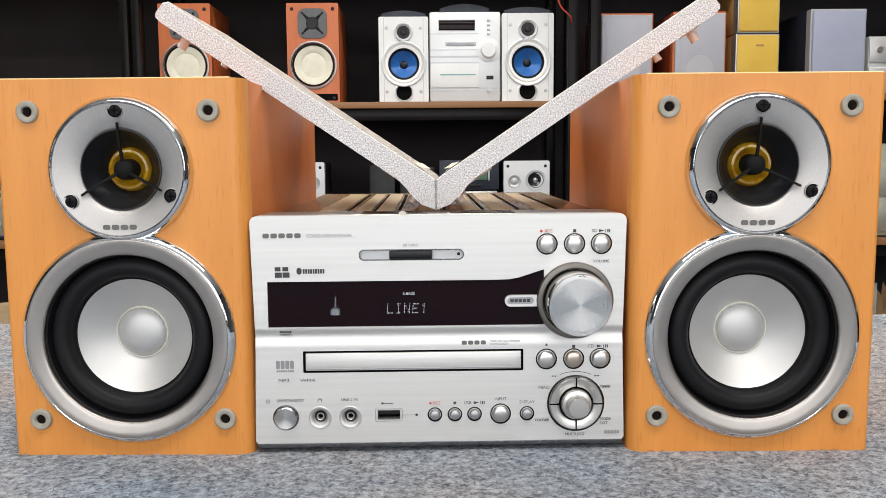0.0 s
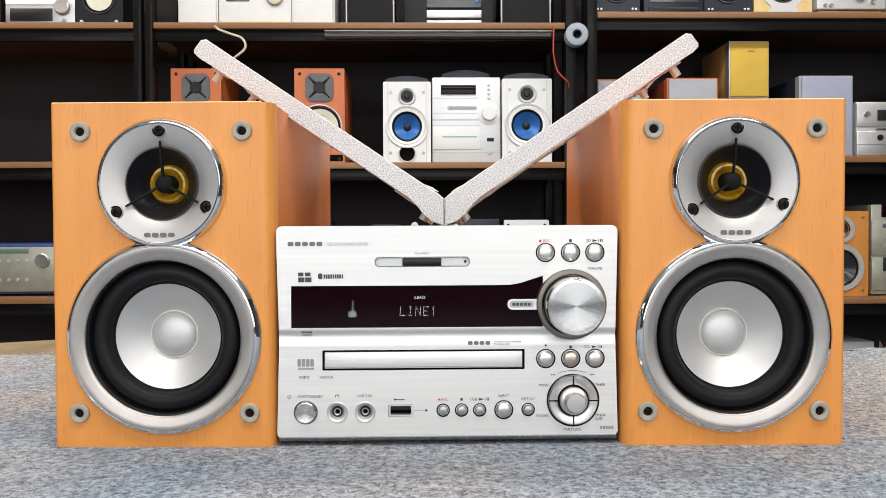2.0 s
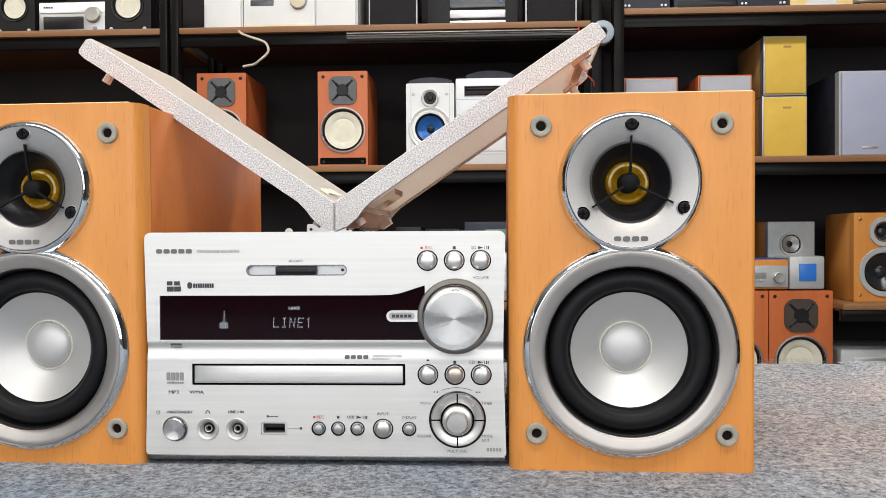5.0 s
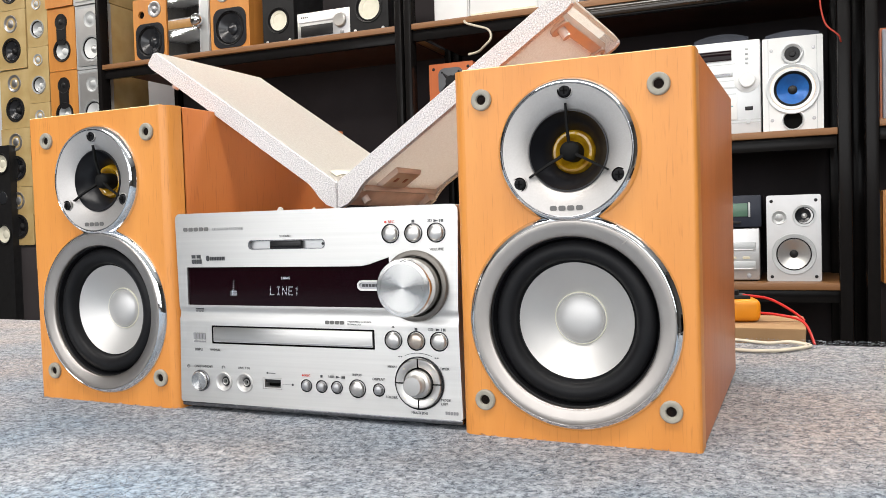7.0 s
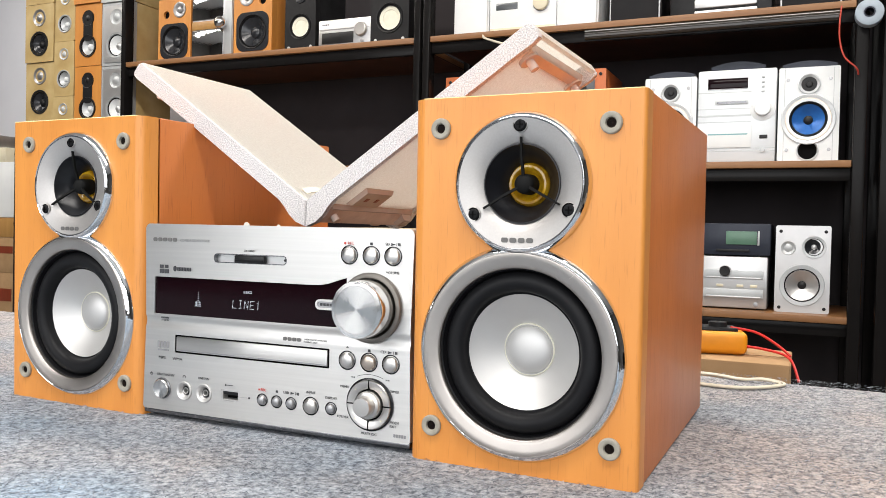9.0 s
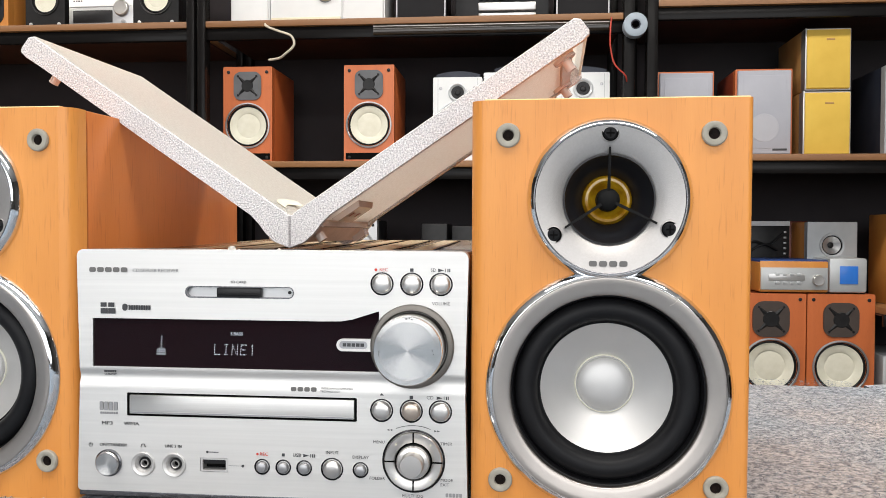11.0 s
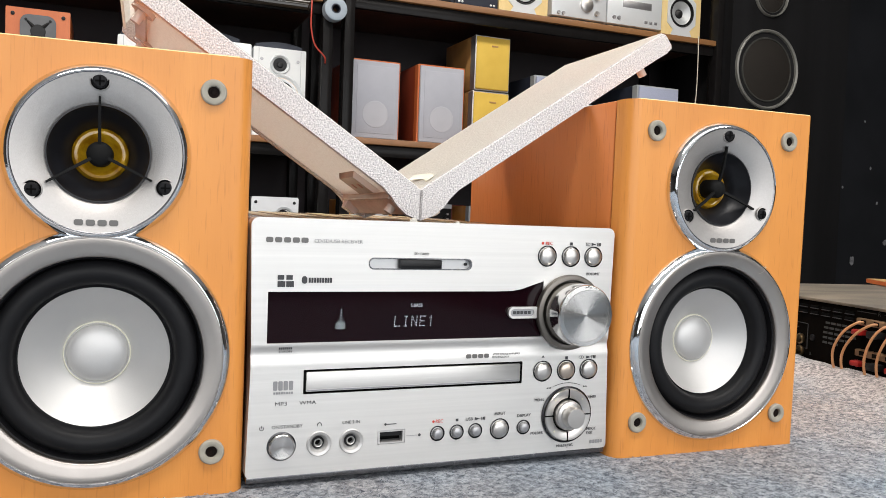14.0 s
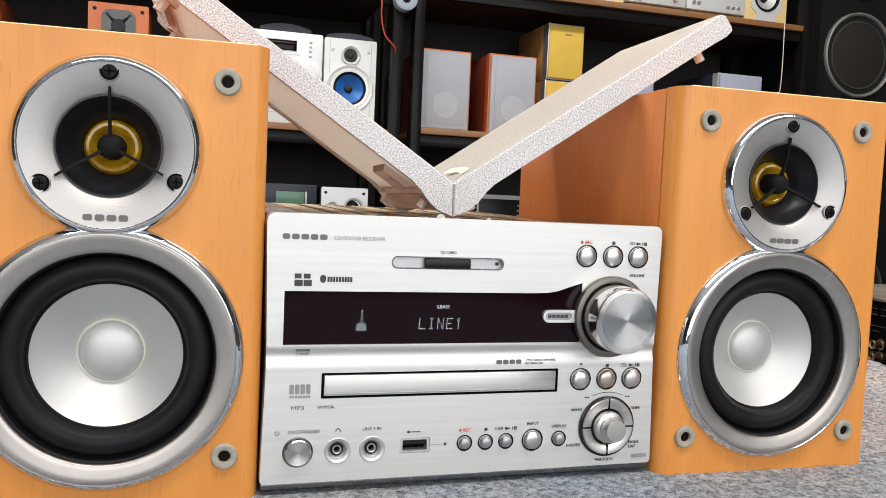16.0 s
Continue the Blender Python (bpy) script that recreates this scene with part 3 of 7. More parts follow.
# ---- the pair of small speakers beside the receiver ----

SCREW_BLACK = material("worn_black_screw", (0.008, 0.008, 0.009), 0.42, 0, (0.012, 0.012, 0.013), 700, spec=0.10)


def screw(parent, x, y, z, r):
    head = part("screw", lathe([(r, 0.002), (r, 0.0), (r * 0.8, -0.0006), (0, -0.0008)], x, y, z, 20), SCREW_BLACK, parent, "black cross-head screw")
    bm = box(x - r * 0.62, x + r * 0.62, y - 0.0010, y - 0.0006, z - r * 0.12, z + r * 0.12)
    add_box(bm, x - r * 0.12, x + r * 0.12, y - 0.0010, y - 0.0006, z - r * 0.62, z + r * 0.62)
    part("cross_slot", bm, HOLE, head)


def marks(parent, x0, x1, z, height, count, mat, y, name="brand_mark"):
    """A brand's mark as a row of plain blocks."""
    w, lo, hi = (x1 - x0) / count, z - height / 2, z + height / 2
    bm = bmesh.new()
    for i in range(count):
        a, b = x0 + i * w, x0 + (i + 0.80) * w
        cut = (b - a) * 0.16
        plate([(a + cut, lo), (b - cut, lo), (b, lo + cut), (b, hi - cut), (b - cut, hi), (a + cut, hi), (a, hi - cut), (a, lo + cut)], [], y - 0.00008, y + 0.0001, bm)
    return part(name, bm, mat, parent)


SOCKET_CORE = material("brown_socket_core", (0.013, 0.007, 0.005), 0.7, 0, (0.006, 0.004, 0.003), 600, spec=0.12)


def main_speaker(x, y, turn, label, lean, round_left, round_right):
    """Inner and outer upright edges of the front board are rounded unlike each other."""
    W, H, D, T = 0.0698, 0.2168, 0.236, 0.0145
    ob = thing("bookshelf_speaker", (x, y, 0), label, "speaker", "speakers beside the receiver", "", turn)
    ob.rotation_euler[0] = radians(lean)
    # Front board with well-rounded upright edges and openings for both drivers.
    bm = plate(rounded(-W + round_left - 0.0002, W - round_right + 0.0002, 0, H, 0.0002, 1), [circle(0, 0.0692, 0.0520), circle(0, 0.1663, 0.036)], 0.0, T)
    for side, rad in ((1, round_right), (-1, round_left)):
        edge = [(side * (W - rad + rad * math.sin(radians(a))), rad - rad * math.cos(radians(a))) for a in range(0, 91, 15)]
        edge += [(side * W, T), (side * (W - rad), T)]
        lo = [bm.verts.new((px, py, 0)) for px, py in edge]
        hi = [bm.verts.new((px, py, H)) for px, py in edge]
        for i in range(len(edge)):
            j = (i + 1) % len(edge)
            bm.faces.new((lo[i], lo[j], hi[j], hi[i]))
        bm.faces.new(lo), bm.faces.new(hi)
    part("front_board", bm, BEECH, ob, "orange beech veneer")
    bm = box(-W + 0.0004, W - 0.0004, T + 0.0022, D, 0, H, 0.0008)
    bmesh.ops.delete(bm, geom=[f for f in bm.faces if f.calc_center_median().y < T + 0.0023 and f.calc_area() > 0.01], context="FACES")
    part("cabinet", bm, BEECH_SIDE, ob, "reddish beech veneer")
    # Pale wood strip gives the top edge its bright line of caught light.
    edge = bmesh.new()
    a, b = [[edge.verts.new((sx, py, pz)) for py, pz in ((0.0, H - 0.0002), (0.0008, H + 0.0006), (T - 0.0005, H + 0.0006), (T - 0.0005, H - 0.0002))] for sx in (-W + round_left - 0.001, W - round_right + 0.001)]
    for i in range(4):
        edge.faces.new((a[i], a[(i + 1) % 4], b[(i + 1) % 4], b[i]))
    edge.faces.new(a), edge.faces.new(b)
    part("edge_highlight", edge, PALE_WOOD, ob, "pale strip for the light along the top edge")
    part("seam", plate(rounded(-W + 0.0030, W - 0.0030, 0.001, H - 0.0030, 0.0005, 1), [circle(0, 0.0692, 0.0560), circle(0, 0.1663, 0.038)], T - 0.0005, T + 0.0026), HOLE, ob)
    # Woofer.
    z = 0.0692
    woofer = part("woofer", lathe([(0.0620, 0.0), (0.0619, -0.0006), (0.0611, -0.0018), (0.0600, -0.0030), (0.0589, -0.0039), (0.0583, -0.0041), (0.0579, -0.0036)], 0, 0, z, 96), CHROME, ob, "chrome rim")
    part("flange", lathe([(0.0581, -0.0036), (0.0577, -0.0041), (0.0572, -0.0042), (0.0545, -0.0037), (0.0515, -0.0030), (0.0496, -0.0026), (0.0491, -0.0022), (0.0488, -0.0012), (0.0486, 0.0020), (0.0485, 0.0048)], 0, 0, z, 96), FLANGE, woofer, "satin silver ring")
    surround = [(0.0487, 0.0004), (0.0481, 0.0008), (0.0477, 0.0044), (0.0471, 0.0054)]
    surround += [(0.0412 + 0.0058 * math.cos(radians(a)), 0.0058 - 0.0052 * math.sin(radians(a))) for a in range(0, 181, 15)]
    surround += [(0.0346, 0.0078), (0.0332, 0.0084)]
    part("surround", lathe(surround, 0, 0, z, 80), RUBBER, woofer, "black rubber roll surround")
    part("cone", lathe([(0.0337, 0.0076), (0.0330, 0.0082), (0.027, 0.0122), (0.020, 0.0168), (0.0142, 0.0206)], 0, 0, z, 80), CONE, woofer, "matt aluminium cone")
    cap = [(0.0155, 0.0203), (0.0153, 0.0194), (0.0150, 0.0191), (0.0146, 0.0194), (0.0143, 0.0197)] + [(0.0142 * math.cos(radians(a)), 0.0196 - 0.0048 * math.sin(radians(a))) for a in range(0, 91, 10)]
    part("dust_cap", lathe(cap, 0, 0, z, 64), CONE, woofer, "domed aluminium cap")
    part("cap_rim", lathe([(0.0157, 0.0200), (0.0155, 0.0190), (0.0152, 0.0187), (0.0149, 0.0190)], 0, 0, z, 64), WHITE_CONE, woofer, "thin pale rim")
    # Tweeter.
    z = 0.1663
    tweeter = part("tweeter", lathe([(0.0412, 0.0), (0.0411, -0.0010), (0.0405, -0.0024), (0.0395, -0.0041), (0.0384, -0.0053), (0.0378, -0.0056), (0.0374, -0.0049)], 0, 0, z, 96), CHROME, ob, "chrome rim")
    part("rim_line", lathe([(0.0376, -0.0050), (0.0372, -0.00515), (0.0368, -0.0049)], 0, 0, z, 96), DARK_CHROME, tweeter, "dark line inside the rim")
    part("face_ring", lathe([(0.0376, -0.0046), (0.0370, -0.0049), (0.0300, -0.0030), (0.0238, -0.0002), (0.0222, 0.0014)], 0, 0, z, 96), FACE_SILVER, tweeter, "satin silver dished face")
    part("horn", lathe([(0.0230, 0.0010), (0.0228, -0.0004), (0.0222, -0.0004), (0.0214, 0.0016), (0.0174, 0.0070), (0.0134, 0.0114), (0.0126, 0.0150)], 0, 0, z, 64), HORN, tweeter)
    dome = [(0.0130, 0.0146), (0.0125, 0.0122), (0.0113, 0.0106), (0.0100, 0.0104), (0.0086, 0.0114), (0.0074, 0.0134), (0.0050, 0.0146)]
    part("diaphragm", lathe(dome, 0, 0, z, 48), AMBER, tweeter, "glossy amber film diaphragm")
    plug = [(0.0060, 0.0140), (0.0058, 0.0060)] + [(0.0058 * math.cos(radians(a)), 0.0046 - 0.0040 * math.sin(radians(a))) for a in range(0, 91, 15)]
    part("phase_plug", lathe(plug, 0, 0, z, 40), MATT_BLACK, tweeter)
    for k, a in enumerate((90, 210, 330)):
        a += 3 if k else 0
        dx, dz = math.cos(radians(a)), math.sin(radians(a))
        nx, nz = -dz * 0.0006, dx * 0.0006
        bm = bmesh.new()
        corners = []
        for r, h, front in ((0.004, 1.3, 0.0020), (0.015, 1.1, -0.0016), (0.0262, 0.8, -0.0034)):
            for sgn in (-1, 1):
                corners.append([bm.verts.new((dx * r + sgn * nx * h, yy, z + dz * r + sgn * nz * h)) for yy in (front, front + 0.0018)])
        for i in range(2):
            a0, b0, a1, b1 = corners[2 * i], corners[2 * i + 1], corners[2 * i + 2], corners[2 * i + 3]
            bm.faces.new((a0[0], b0[0], b1[0], a1[0])), bm.faces.new((a0[1], b0[1], b1[1], a1[1]))
            bm.faces.new((a0[0], a1[0], a1[1], a0[1])), bm.faces.new((b0[0], b1[0], b1[1], b0[1]))
        bm.faces.new((*corners[4], *reversed(corners[5])))
        part("guard_leg", bm, MATT_BLACK, tweeter)
        sx, sz = 0.0329 * dx, z + 0.0329 * dz
        well = part("screw_well", lathe([(0.0045, -0.0034), (0.0043, -0.0043), (0.0041, -0.0044), (0.0039, -0.0036)], sx, 0, sz, 28), FACE_SILVER, tweeter)
        part("well_floor", lathe([(0.0041, -0.0030), (0.0040, -0.0042), (0.0030, -0.0038)], sx, 0, sz, 28), HOLE, well)
        screw(well, sx, -0.0042, sz, 0.0033)
    marks(tweeter, -0.0100, 0.0100, 0.1663 - 0.0322, 0.0028, 4, INK_MARK, -0.0043)
    # Sockets for the cover's pegs.
    for sx, sz in ((-0.0508, 0.1988), (0.0508, 0.1988), (-0.0539, 0.0218), (0.0539, 0.0218)):
        rim = [(0.0062, 0.0), (0.0062, -0.0014), (0.0056, -0.0021), (0.0042, -0.0023), (0.0031, -0.0018), (0.0027, -0.0002)]
        socket = part("peg_socket", lathe(rim, sx, 0, sz, 32), SOCKET, ob, "grey rubber ring")
        part("socket_hole", lathe([(0.0030, -0.0004), (0.0022, -0.00015), (0.0014, -0.0002), (0.0012, -0.0006), (0, -0.0007)], sx, 0, sz, 14), SOCKET_CORE, socket, "dark brown hole")
    return ob


HAIR = material("pale_hair", (0.62, 0.58, 0.52), 0.6)
main_speaker(-0.1798, 0.0015, -2.08, "orange beech bookshelf speaker with aluminium drivers, uncovered, standing on grey felt", 0.6, 0.0020, 0.0080)
dusty_one = main_speaker(0.1783, -0.0073, -1.31, "orange beech bookshelf speaker with aluminium drivers, a hair on its rim", 0.75, 0.0080, 0.0028)
for bend in (((0.0300, -0.0038, 0.1135), (0.0318, -0.0046, 0.1146), (0.0336, -0.0048, 0.1166), (0.0344, -0.0042, 0.1188)), ((0.0324, -0.0044, 0.1184), (0.0336, -0.0048, 0.1176), (0.0352, -0.0046, 0.1180))):
    part("stuck_hair", tube(bend, 0.00011, 5), HAIR, dusty_one, "pale hair stuck to the rim")

# ---- the receiver ----
rec = thing("cd_receiver", (-0.0010, 0, 0), "silver brushed-aluminium compact receiver with disc tray and lit display", "receiver")
HALF, WAIST = 0.108, 0.1066


def sloped(bm):
    """The case stands a little higher at its back."""
    for v in bm.verts:
        if v.co.z > 0.1:
            v.co.z += max(0.0, v.co.y - 0.0125) * 0.016
    return bm


body = part("case", sloped(box(-WAIST + 0.0006, WAIST - 0.0006, 0.0125, 0.325, 0.006, 0.1365, 0.002)), TOP_METAL, rec, "bronze-grey painted steel case")
part("front_band", box(-HALF + 0.001, HALF - 0.001, 0.0128, 0.055, 0.1366, 0.1388, 0.0008), GREY_METAL, rec, "grey brushed band along the top edge")
part("top_window", box(-0.046, 0.046, 0.020, 0.048, 0.1386, 0.1391, 0.0002), DISPLAY, rec, "dark glossy strip")
# Pale strips put the ceiling lights' striped reflection into the top's colour.
for bx, bw in ((-0.078, 0.016), (-0.054, 0.010), (-0.040, 0.012), (-0.012, 0.014), (0.018, 0.010), (0.036, 0.016), (0.066, 0.012)):
    part("reflected_strip", sloped(box(bx, bx + bw, 0.062, 0.300, 0.1364, 0.1371, 0.0003)), TAN_PALE, body, "pale strip for a reflected ceiling light")
    part("vent_slot", sloped(box(bx + bw + 0.002, bx + bw + 0.004, 0.085, 0.290, 0.1362, 0.1368)), HOLE, body)
for fx in (-0.08, 0.08):
    for fy in (0.035, 0.29):
        part("foot", lathe([(0.0, 0.0), (0.011, 0.0), (0.012, 0.001), (0.012, 0.0075), (0, 0.0075)], fx, fy, 0, 24, "z"), BLACK, rec)

# Front panel: two flat fields with openings, and a hollow moulding between them.
upper = rounded(-HALF, HALF, 0.0744, 0.1392, 0.0040, 6)[:14] + [(-WAIST, 0.0744), (WAIST, 0.0744)]
window = [(-0.0988, 0.0748), (0.0605, 0.0748), (0.0605, 0.1072), (0.0540, 0.1052), (0.0460, 0.1026), (0.0400, 0.1016), (0.0300, 0.1014), (-0.0988, 0.1014)]
sd_slot = rounded(-0.0459, 0.0141, 0.1134, 0.1194, 0.0029)
bm = plate(upper, [window, sd_slot], 0.0, 0.013)
tray_hole = rounded(-0.0794, 0.0487, 0.0479, 0.0607, 0.0004, 1)
usb_hole = rounded(-0.0380, -0.0222, 0.0184, 0.0260, 0.0005, 2)
lower = rounded(-HALF, HALF, 0.0060, 0.0612, 0.0022, 6)[14:] + [(WAIST, 0.0612), (-WAIST, 0.0612)]
plate(lower, [tray_hole, usb_hole, circle(-0.0702, 0.0215, 0.0047), circle(-0.0526, 0.0215, 0.0047)], 0.0, 0.013, bm)
cove = [(0.0026 * math.sin(math.pi * k / 24) ** 2 * (1 - 1.25 * k / 24), 0.0744 - 0.0132 * k / 24) for k in range(25)]
ends = [[bm.verts.new((sx, cy, cz)) for cy, cz in cove] for sx in (-WAIST, WAIST)]
for i in range(24):
    bm.faces.new((ends[0][i], ends[0][i + 1], ends[1][i + 1], ends[1][i]))
for sx, end in zip((-WAIST, WAIST), ends):
    bm.faces.new((*end, bm.verts.new((sx, 0.013, 0.0612)), bm.verts.new((sx, 0.013, 0.0744))))
front = part("front_panel", bm, ALU, rec, "brushed aluminium front")
part("base_strip", box(-HALF + 0.0005, HALF - 0.0005, 0.0006, 0.013, 0.0030, 0.0062, 0.0006), DARK_CHROME, rec, "dark polished edge")

# Display.
display = part("display_window", plate([(x * 1.004, z) for x, z in window], [], 0.0012, 0.0030), DISPLAY, rec, "dark glossy window")
DOTS = {"L": "10000 10000 10000 10000 10000 10000 11111", "I": "01110 00100 00100 00100 00100 00100 01110", "N": "10001 11001 11001 10101 10011 10011 10001",
        "E": "11111 10000 10000 11110 10000 10000 11111", "1": "00100 01100 00100 00100 00100 00100 00100"}
for k, letter in enumerate("LINE1"):
    bm = bmesh.new()
    for row, cells in enumerate(DOTS[letter].split()):
        for col, on in enumerate(cells):
            if on == "1":
                x, z = -0.0304 + 0.0049 * k + 0.00074 * col + 0.00006 * (6 - row), 0.0880 - 0.00088 * row
                add_box(bm, x, x + 0.00034, 0.0009, 0.0011, z - 0.00046, z)
    part("lit_character", bm, GLYPH, display, "lit character " + letter)
lettering(display, "S.BASS", -0.0177, 0.0937, 0.0017, GLYPH, 0.0010, "lit_text")
bm = bmesh.new()
for col, tall in enumerate((3, 3, 8, 3, 3)):
    for row in range(tall):
        lx, lz = -0.0628 + 0.0011 * col + 0.00006 * row, 0.0818 + 0.00125 * row + max(0, row - 3) * 0.0002
        add_box(bm, lx, lx + 0.0005, 0.0009, 0.0011, lz, lz + (0.0009 if row < 3 and col in (1, 3) else 0.0005))
part("level_meter", bm, GLYPH, display)
badge = part("badge", plate(rounded(0.0378, 0.0600, 0.0858, 0.0924, 0.0032), [rounded(0.0392, 0.0545, 0.0870, 0.0912, 0.0020)], -0.0012, 0.0016), ALU, rec)
part("badge_field", plate(rounded(0.0390, 0.0547, 0.0868, 0.0914, 0.0020), [], -0.0002, 0.0014), GREY_METAL, badge)
bars(badge, 0.0410, 0.0530, 0.0891, 0.0018, 5, INK, -0.0003, "badge_mark", 0.2)

# SD slot.
part("slot_floor", plate(rounded(-0.0462, 0.0144, 0.1131, 0.1197, 0.0030), [], 0.0030, 0.0045), SILVER, rec)
part("slot_edge", plate(rounded(-0.0461, 0.0143, 0.1132, 0.1196, 0.0030), [rounded(-0.0455, 0.0137, 0.1138, 0.1190, 0.0025)], -0.0002, 0.0028), DARK_CHROME, rec, "dark edge")
part("card_slot", box(-0.0286, -0.0039, -0.0004, 0.0032, 0.1132, 0.1188, 0.0008), BLACK, rec, "black slot cover")
part("slot_lip", box(-0.0278, -0.0047, -0.0010, 0.0002, 0.1146, 0.1160, 0.0004), RUBBER, rec)
part("slot_dot", lathe([(0.0009, 0.003), (0.0009, 0.0022), (0, 0.0022)], 0.0113, 0, 0.1164, 16), BLACK, rec)

# Disc tray.
part("tray_gap", box(-0.0800, 0.0493, 0.0060, 0.0070, 0.0473, 0.0613), HOLE, rec)
tray = box(-0.0780, 0.0473, -0.0004, 0.0058, 0.0491, 0.0595, 0.0006)
part("disc_tray", tray, ALU, rec, "brushed aluminium tray front")
# Black ring laid into the open gap in place of its shade.
part("tray_gap_shade", plate(rounded(-0.07935, 0.04865, 0.04795, 0.06065, 0.0004, 1), [rounded(-0.0781, 0.0474, 0.0490, 0.0596, 0.0003, 1)], 0.0003, 0.0050), HOLE, rec, "black ring for the shade in the tray's gap")
part("tray_groove", box(-0.0775, 0.0468, -0.0008, -0.0002, 0.0497, 0.0503), GREY_METAL, rec)

# USB port and jacks.
part("usb_shell", plate(rounded(-0.0378, -0.0224, 0.0186, 0.0258, 0.0004, 2), [rounded(-0.0366, -0.0236, 0.0194, 0.0250, 0.0003, 1)], 0.0002, 0.006), CONE, rec)
part("usb_tongue", box(-0.0364, -0.0238, 0.0015, 0.0065, 0.0224, 0.0246), BLACK, rec)
part("usb_back", box(-0.0380, -0.0222, 0.0066, 0.0074, 0.0184, 0.0260), HOLE, rec)
for jx in (-0.0702, -0.0526):
    cup = part("jack", lathe([(0.0066, 0.0), (0.0066, -0.0006), (0.0062, -0.0009), (0.0048, -0.0002), (0.0040, 0.0016), (0.0034, 0.0022)], jx, 0, 0.0215, 40), CONE, rec, "metal ringed jack")
    part("jack_ring", lathe([(0.0036, 0.0030), (0.0032, 0.0018), (0.0027, 0.0014), (0.0020, 0.0018), (0.0019, 0.005)], jx, 0, 0.0215, 32), BLACK, cup)
    part("jack_sleeve", lathe([(0.0024, 0.0030), (0.0023, 0.0013), (0.0021, 0.0010), (0.0017, 0.0013), (0.0016, 0.0044)], jx, 0, 0.0215, 28), CONE, cup, "thin metal sleeve")
    part("jack_hole", lathe([(0.0026, 0.0042), (0, 0.0042)], jx, 0, 0.0215, 20), HOLE, cup)


GAP_METAL = material("blackened_button_rim", (0.055, 0.055, 0.06), 0.25, 0.9)


def button(x, z, r, mat, height=0.0022, name="button"):
    rim = part(name, lathe([(r + 0.0010, 0.0), (r + 0.0010, -0.0004), (r + 0.0005, -0.0007), (r + 0.0001, 0.0001)], x, 0, z, 40), GAP_METAL, rec)
    part("button_cap", lathe([(r - 0.0002, 0.0), (r - 0.0002, -height + 0.0010), (r - 0.0005, -height + 0.0004), (r * 0.75, -height - 0.0001), (r * 0.4, -height - 0.0005), (0, -height - 0.0006)], x, 0, z, 40), mat, rim)
    return rim


for bx in (0.0621, 0.0780, 0.0935):
    button(bx, 0.1219, 0.0052, ALU_TURNED)
    button(bx, 0.0545, 0.0052, WARM_METAL if bx == 0.0780 else ALU_TURNED)
for bx, r in ((-0.0032, 0.0033), (0.0085, 0.0033), (0.0200, 0.0033), (0.0353, 0.0051), (0.0508, 0.0033)):
    button(bx, 0.0222, r, ALU_TURNED if r > 0.004 else GREY_METAL)


def turned_disc():
    """Metal spun on a lathe: gloss that runs round the axis, with uneven strokes of the tool."""
    mat = bpy.data.materials.new("spun_aluminium")
    mat.use_nodes = True
    n, l = links(mat)
    b = n["Principled BSDF"]
    b.inputs["Base Color"].default_value, b.inputs["Metallic"].default_value = (0.66, 0.65, 0.635, 1), 1
    b.inputs["Anisotropic"].default_value, b.inputs["Anisotropic Rotation"].default_value = 0.92, 0.25
    tangent = n.new("ShaderNodeTangent")
    tangent.direction_type, tangent.axis = "RADIAL", "Y"
    l.new(tangent.outputs[0], b.inputs["Tangent"])
    coord, turn, sweep = n.new("ShaderNodeTexCoord"), n.new("ShaderNodeMapping"), n.new("ShaderNodeTexGradient")
    turn.inputs["Rotation"].default_value = (radians(90), 0, 0)
    sweep.gradient_type = "RADIAL"
    l.new(coord.outputs["Object"], turn.inputs["Vector"])
    l.new(turn.outputs[0], sweep.inputs["Vector"])
    stroke, span = n.new("ShaderNodeTexNoise"), n.new("ShaderNodeMapRange")
    stroke.noise_dimensions = "1D"
    stroke.inputs["Scale"].default_value, stroke.inputs["Detail"].default_value = 26, 4
    l.new(sweep.outputs["Fac"], stroke.inputs["W"])
    span.inputs["From Min"].default_value, span.inputs["From Max"].default_value = 0.3, 0.7
    span.inputs["To Min"].default_value, span.inputs["To Max"].default_value = 0.20, 0.26
    l.new(stroke.outputs["Fac"], span.inputs["Value"])
    l.new(span.outputs[0], b.inputs["Roughness"])
    return mat


SPUN = turned_disc()
BRIGHT_SIDE = material("polished_knob_side", (0.70, 0.69, 0.675), 0.13, 1, (0.66, 0.65, 0.635), 60, (1, 1, 1), (0.3, 0.7), 0.02, 900, 0.05)
COLLAR = material("taupe_collar_metal", (0.20, 0.185, 0.165), 0.42, 0.9, (0.17, 0.155, 0.14), 80, (1, 1, 1), (0.3, 0.7), 0.03, 1200)
knob = part("volume_knob", lathe([(0.0222, 0.0006), (0.0223, -0.0016), (0.0218, -0.0028), (0.0206, -0.0034), (0.0192, -0.0032), (0.0184, -0.0018), (0.0183, 0.001)], 0, 0, 0, 96), COLLAR, rec, "large volume knob in a taupe collar")
knob.location = (0.0784, 0, 0.0890)
part("knob_side", lathe([(0.0182, 0.001), (0.0181, -0.0100), (0.0179, -0.0170), (0.0176, -0.0183), (0.0172, -0.0187)], 0, 0, 0, 96), BRIGHT_SIDE, knob, "bright polished side")
part("knob_face", lathe([(0.0173, -0.0187), (0.0150, -0.0188), (0.0149, -0.0184), (0.0146, -0.0184), (0.0145, -0.0188), (0.0080, -0.0187), (0, -0.0186)], 0, 0, 0, 96), SPUN, knob, "spun aluminium face with an engraved ring")
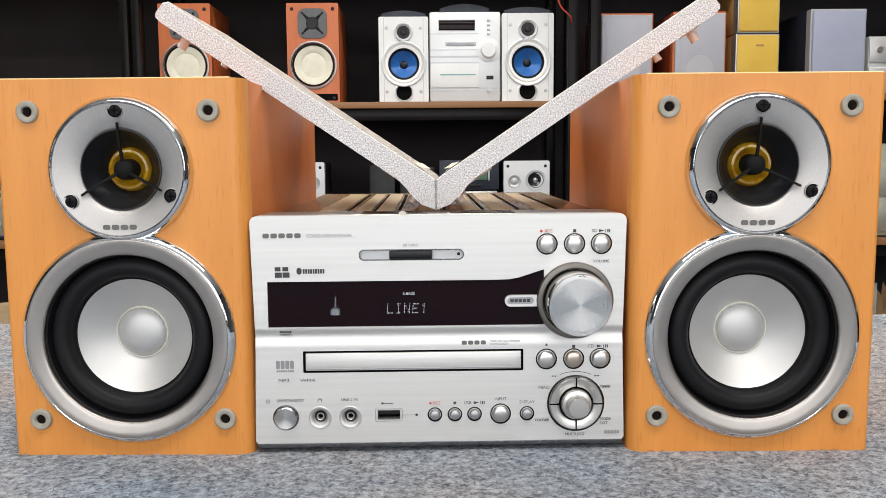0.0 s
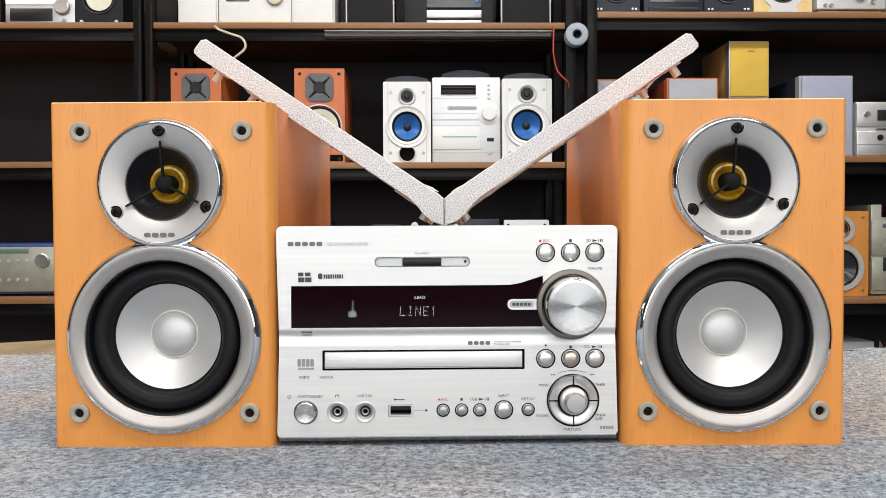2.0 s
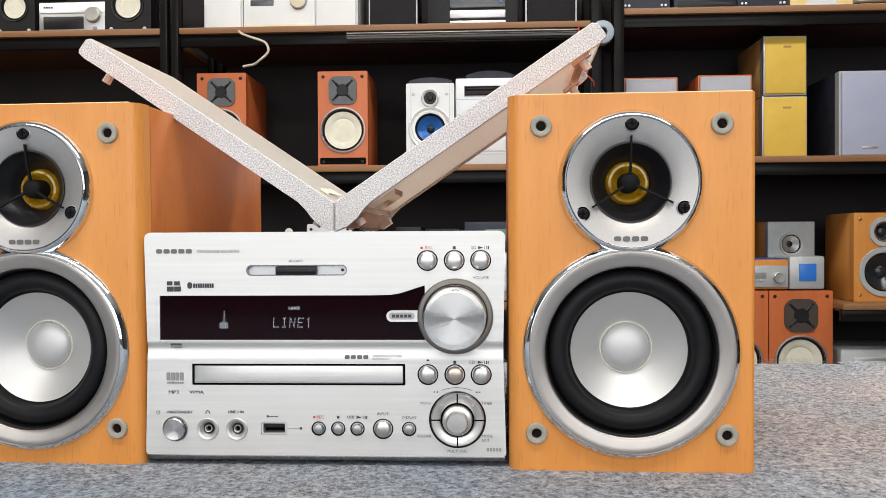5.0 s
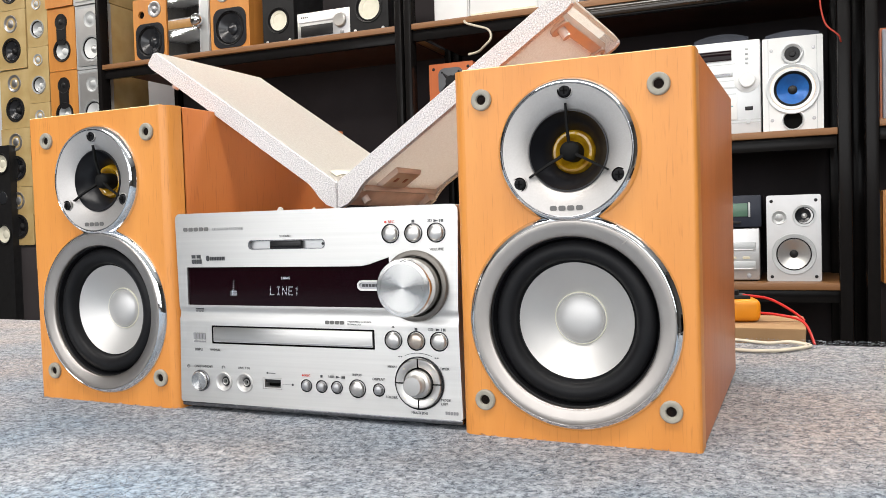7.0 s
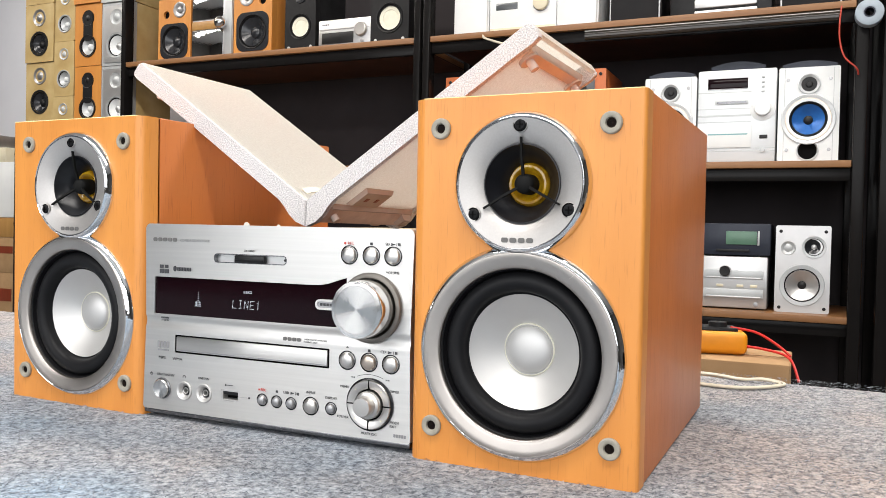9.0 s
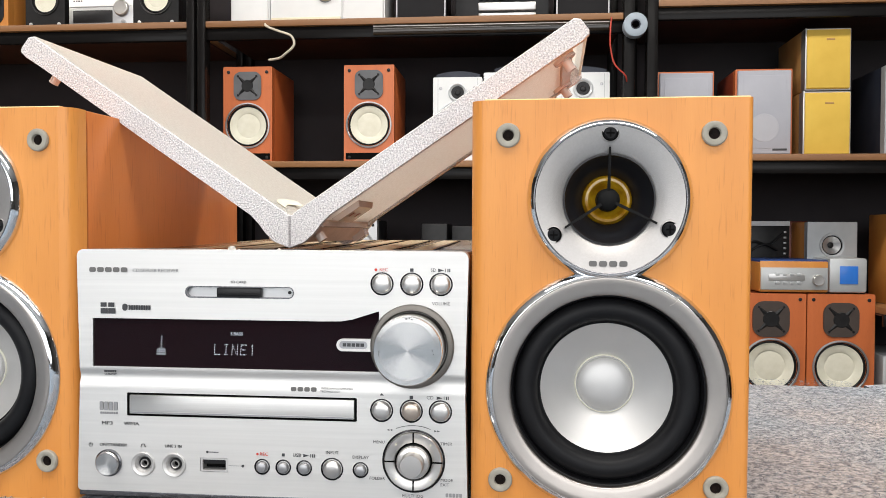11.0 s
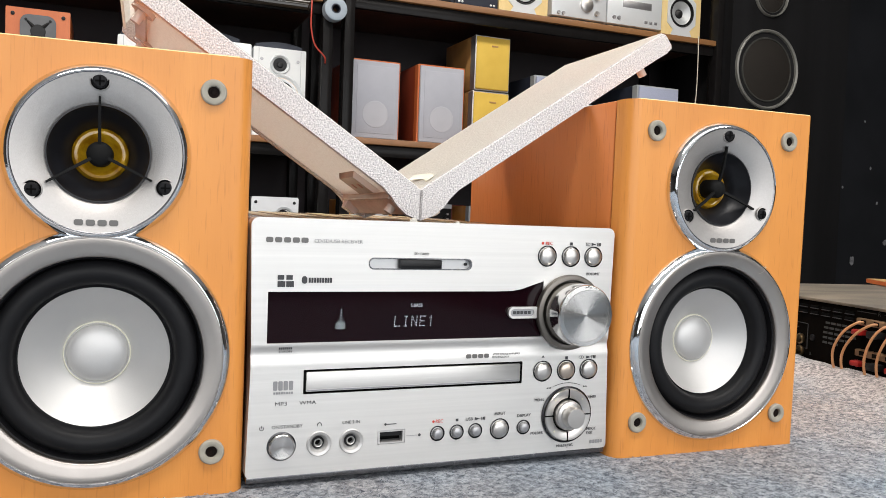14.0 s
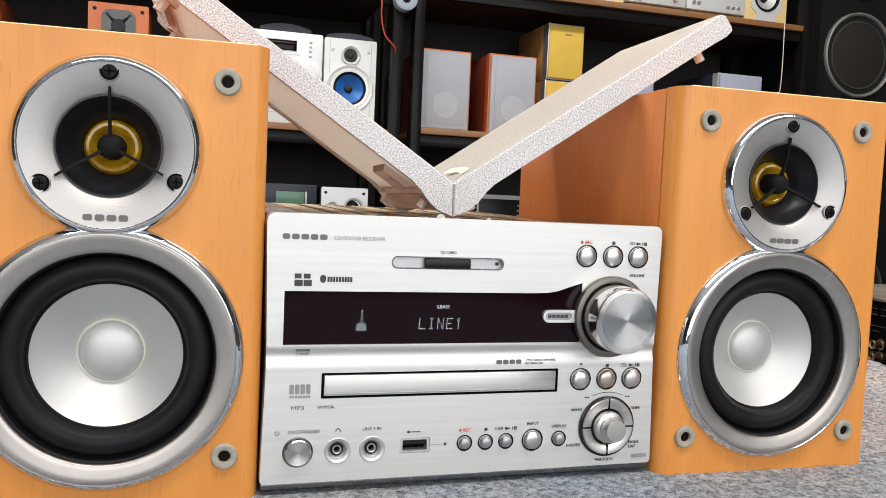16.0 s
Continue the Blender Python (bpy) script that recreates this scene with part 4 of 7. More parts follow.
for sx, sz, sw, sh in ((-0.0012, 0.0161, 0.0012, 0.0007), (0.0006, 0.0164, 0.0007, 0.0010), (0.0018, 0.0158, 0.0009, 0.0006), (0.0124, 0.0000, 0.0004, 0.0011), (0.0131, -0.0016, 0.0005, 0.0006), (0.0134, 0.0062, 0.0004, 0.0004), (-0.0148, -0.0006, 0.0005, 0.0004)):
    part("scuff", box(sx, sx + sw, -0.01895, -0.0186, sz, sz + sh), INK_MARK, knob, "dark worn scuff")
power = part("power_button", lathe([(0.0075, 0.0), (0.0075, -0.0008), (0.0069, -0.0012), (0.0067, 0.0001)], 0, 0, 0, 48), DARK_CHROME, rec)
power.location = (-0.0900, 0, 0.0216)
part("button_cap", lathe([(0.0066, 0.0), (0.0066, -0.0024), (0.0060, -0.0030), (0.0030, -0.0026), (0, -0.0025)], 0, 0, 0, 48), SPUN, power)

# Jog dial.
jog = part("jog_dial", lathe([(0.0168, 0.0), (0.0168, -0.0008), (0.0160, -0.0014), (0.0156, 0.0001)], 0, 0, 0, 72), GAP_METAL, rec)
jog.location = (0.0794, 0, 0.0280)
part("jog_ring", lathe([(0.0155, 0.0), (0.0155, -0.0020), (0.0150, -0.0026), (0.0112, -0.0024), (0.0101, -0.0018), (0.0098, 0.0)], 0, 0, 0, 72), ALU_TURNED, jog, "grey metal ring of four keys")
bm = bmesh.new()
for a in (45, 135, 225, 315):
    q = radians(a + 45)
    dx, dz = math.cos(q), math.sin(q)
    vs = [bm.verts.new((dx * r + s * -dz * 0.0004, -0.0027, dz * r + s * dx * 0.0004)) for r, s in ((0.0100, 1), (0.0100, -1), (0.0155, -1), (0.0155, 1))]
    bm.faces.new(vs)
    made = bmesh.ops.extrude_face_region(bm, geom=[bm.faces[:][-1]])
    bmesh.ops.translate(bm, vec=(0, 0.001, 0), verts=[g for g in made["geom"] if isinstance(g, bmesh.types.BMVert)])
part("key_gap", bm, HOLE, jog)
part("jog_gap", lathe([(0.0099, -0.0004), (0.0084, -0.0004)], 0, 0, 0, 64), HOLE, jog, "black gap round the knob")
part("jog_knob", lathe([(0.0089, 0.0), (0.0088, -0.0036), (0.0082, -0.0046), (0.0064, -0.0052), (0.0062, -0.0110), (0.0057, -0.0117), (0, -0.0119)], 0, 0, 0, 64), ALU_TURNED, jog, "stepped metal knob")

for a in (45, 135, 225, 315):
    part("key_dot", lathe([(0.0006, -0.0022), (0.0006, -0.0028), (0, -0.0028)], 0.0130 * math.cos(radians(a)), 0, 0.0130 * math.sin(radians(a)), 10), PAPER, jog, "white dot")

# Print on the front.
marks(rec, -0.1006, -0.0780, 0.1280, 0.0027, 5, INK_MARK, -0.0003)
lettering(rec, "CD/SD/USB RECEIVER", -0.0628, 0.1277, 0.0019, INK_PALE)
lettering(rec, "SD CARD", -0.0162, 0.1219, 0.00143, INK)
lettering(rec, "REC", 0.0630, 0.1293, 0.0018, INK_RED)
flat(rec, "record_dot", circle(0.0588, 0.1293, 0.0008, 12), INK_RED)


def stop_mark(x, z, s=0.0009):
    flat(rec, "stop_mark", rounded(x - s, x + s, z - s, z + s, 0.00005, 1), INK)


def play_pause(x, z):
    flat(rec, "play_mark", [(x - 0.0030, z + 0.0009), (x - 0.0030, z - 0.0009), (x + 0.0002, z)], INK)
    bars(rec, x + 0.0008, x + 0.0012, z, 0.0019, 1, INK, name="slash_mark")
    bars(rec, x + 0.0019, x + 0.0038, z, 0.0018, 2, INK, name="pause_mark", gap=0.4)


stop_mark(0.0780, 0.1293)
lettering(rec, "SD", 0.0895, 0.1293, 0.0018, INK)
play_pause(0.0950, 0.1293)
lettering(rec, "VOLUME", 0.0935, 0.1116, 0.00167, INK)
bars(rec, -0.0942, -0.0854, 0.1088, 0.0024, 2, INK, name="card_mark")
bars(rec, -0.0942, -0.0854, 0.1054, 0.0030, 2, INK, name="card_mark", gap=0.1)
flat(rec, "wireless_mark", rounded(-0.0818, -0.0789, 0.1056, 0.1095, 0.0014), INK)
bars(rec, -0.0782, -0.0655, 0.1074, 0.0026, 9, INK, name="wireless_mark")
bars(rec, -0.0925, -0.0855, 0.0722, 0.0011, 7, INK, 0.0002, name="wireless_mark")
lettering(rec, "STANDBY", -0.0890, 0.0704, 0.0011, INK, 0.0004)
marks(rec, 0.0127, 0.0275, 0.0648, 0.0024, 4, INK_MARK, -0.0003)
lettering(rec, "WIDE RANGE AMPLIFIER", 0.0380, 0.0655, 0.0011, INK, -0.0003)
lettering(rec, "TECHNOLOGY", 0.0342, 0.0638, 0.0011, INK, -0.0003)
flat(rec, "eject_mark", [(0.0610, 0.0624), (0.0632, 0.0624), (0.0621, 0.0638)], INK, -0.0001)
stop_mark(0.0780, 0.0618)
lettering(rec, "CD", 0.0880, 0.0618, 0.0018, INK)
play_pause(0.0945, 0.0618)
marks(rec, -0.0950, -0.0842, 0.0530, 0.0048, 4, INK_PALE, -0.0003, "disc_mark")
bars(rec, -0.0948, -0.0844, 0.0492, 0.0011, 8, INK_PALE, name="disc_mark")
lettering(rec, "MP3", -0.0907, 0.0435, 0.00199, INK, width=1.3)
lettering(rec, "WMA", -0.0768, 0.0435, 0.0019, INK, width=1.3)
lettering(rec, "ON/STANDBY", -0.0872, 0.0315, 0.00176, INK)
flat(rec, "power_mark", [(-0.1003 + rr * math.sin(radians(a)), 0.0314 + rr * math.cos(radians(a))) for rr, span in ((0.0012, range(35, 326, 15)), (0.0009, range(325, 34, -15))) for a in span], INK)
bars(rec, -0.10045, -0.10015, 0.0321, 0.0013, 1, INK, name="power_mark", gap=0)
arch = [(-0.0702 + 0.0014 * math.cos(radians(a)), 0.0310 + 0.0018 * math.sin(radians(a))) for a in range(0, 181, 20)]
flat(rec, "headphone_mark", arch + [(x * 1.0 + (0.0702 + x) * -0.25, z - 0.0004) for x, z in reversed(arch)], INK)
lettering(rec, "LINE 2 IN", -0.0530, 0.0318, 0.00164, INK)
bars(rec, -0.0335, -0.0275, 0.0293, 0.0004, 1, INK, name="usb_mark", gap=0)
flat(rec, "usb_mark", circle(-0.0338, 0.0293, 0.0007, 10), INK)
bars(rec, -0.0218, -0.0146, 0.0222, 0.0002, 1, INK_PALE, name="guide_line", gap=0)
flat(rec, "indicator", circle(-0.0139, 0.0222, 0.0008, 14), INK)
lettering(rec, "REC", -0.0022, 0.0290, 0.0018, INK_RED)
flat(rec, "record_dot", circle(-0.0058, 0.0290, 0.0007, 12), INK_RED)
stop_mark(0.0085, 0.0290, 0.0008)
lettering(rec, "USB", 0.0160, 0.0290, 0.0018, INK)
play_pause(0.0225, 0.0290)
lettering(rec, "INPUT", 0.0353, 0.0310, 0.00169, INK)
lettering(rec, "DISPLAY", 0.0508, 0.0290, 0.00166, INK)
for words, lx, lz in (("MENU", 0.0607, 0.0375), ("TIMER", 0.0967, 0.0375), ("FOLDER", 0.0598, 0.0180), ("MODE", 0.0970, 0.0182), ("EXIT", 0.0960, 0.0157), ("MULTI JOG", 0.0790, 0.0092)):
    lettering(rec, words, lx, lz, 0.0016, INK)
marks(rec, 0.0965, 0.1055, 0.0103, 0.0020, 5, INK_PALE, -0.0003, "model_mark")
for sx in (-1, 1):
    for k in range(2):
        ax = 0.0791 + sx * (0.0112 + 0.0016 * k)
        flat(rec, "skip_mark", [(ax, 0.0447), (ax, 0.0437), (ax + sx * 0.0014, 0.0442)], INK)
outer = [(0.0791 + 0.0245 * math.cos(radians(a)), 0.0225 + 0.0245 * math.sin(radians(a))) for a in range(68, 113, 4)]
flat(rec, "skip_arc", outer + [(x, z - 0.0003) for x, z in reversed(outer)], INK)
part("paint_chip", lathe([(0, -0.0006), (0.0016, -0.0004), (0.0024, 0.0002), (0.0020, 0.0012)], -0.0207, 0.002, 0.1392, 10, "y"), GRILLE_FACE, rec, "white glue blob")
part("glue_blob", lathe([(0, -0.0005), (0.0010, -0.0003), (0.0014, 0.0002), (0.0012, 0.0010)], 0.0055, 0.002, 0.1390, 10, "y"), GRILLE_FACE, rec, "white glue blob")

# ---- the two speaker covers propped up in a V on the receiver ----


def speaker_cover(side, lean, foot, label):
    """A fabric-textured shell cover on its edge; side -1 leans one way, +1 the other."""
    length, wide = 0.2106 if side < 0 else 0.2128, 0.134
    ob = thing("speaker_cover", (-0.0020 + side * 0.0002, foot, 0.1396), label, "speaker cover", "speaker covers in a V", "", -2.2)
    lean = radians(lean)
    u = Vector((side * math.cos(lean), 0, math.sin(lean)))
    w = Vector((-side * math.sin(lean), 0, math.cos(lean)))

    def at(a, y, t):
        t += 0.0010 if t > 0.010 else 0.0
        return u * a + w * t + Vector((0, y, 0))

    # Outline across the shell: foot chamfer, long flat back, rounded tip.
    outline = [(0.0, 0.0), (0.0083, -0.0019), (0.0160, -0.0010), (0.0230, 0.0014), (0.0300, 0.0028), (length - 0.016, 0.0028), (length - 0.006, 0.0024),
               (length - 0.0012, 0.0034), (length, 0.0055), (length - 0.0004, 0.0122), (length - 0.0030, 0.0147), (0.0140, 0.0150), (0.0104, 0.0146)]

    def ring(y, inset):
        return [at(a + (inset if a < 0.1 else -inset) * 0.6, y, t - (inset if t > 0.01 else 0.0) * 0.5) for a, t in outline]

    bm = bmesh.new()
    loops = [[bm.verts.new(p) for p in ring(y, i)] for y, i in ((0.0, 0.0012), (0.0012, 0.0), (0.0046, 0.0), (0.0054, 0.0))]
    for a, b in zip(loops, loops[1:]):
        for i in range(len(a)):
            j = (i + 1) % len(a)
            bm.faces.new((a[i], a[j], b[j], b[i]))
    bm.faces.new(loops[0]), bm.faces.new(loops[-1])
    rim = part("front_rim", bm, GRILLE_SKIN, ob, "coarse textured white rim")
    bm = bmesh.new()
    y0, y1 = 0.0053, wide - 0.0053
    skin = [(0.0108, 0.0142), (0.0145, 0.01495), (length - 0.0032, 0.01465), (length - 0.0006, 0.0121), (length - 0.0002, 0.0056), (length - 0.003, 0.0050)]
    rings = [[bm.verts.new(at(a, y, t + 0.0003)) for a, t in skin] for y in (0.0017, wide - 0.0017)]
    for i in range(5):
        bm.faces.new((rings[0][i], rings[0][i + 1], rings[1][i + 1], rings[1][i]))
    part("cloth_face", bm, GRILLE_FACE, ob, "smooth cream cloth face")
    bm = bmesh.new()
    loops = [[bm.verts.new(p) for p in ring(y, i)] for y, i in ((wide, 0.0012), (wide - 0.0012, 0.0), (wide - 0.0046, 0.0), (wide - 0.0054, 0.0))]
    for a, b in zip(loops, loops[1:]):
        for i in range(len(a)):
            j = (i + 1) % len(a)
            bm.faces.new((a[i], a[j], b[j], b[i]))
    bm.faces.new(loops[0]), bm.faces.new(loops[-1])
    part("back_rim", bm, GRILLE_SKIN, ob, "coarse textured white rim")
    # Plastic inner tray under the cloth.
    bm = bmesh.new()
    inner = [(0.026, 0.0082), (0.0235, 0.0036), (0.0215, 0.0016), (0.0180, -0.0002), (0.0080, -0.0012), (0.0075, 0.0100)]
    rings = [[bm.verts.new(at(a, y, t)) for a, t in inner] for y in (y0 - 0.0030, y1 + 0.0030)]
    for i in range(len(inner) - 1):
        bm.faces.new((rings[0][i], rings[0][i + 1], rings[1][i + 1], rings[1][i]))
    tray = part("plastic_frame", bm, FOOT_PLASTIC, ob, "scuffed brownish translucent plastic foot")

    def slab_at(name, a0, a1, ya, yb, t0, t1, chamfer, mat, label="", closed=True):
        bm = bmesh.new()
        foot_ring = [bm.verts.new(at(a, y, t0)) for a, y in ((a0 + chamfer, ya + chamfer), (a1 - chamfer, ya + chamfer), (a1 - chamfer, yb - chamfer), (a0 + chamfer, yb - chamfer))]
        head_ring = [bm.verts.new(at(a, y, t1)) for a, y in ((a0, ya), (a1, ya), (a1, yb), (a0, yb))]
        for i in range(4):
            bm.faces.new((foot_ring[i], foot_ring[(i + 1) % 4], head_ring[(i + 1) % 4], head_ring[i]))
        bm.faces.new(foot_ring)
        if closed:
            bm.faces.new(head_ring)
        return part(name, bm, mat, tray, label)

    slab_at("cloth_back", 0.0225, length - 0.012, y0 + 0.0008, y1 - 0.0008, 0.0042, 0.0086, 0.0012, CLOTH_BACK, "pinkish inner side of the cloth, finely pebbled", False)
    # Clear moulded edges round the cloth, and the deep foot block with its recess.
    slab_at("end_bar", length - 0.022, length - 0.009, y0 + 0.004, y1 - 0.004, 0.0030, 0.0081, 0.003, PEG, "clear moulded end bar")
    slab_at("boss", 0.0250, 0.0460, 0.024, 0.064, 0.0010, 0.0044, 0.0022, PEG, "low clear boss with two slots")
    for k in range(2):
        slab_at("dark_slot", 0.0330, 0.0375, 0.034 + 0.014 * k, 0.0385 + 0.014 * k, 0.0007, 0.0011, 0.0004, CHERRY_DARK, "small dark slot")
    slab_at("foot_ridge", 0.0205, 0.0235, y0 + 0.002, y1 - 0.002, 0.0004, 0.0038, 0.0010, PEG, "clear ridge along the foot")
    slab_at("peg_block", 0.0105, 0.0215, wide - 0.0240, wide - 0.0090, -0.0048, 0.0010, 0.0012, PEG, "square clear block round a peg")
    # Pegs that fit the sockets of a speaker.
    for a, yy in ((0.0155, 0.0165), (0.0155, wide - 0.0165), (length - 0.0180, 0.0195), (length - 0.0180, wide - 0.0195)):
        bm = bmesh.new()
        for r, t0, t1 in ((0.0070, 0.0016, 0.0046), (0.0030, -0.0052, 0.0018)):
            lo = [bm.verts.new(at(a + r * math.cos(radians(q)), yy + r * math.sin(radians(q)), t0)) for q in range(0, 360, 30)]
            hi = [bm.verts.new(at(a + r * math.cos(radians(q)), yy + r * math.sin(radians(q)), t1)) for q in range(0, 360, 30)]
            for i in range(12):
                bm.faces.new((lo[i], lo[(i + 1) % 12], hi[(i + 1) % 12], hi[i]))
            bm.faces.new(lo), bm.faces.new(hi)
        part("peg", bm, PEG, ob, "clear plastic peg")
    # A sticker near the foot of the cloth.
    bm = bmesh.new()
    strips = []
    for i in range(9):
        f = i / 8
        bow = 0.004 * math.sin(math.pi * f)
        strips.append([bm.verts.new(at(aa + bow, 0.010 + 0.034 * f, 0.0157 + up + 0.0020 * f ** 3)) for aa, up in ((0.018, 0), (0.0245, 0), (0.0245, 0.0002), (0.018, 0.0002))])
    for p, q in zip(strips, strips[1:]):
        for i in range(4):
            bm.faces.new((p[i], p[(i + 1) % 4], q[(i + 1) % 4], q[i]))
    bm.faces.new(strips[0]), bm.faces.new(strips[-1])
    part("sticker", bm, PAPER, ob, "small pale sticker curling off the cloth")
    return ob


speaker_cover(-1, 34.0, 0.0437, "cream speaker cover with textured white rim, leaning on the receiver")
speaker_cover(1, 34.0, 0.0437, "cream speaker cover with textured white rim, leaning on the receiver")

# ---- things on the shelves behind ----
FRONT = 2.2


def driver(parent, name, x, z, r, ring, cone, cap=None, ring_share=0.16, y=0.0, surround=RUBBER, depth=0.28, cap_share=0.34, label="", cap_out=0.5):
    """A round driver set into a front board: flange, rubber roll, cone and cap."""
    ri, sink = r * (1 - ring_share), min(r * depth, 0.023)
    ob = part(name, lathe([(r, y), (r, y - 0.003), (r * 0.985, y - 0.0045), (ri * 1.02, y - 0.0035), (ri, y + 0.002)], x, 0, z, 40), ring, parent, label)
    rs = ri * 0.90
    part("surround", lathe([(ri * 1.01, y + 0.001), (ri * 0.98, y - 0.001), (ri * 0.95, y - 0.002), (ri * 0.92, y), (rs, y + 0.003)], x, 0, z, 40), surround, ob)
    rc = r * cap_share
    part("cone", lathe([(rs * 1.01, y + 0.0028), (rs * 0.7, y + 0.0035 + sink * 0.4), (rc * 0.96, y + 0.0035 + sink)], x, 0, z, 40), cone, ob)
    yc = y + 0.0035 + sink
    part("dust_cap", lathe([(rc, yc), (rc * 0.9, yc - rc * cap_out * 0.45), (rc * 0.55, yc - rc * cap_out * 0.85), (0, yc - rc * cap_out)], x, 0, z, 28), cap or cone, ob)
    return ob


def cabinet(name, x0, x1, z0, z1, side, face, label, category="speaker", group="", depth=0.22, y=FRONT, holes=(), bevel=0.003, face_thick=0.030, turn=0.0):
    """A loudspeaker box with a front board of its own; holes are (x, z, r) seen from its foot."""
    w, h = (x1 - x0) / 2, z1 - z0
    ob = thing(name, ((x0 + x1) / 2, y, z0), label, category, group, "", turn)
    part("cabinet", box(-w, w, face_thick, depth, 0, h, bevel), side, ob)
    part("front_board", plate(rounded(-w, w, 0, h, bevel, 3), [circle(hx, hz, hr, 32) for hx, hz, hr in holes], 0.0, face_thick), face, ob)
    return ob


def small_screws(ob, w, h, inset, mat=BLACK, r=0.004, rows=(0, 1)):
    for sx in (-1, 1):
        for top in rows:
            part("bolt", lathe([(r, 0), (r, -0.002), (r * 0.5, -0.003), (0, -0.003)], sx * (w - inset), 0, h - inset if top else inset, 12), mat, ob)


def port(ob, x, z, r, ring=BLACK, flat_share=1.0):
    bm = lathe([(r * 1.2, 0.001), (r * 1.2, -0.003), (r * 1.08, -0.004), (r, 0.0), (r * 0.96, 0.012), (0, 0.012)], x, 0, 0, 28)
    bmesh.ops.scale(bm, vec=(1, 1, flat_share), verts=bm.verts)
    bmesh.ops.translate(bm, vec=(0, 0, z), verts=bm.verts)
    return part("bass_port", bm, ring, ob)


# Two cherry speakers with ivory cones, and the same pair again lower down.
def cherry_speaker(x0, x1, z0, z1, label, group, share=0.90, zr=0.388, zt=0.80, half=0.56, dark=(0.11, 0.115, 0.125)):
    w, h = (x1 - x0) / 2, z1 - z0
    r, zr, s = w * share, h * zr, w * half
    ob = cabinet("cherry_speaker", x0, x1, z0, z1, CHERRY if half > 0.55 else CHERRY_DARK, CHERRY, label, "speaker", group, 0.26, FRONT, [(0, zr, r * 0.9)])
    driver(ob, "woofer", 0, zr, r, BLACK, WHITE_CONE, WHITE_CONE, 0.08, depth=0.07, cap_share=0.55, cap_out=0.03)
    plate_pts = rounded(-s, s, h * zt - s, h * zt + s, s * (0.50 if half > 0.55 else 0.62), 6)
    tw = part("tweeter", plate(plate_pts, [], -0.004, 0.002), material_once("slate_plate" if half > 0.55 else "brown_plate", dark, 0.5), ob, "dark square tweeter plate")
    part("horn", lathe([(w * 0.24, -0.0042), (w * 0.22, -0.0056), (w * 0.12, -0.0050), (0, -0.0058)], 0, 0, h * zt, 32), BLACK, tw, "black mesh dome")
    for a in range(4):
        c, k = math.cos(radians(45 + 90 * a)), math.sin(radians(45 + 90 * a))
        bm = bmesh.new()
        foot = [bm.verts.new((c * q * w - k * v * w, -0.0041, h * zt + k * q * w + c * v * w)) for q, v in ((0.20, 0.075), (0.20, -0.075), (half * 0.86, -0.03), (half * 0.86, 0.03))]
        ridge = [bm.verts.new((c * q * w, -0.0066, h * zt + k * q * w)) for q in (0.22, half * 0.82)]
        bm.faces.new((foot[1], foot[2], ridge[1], ridge[0])), bm.faces.new((foot[3], foot[0], ridge[0], ridge[1]))
        bm.faces.new((foot[0], foot[1], ridge[0])), bm.faces.new((foot[2], foot[3], ridge[1]))
        part("rib", bm, BLACK, tw, "dark rib of the plate")
    part("woofer_edge", lathe([(r * 1.01, -0.0005), (r * 1.01, -0.0045), (r * 0.96, -0.0052), (r * 0.94, -0.0040)], 0, 0, zr, 48), GREY_METAL, ob, "dull silver edge ring")
    for a in range(4):
        q = radians(45 + 90 * a)
        c, s = math.cos(q), math.sin(q)
        part("bolt", lathe([(0.004, -0.004), (0.004, -0.006), (0, -0.006)], half * 0.95 * w * c, 0, h * zt + half * 0.95 * w * s, 10), BLACK, tw)
    small_screws(ob, w, h, 0.018, BLACK, 0.0055)
    part("slot_port", plate(rounded(-w * 0.92, w * 0.92, h * 0.034, h * 0.100, 0.003, 3), [], -0.002, 0.004), HOLE, ob)
    return ob


once = {}


def material_once(name, base, rough, metal=0.0):
    if name not in once:
        once[name] = material(name, base, rough, metal)
    return once[name]


for x0, x1 in ((-0.858, -0.692), (-0.450, -0.284)):
    cherry_speaker(x0, x1, 0.3735, 0.692, "cherry-veneered speaker with ivory paper woofer on the shelf", "cherry speakers on the shelf")
for x0, x1 in ((0.806, 1.018), (1.022, 1.224)):
    cherry_speaker(x0, x1, -0.422, -0.040, "cherry-veneered speaker with ivory paper woofer, under stacked equipment", "cherry speakers under equipment", 0.83, 0.402, 0.79, 0.53, (0.06, 0.045, 0.038))


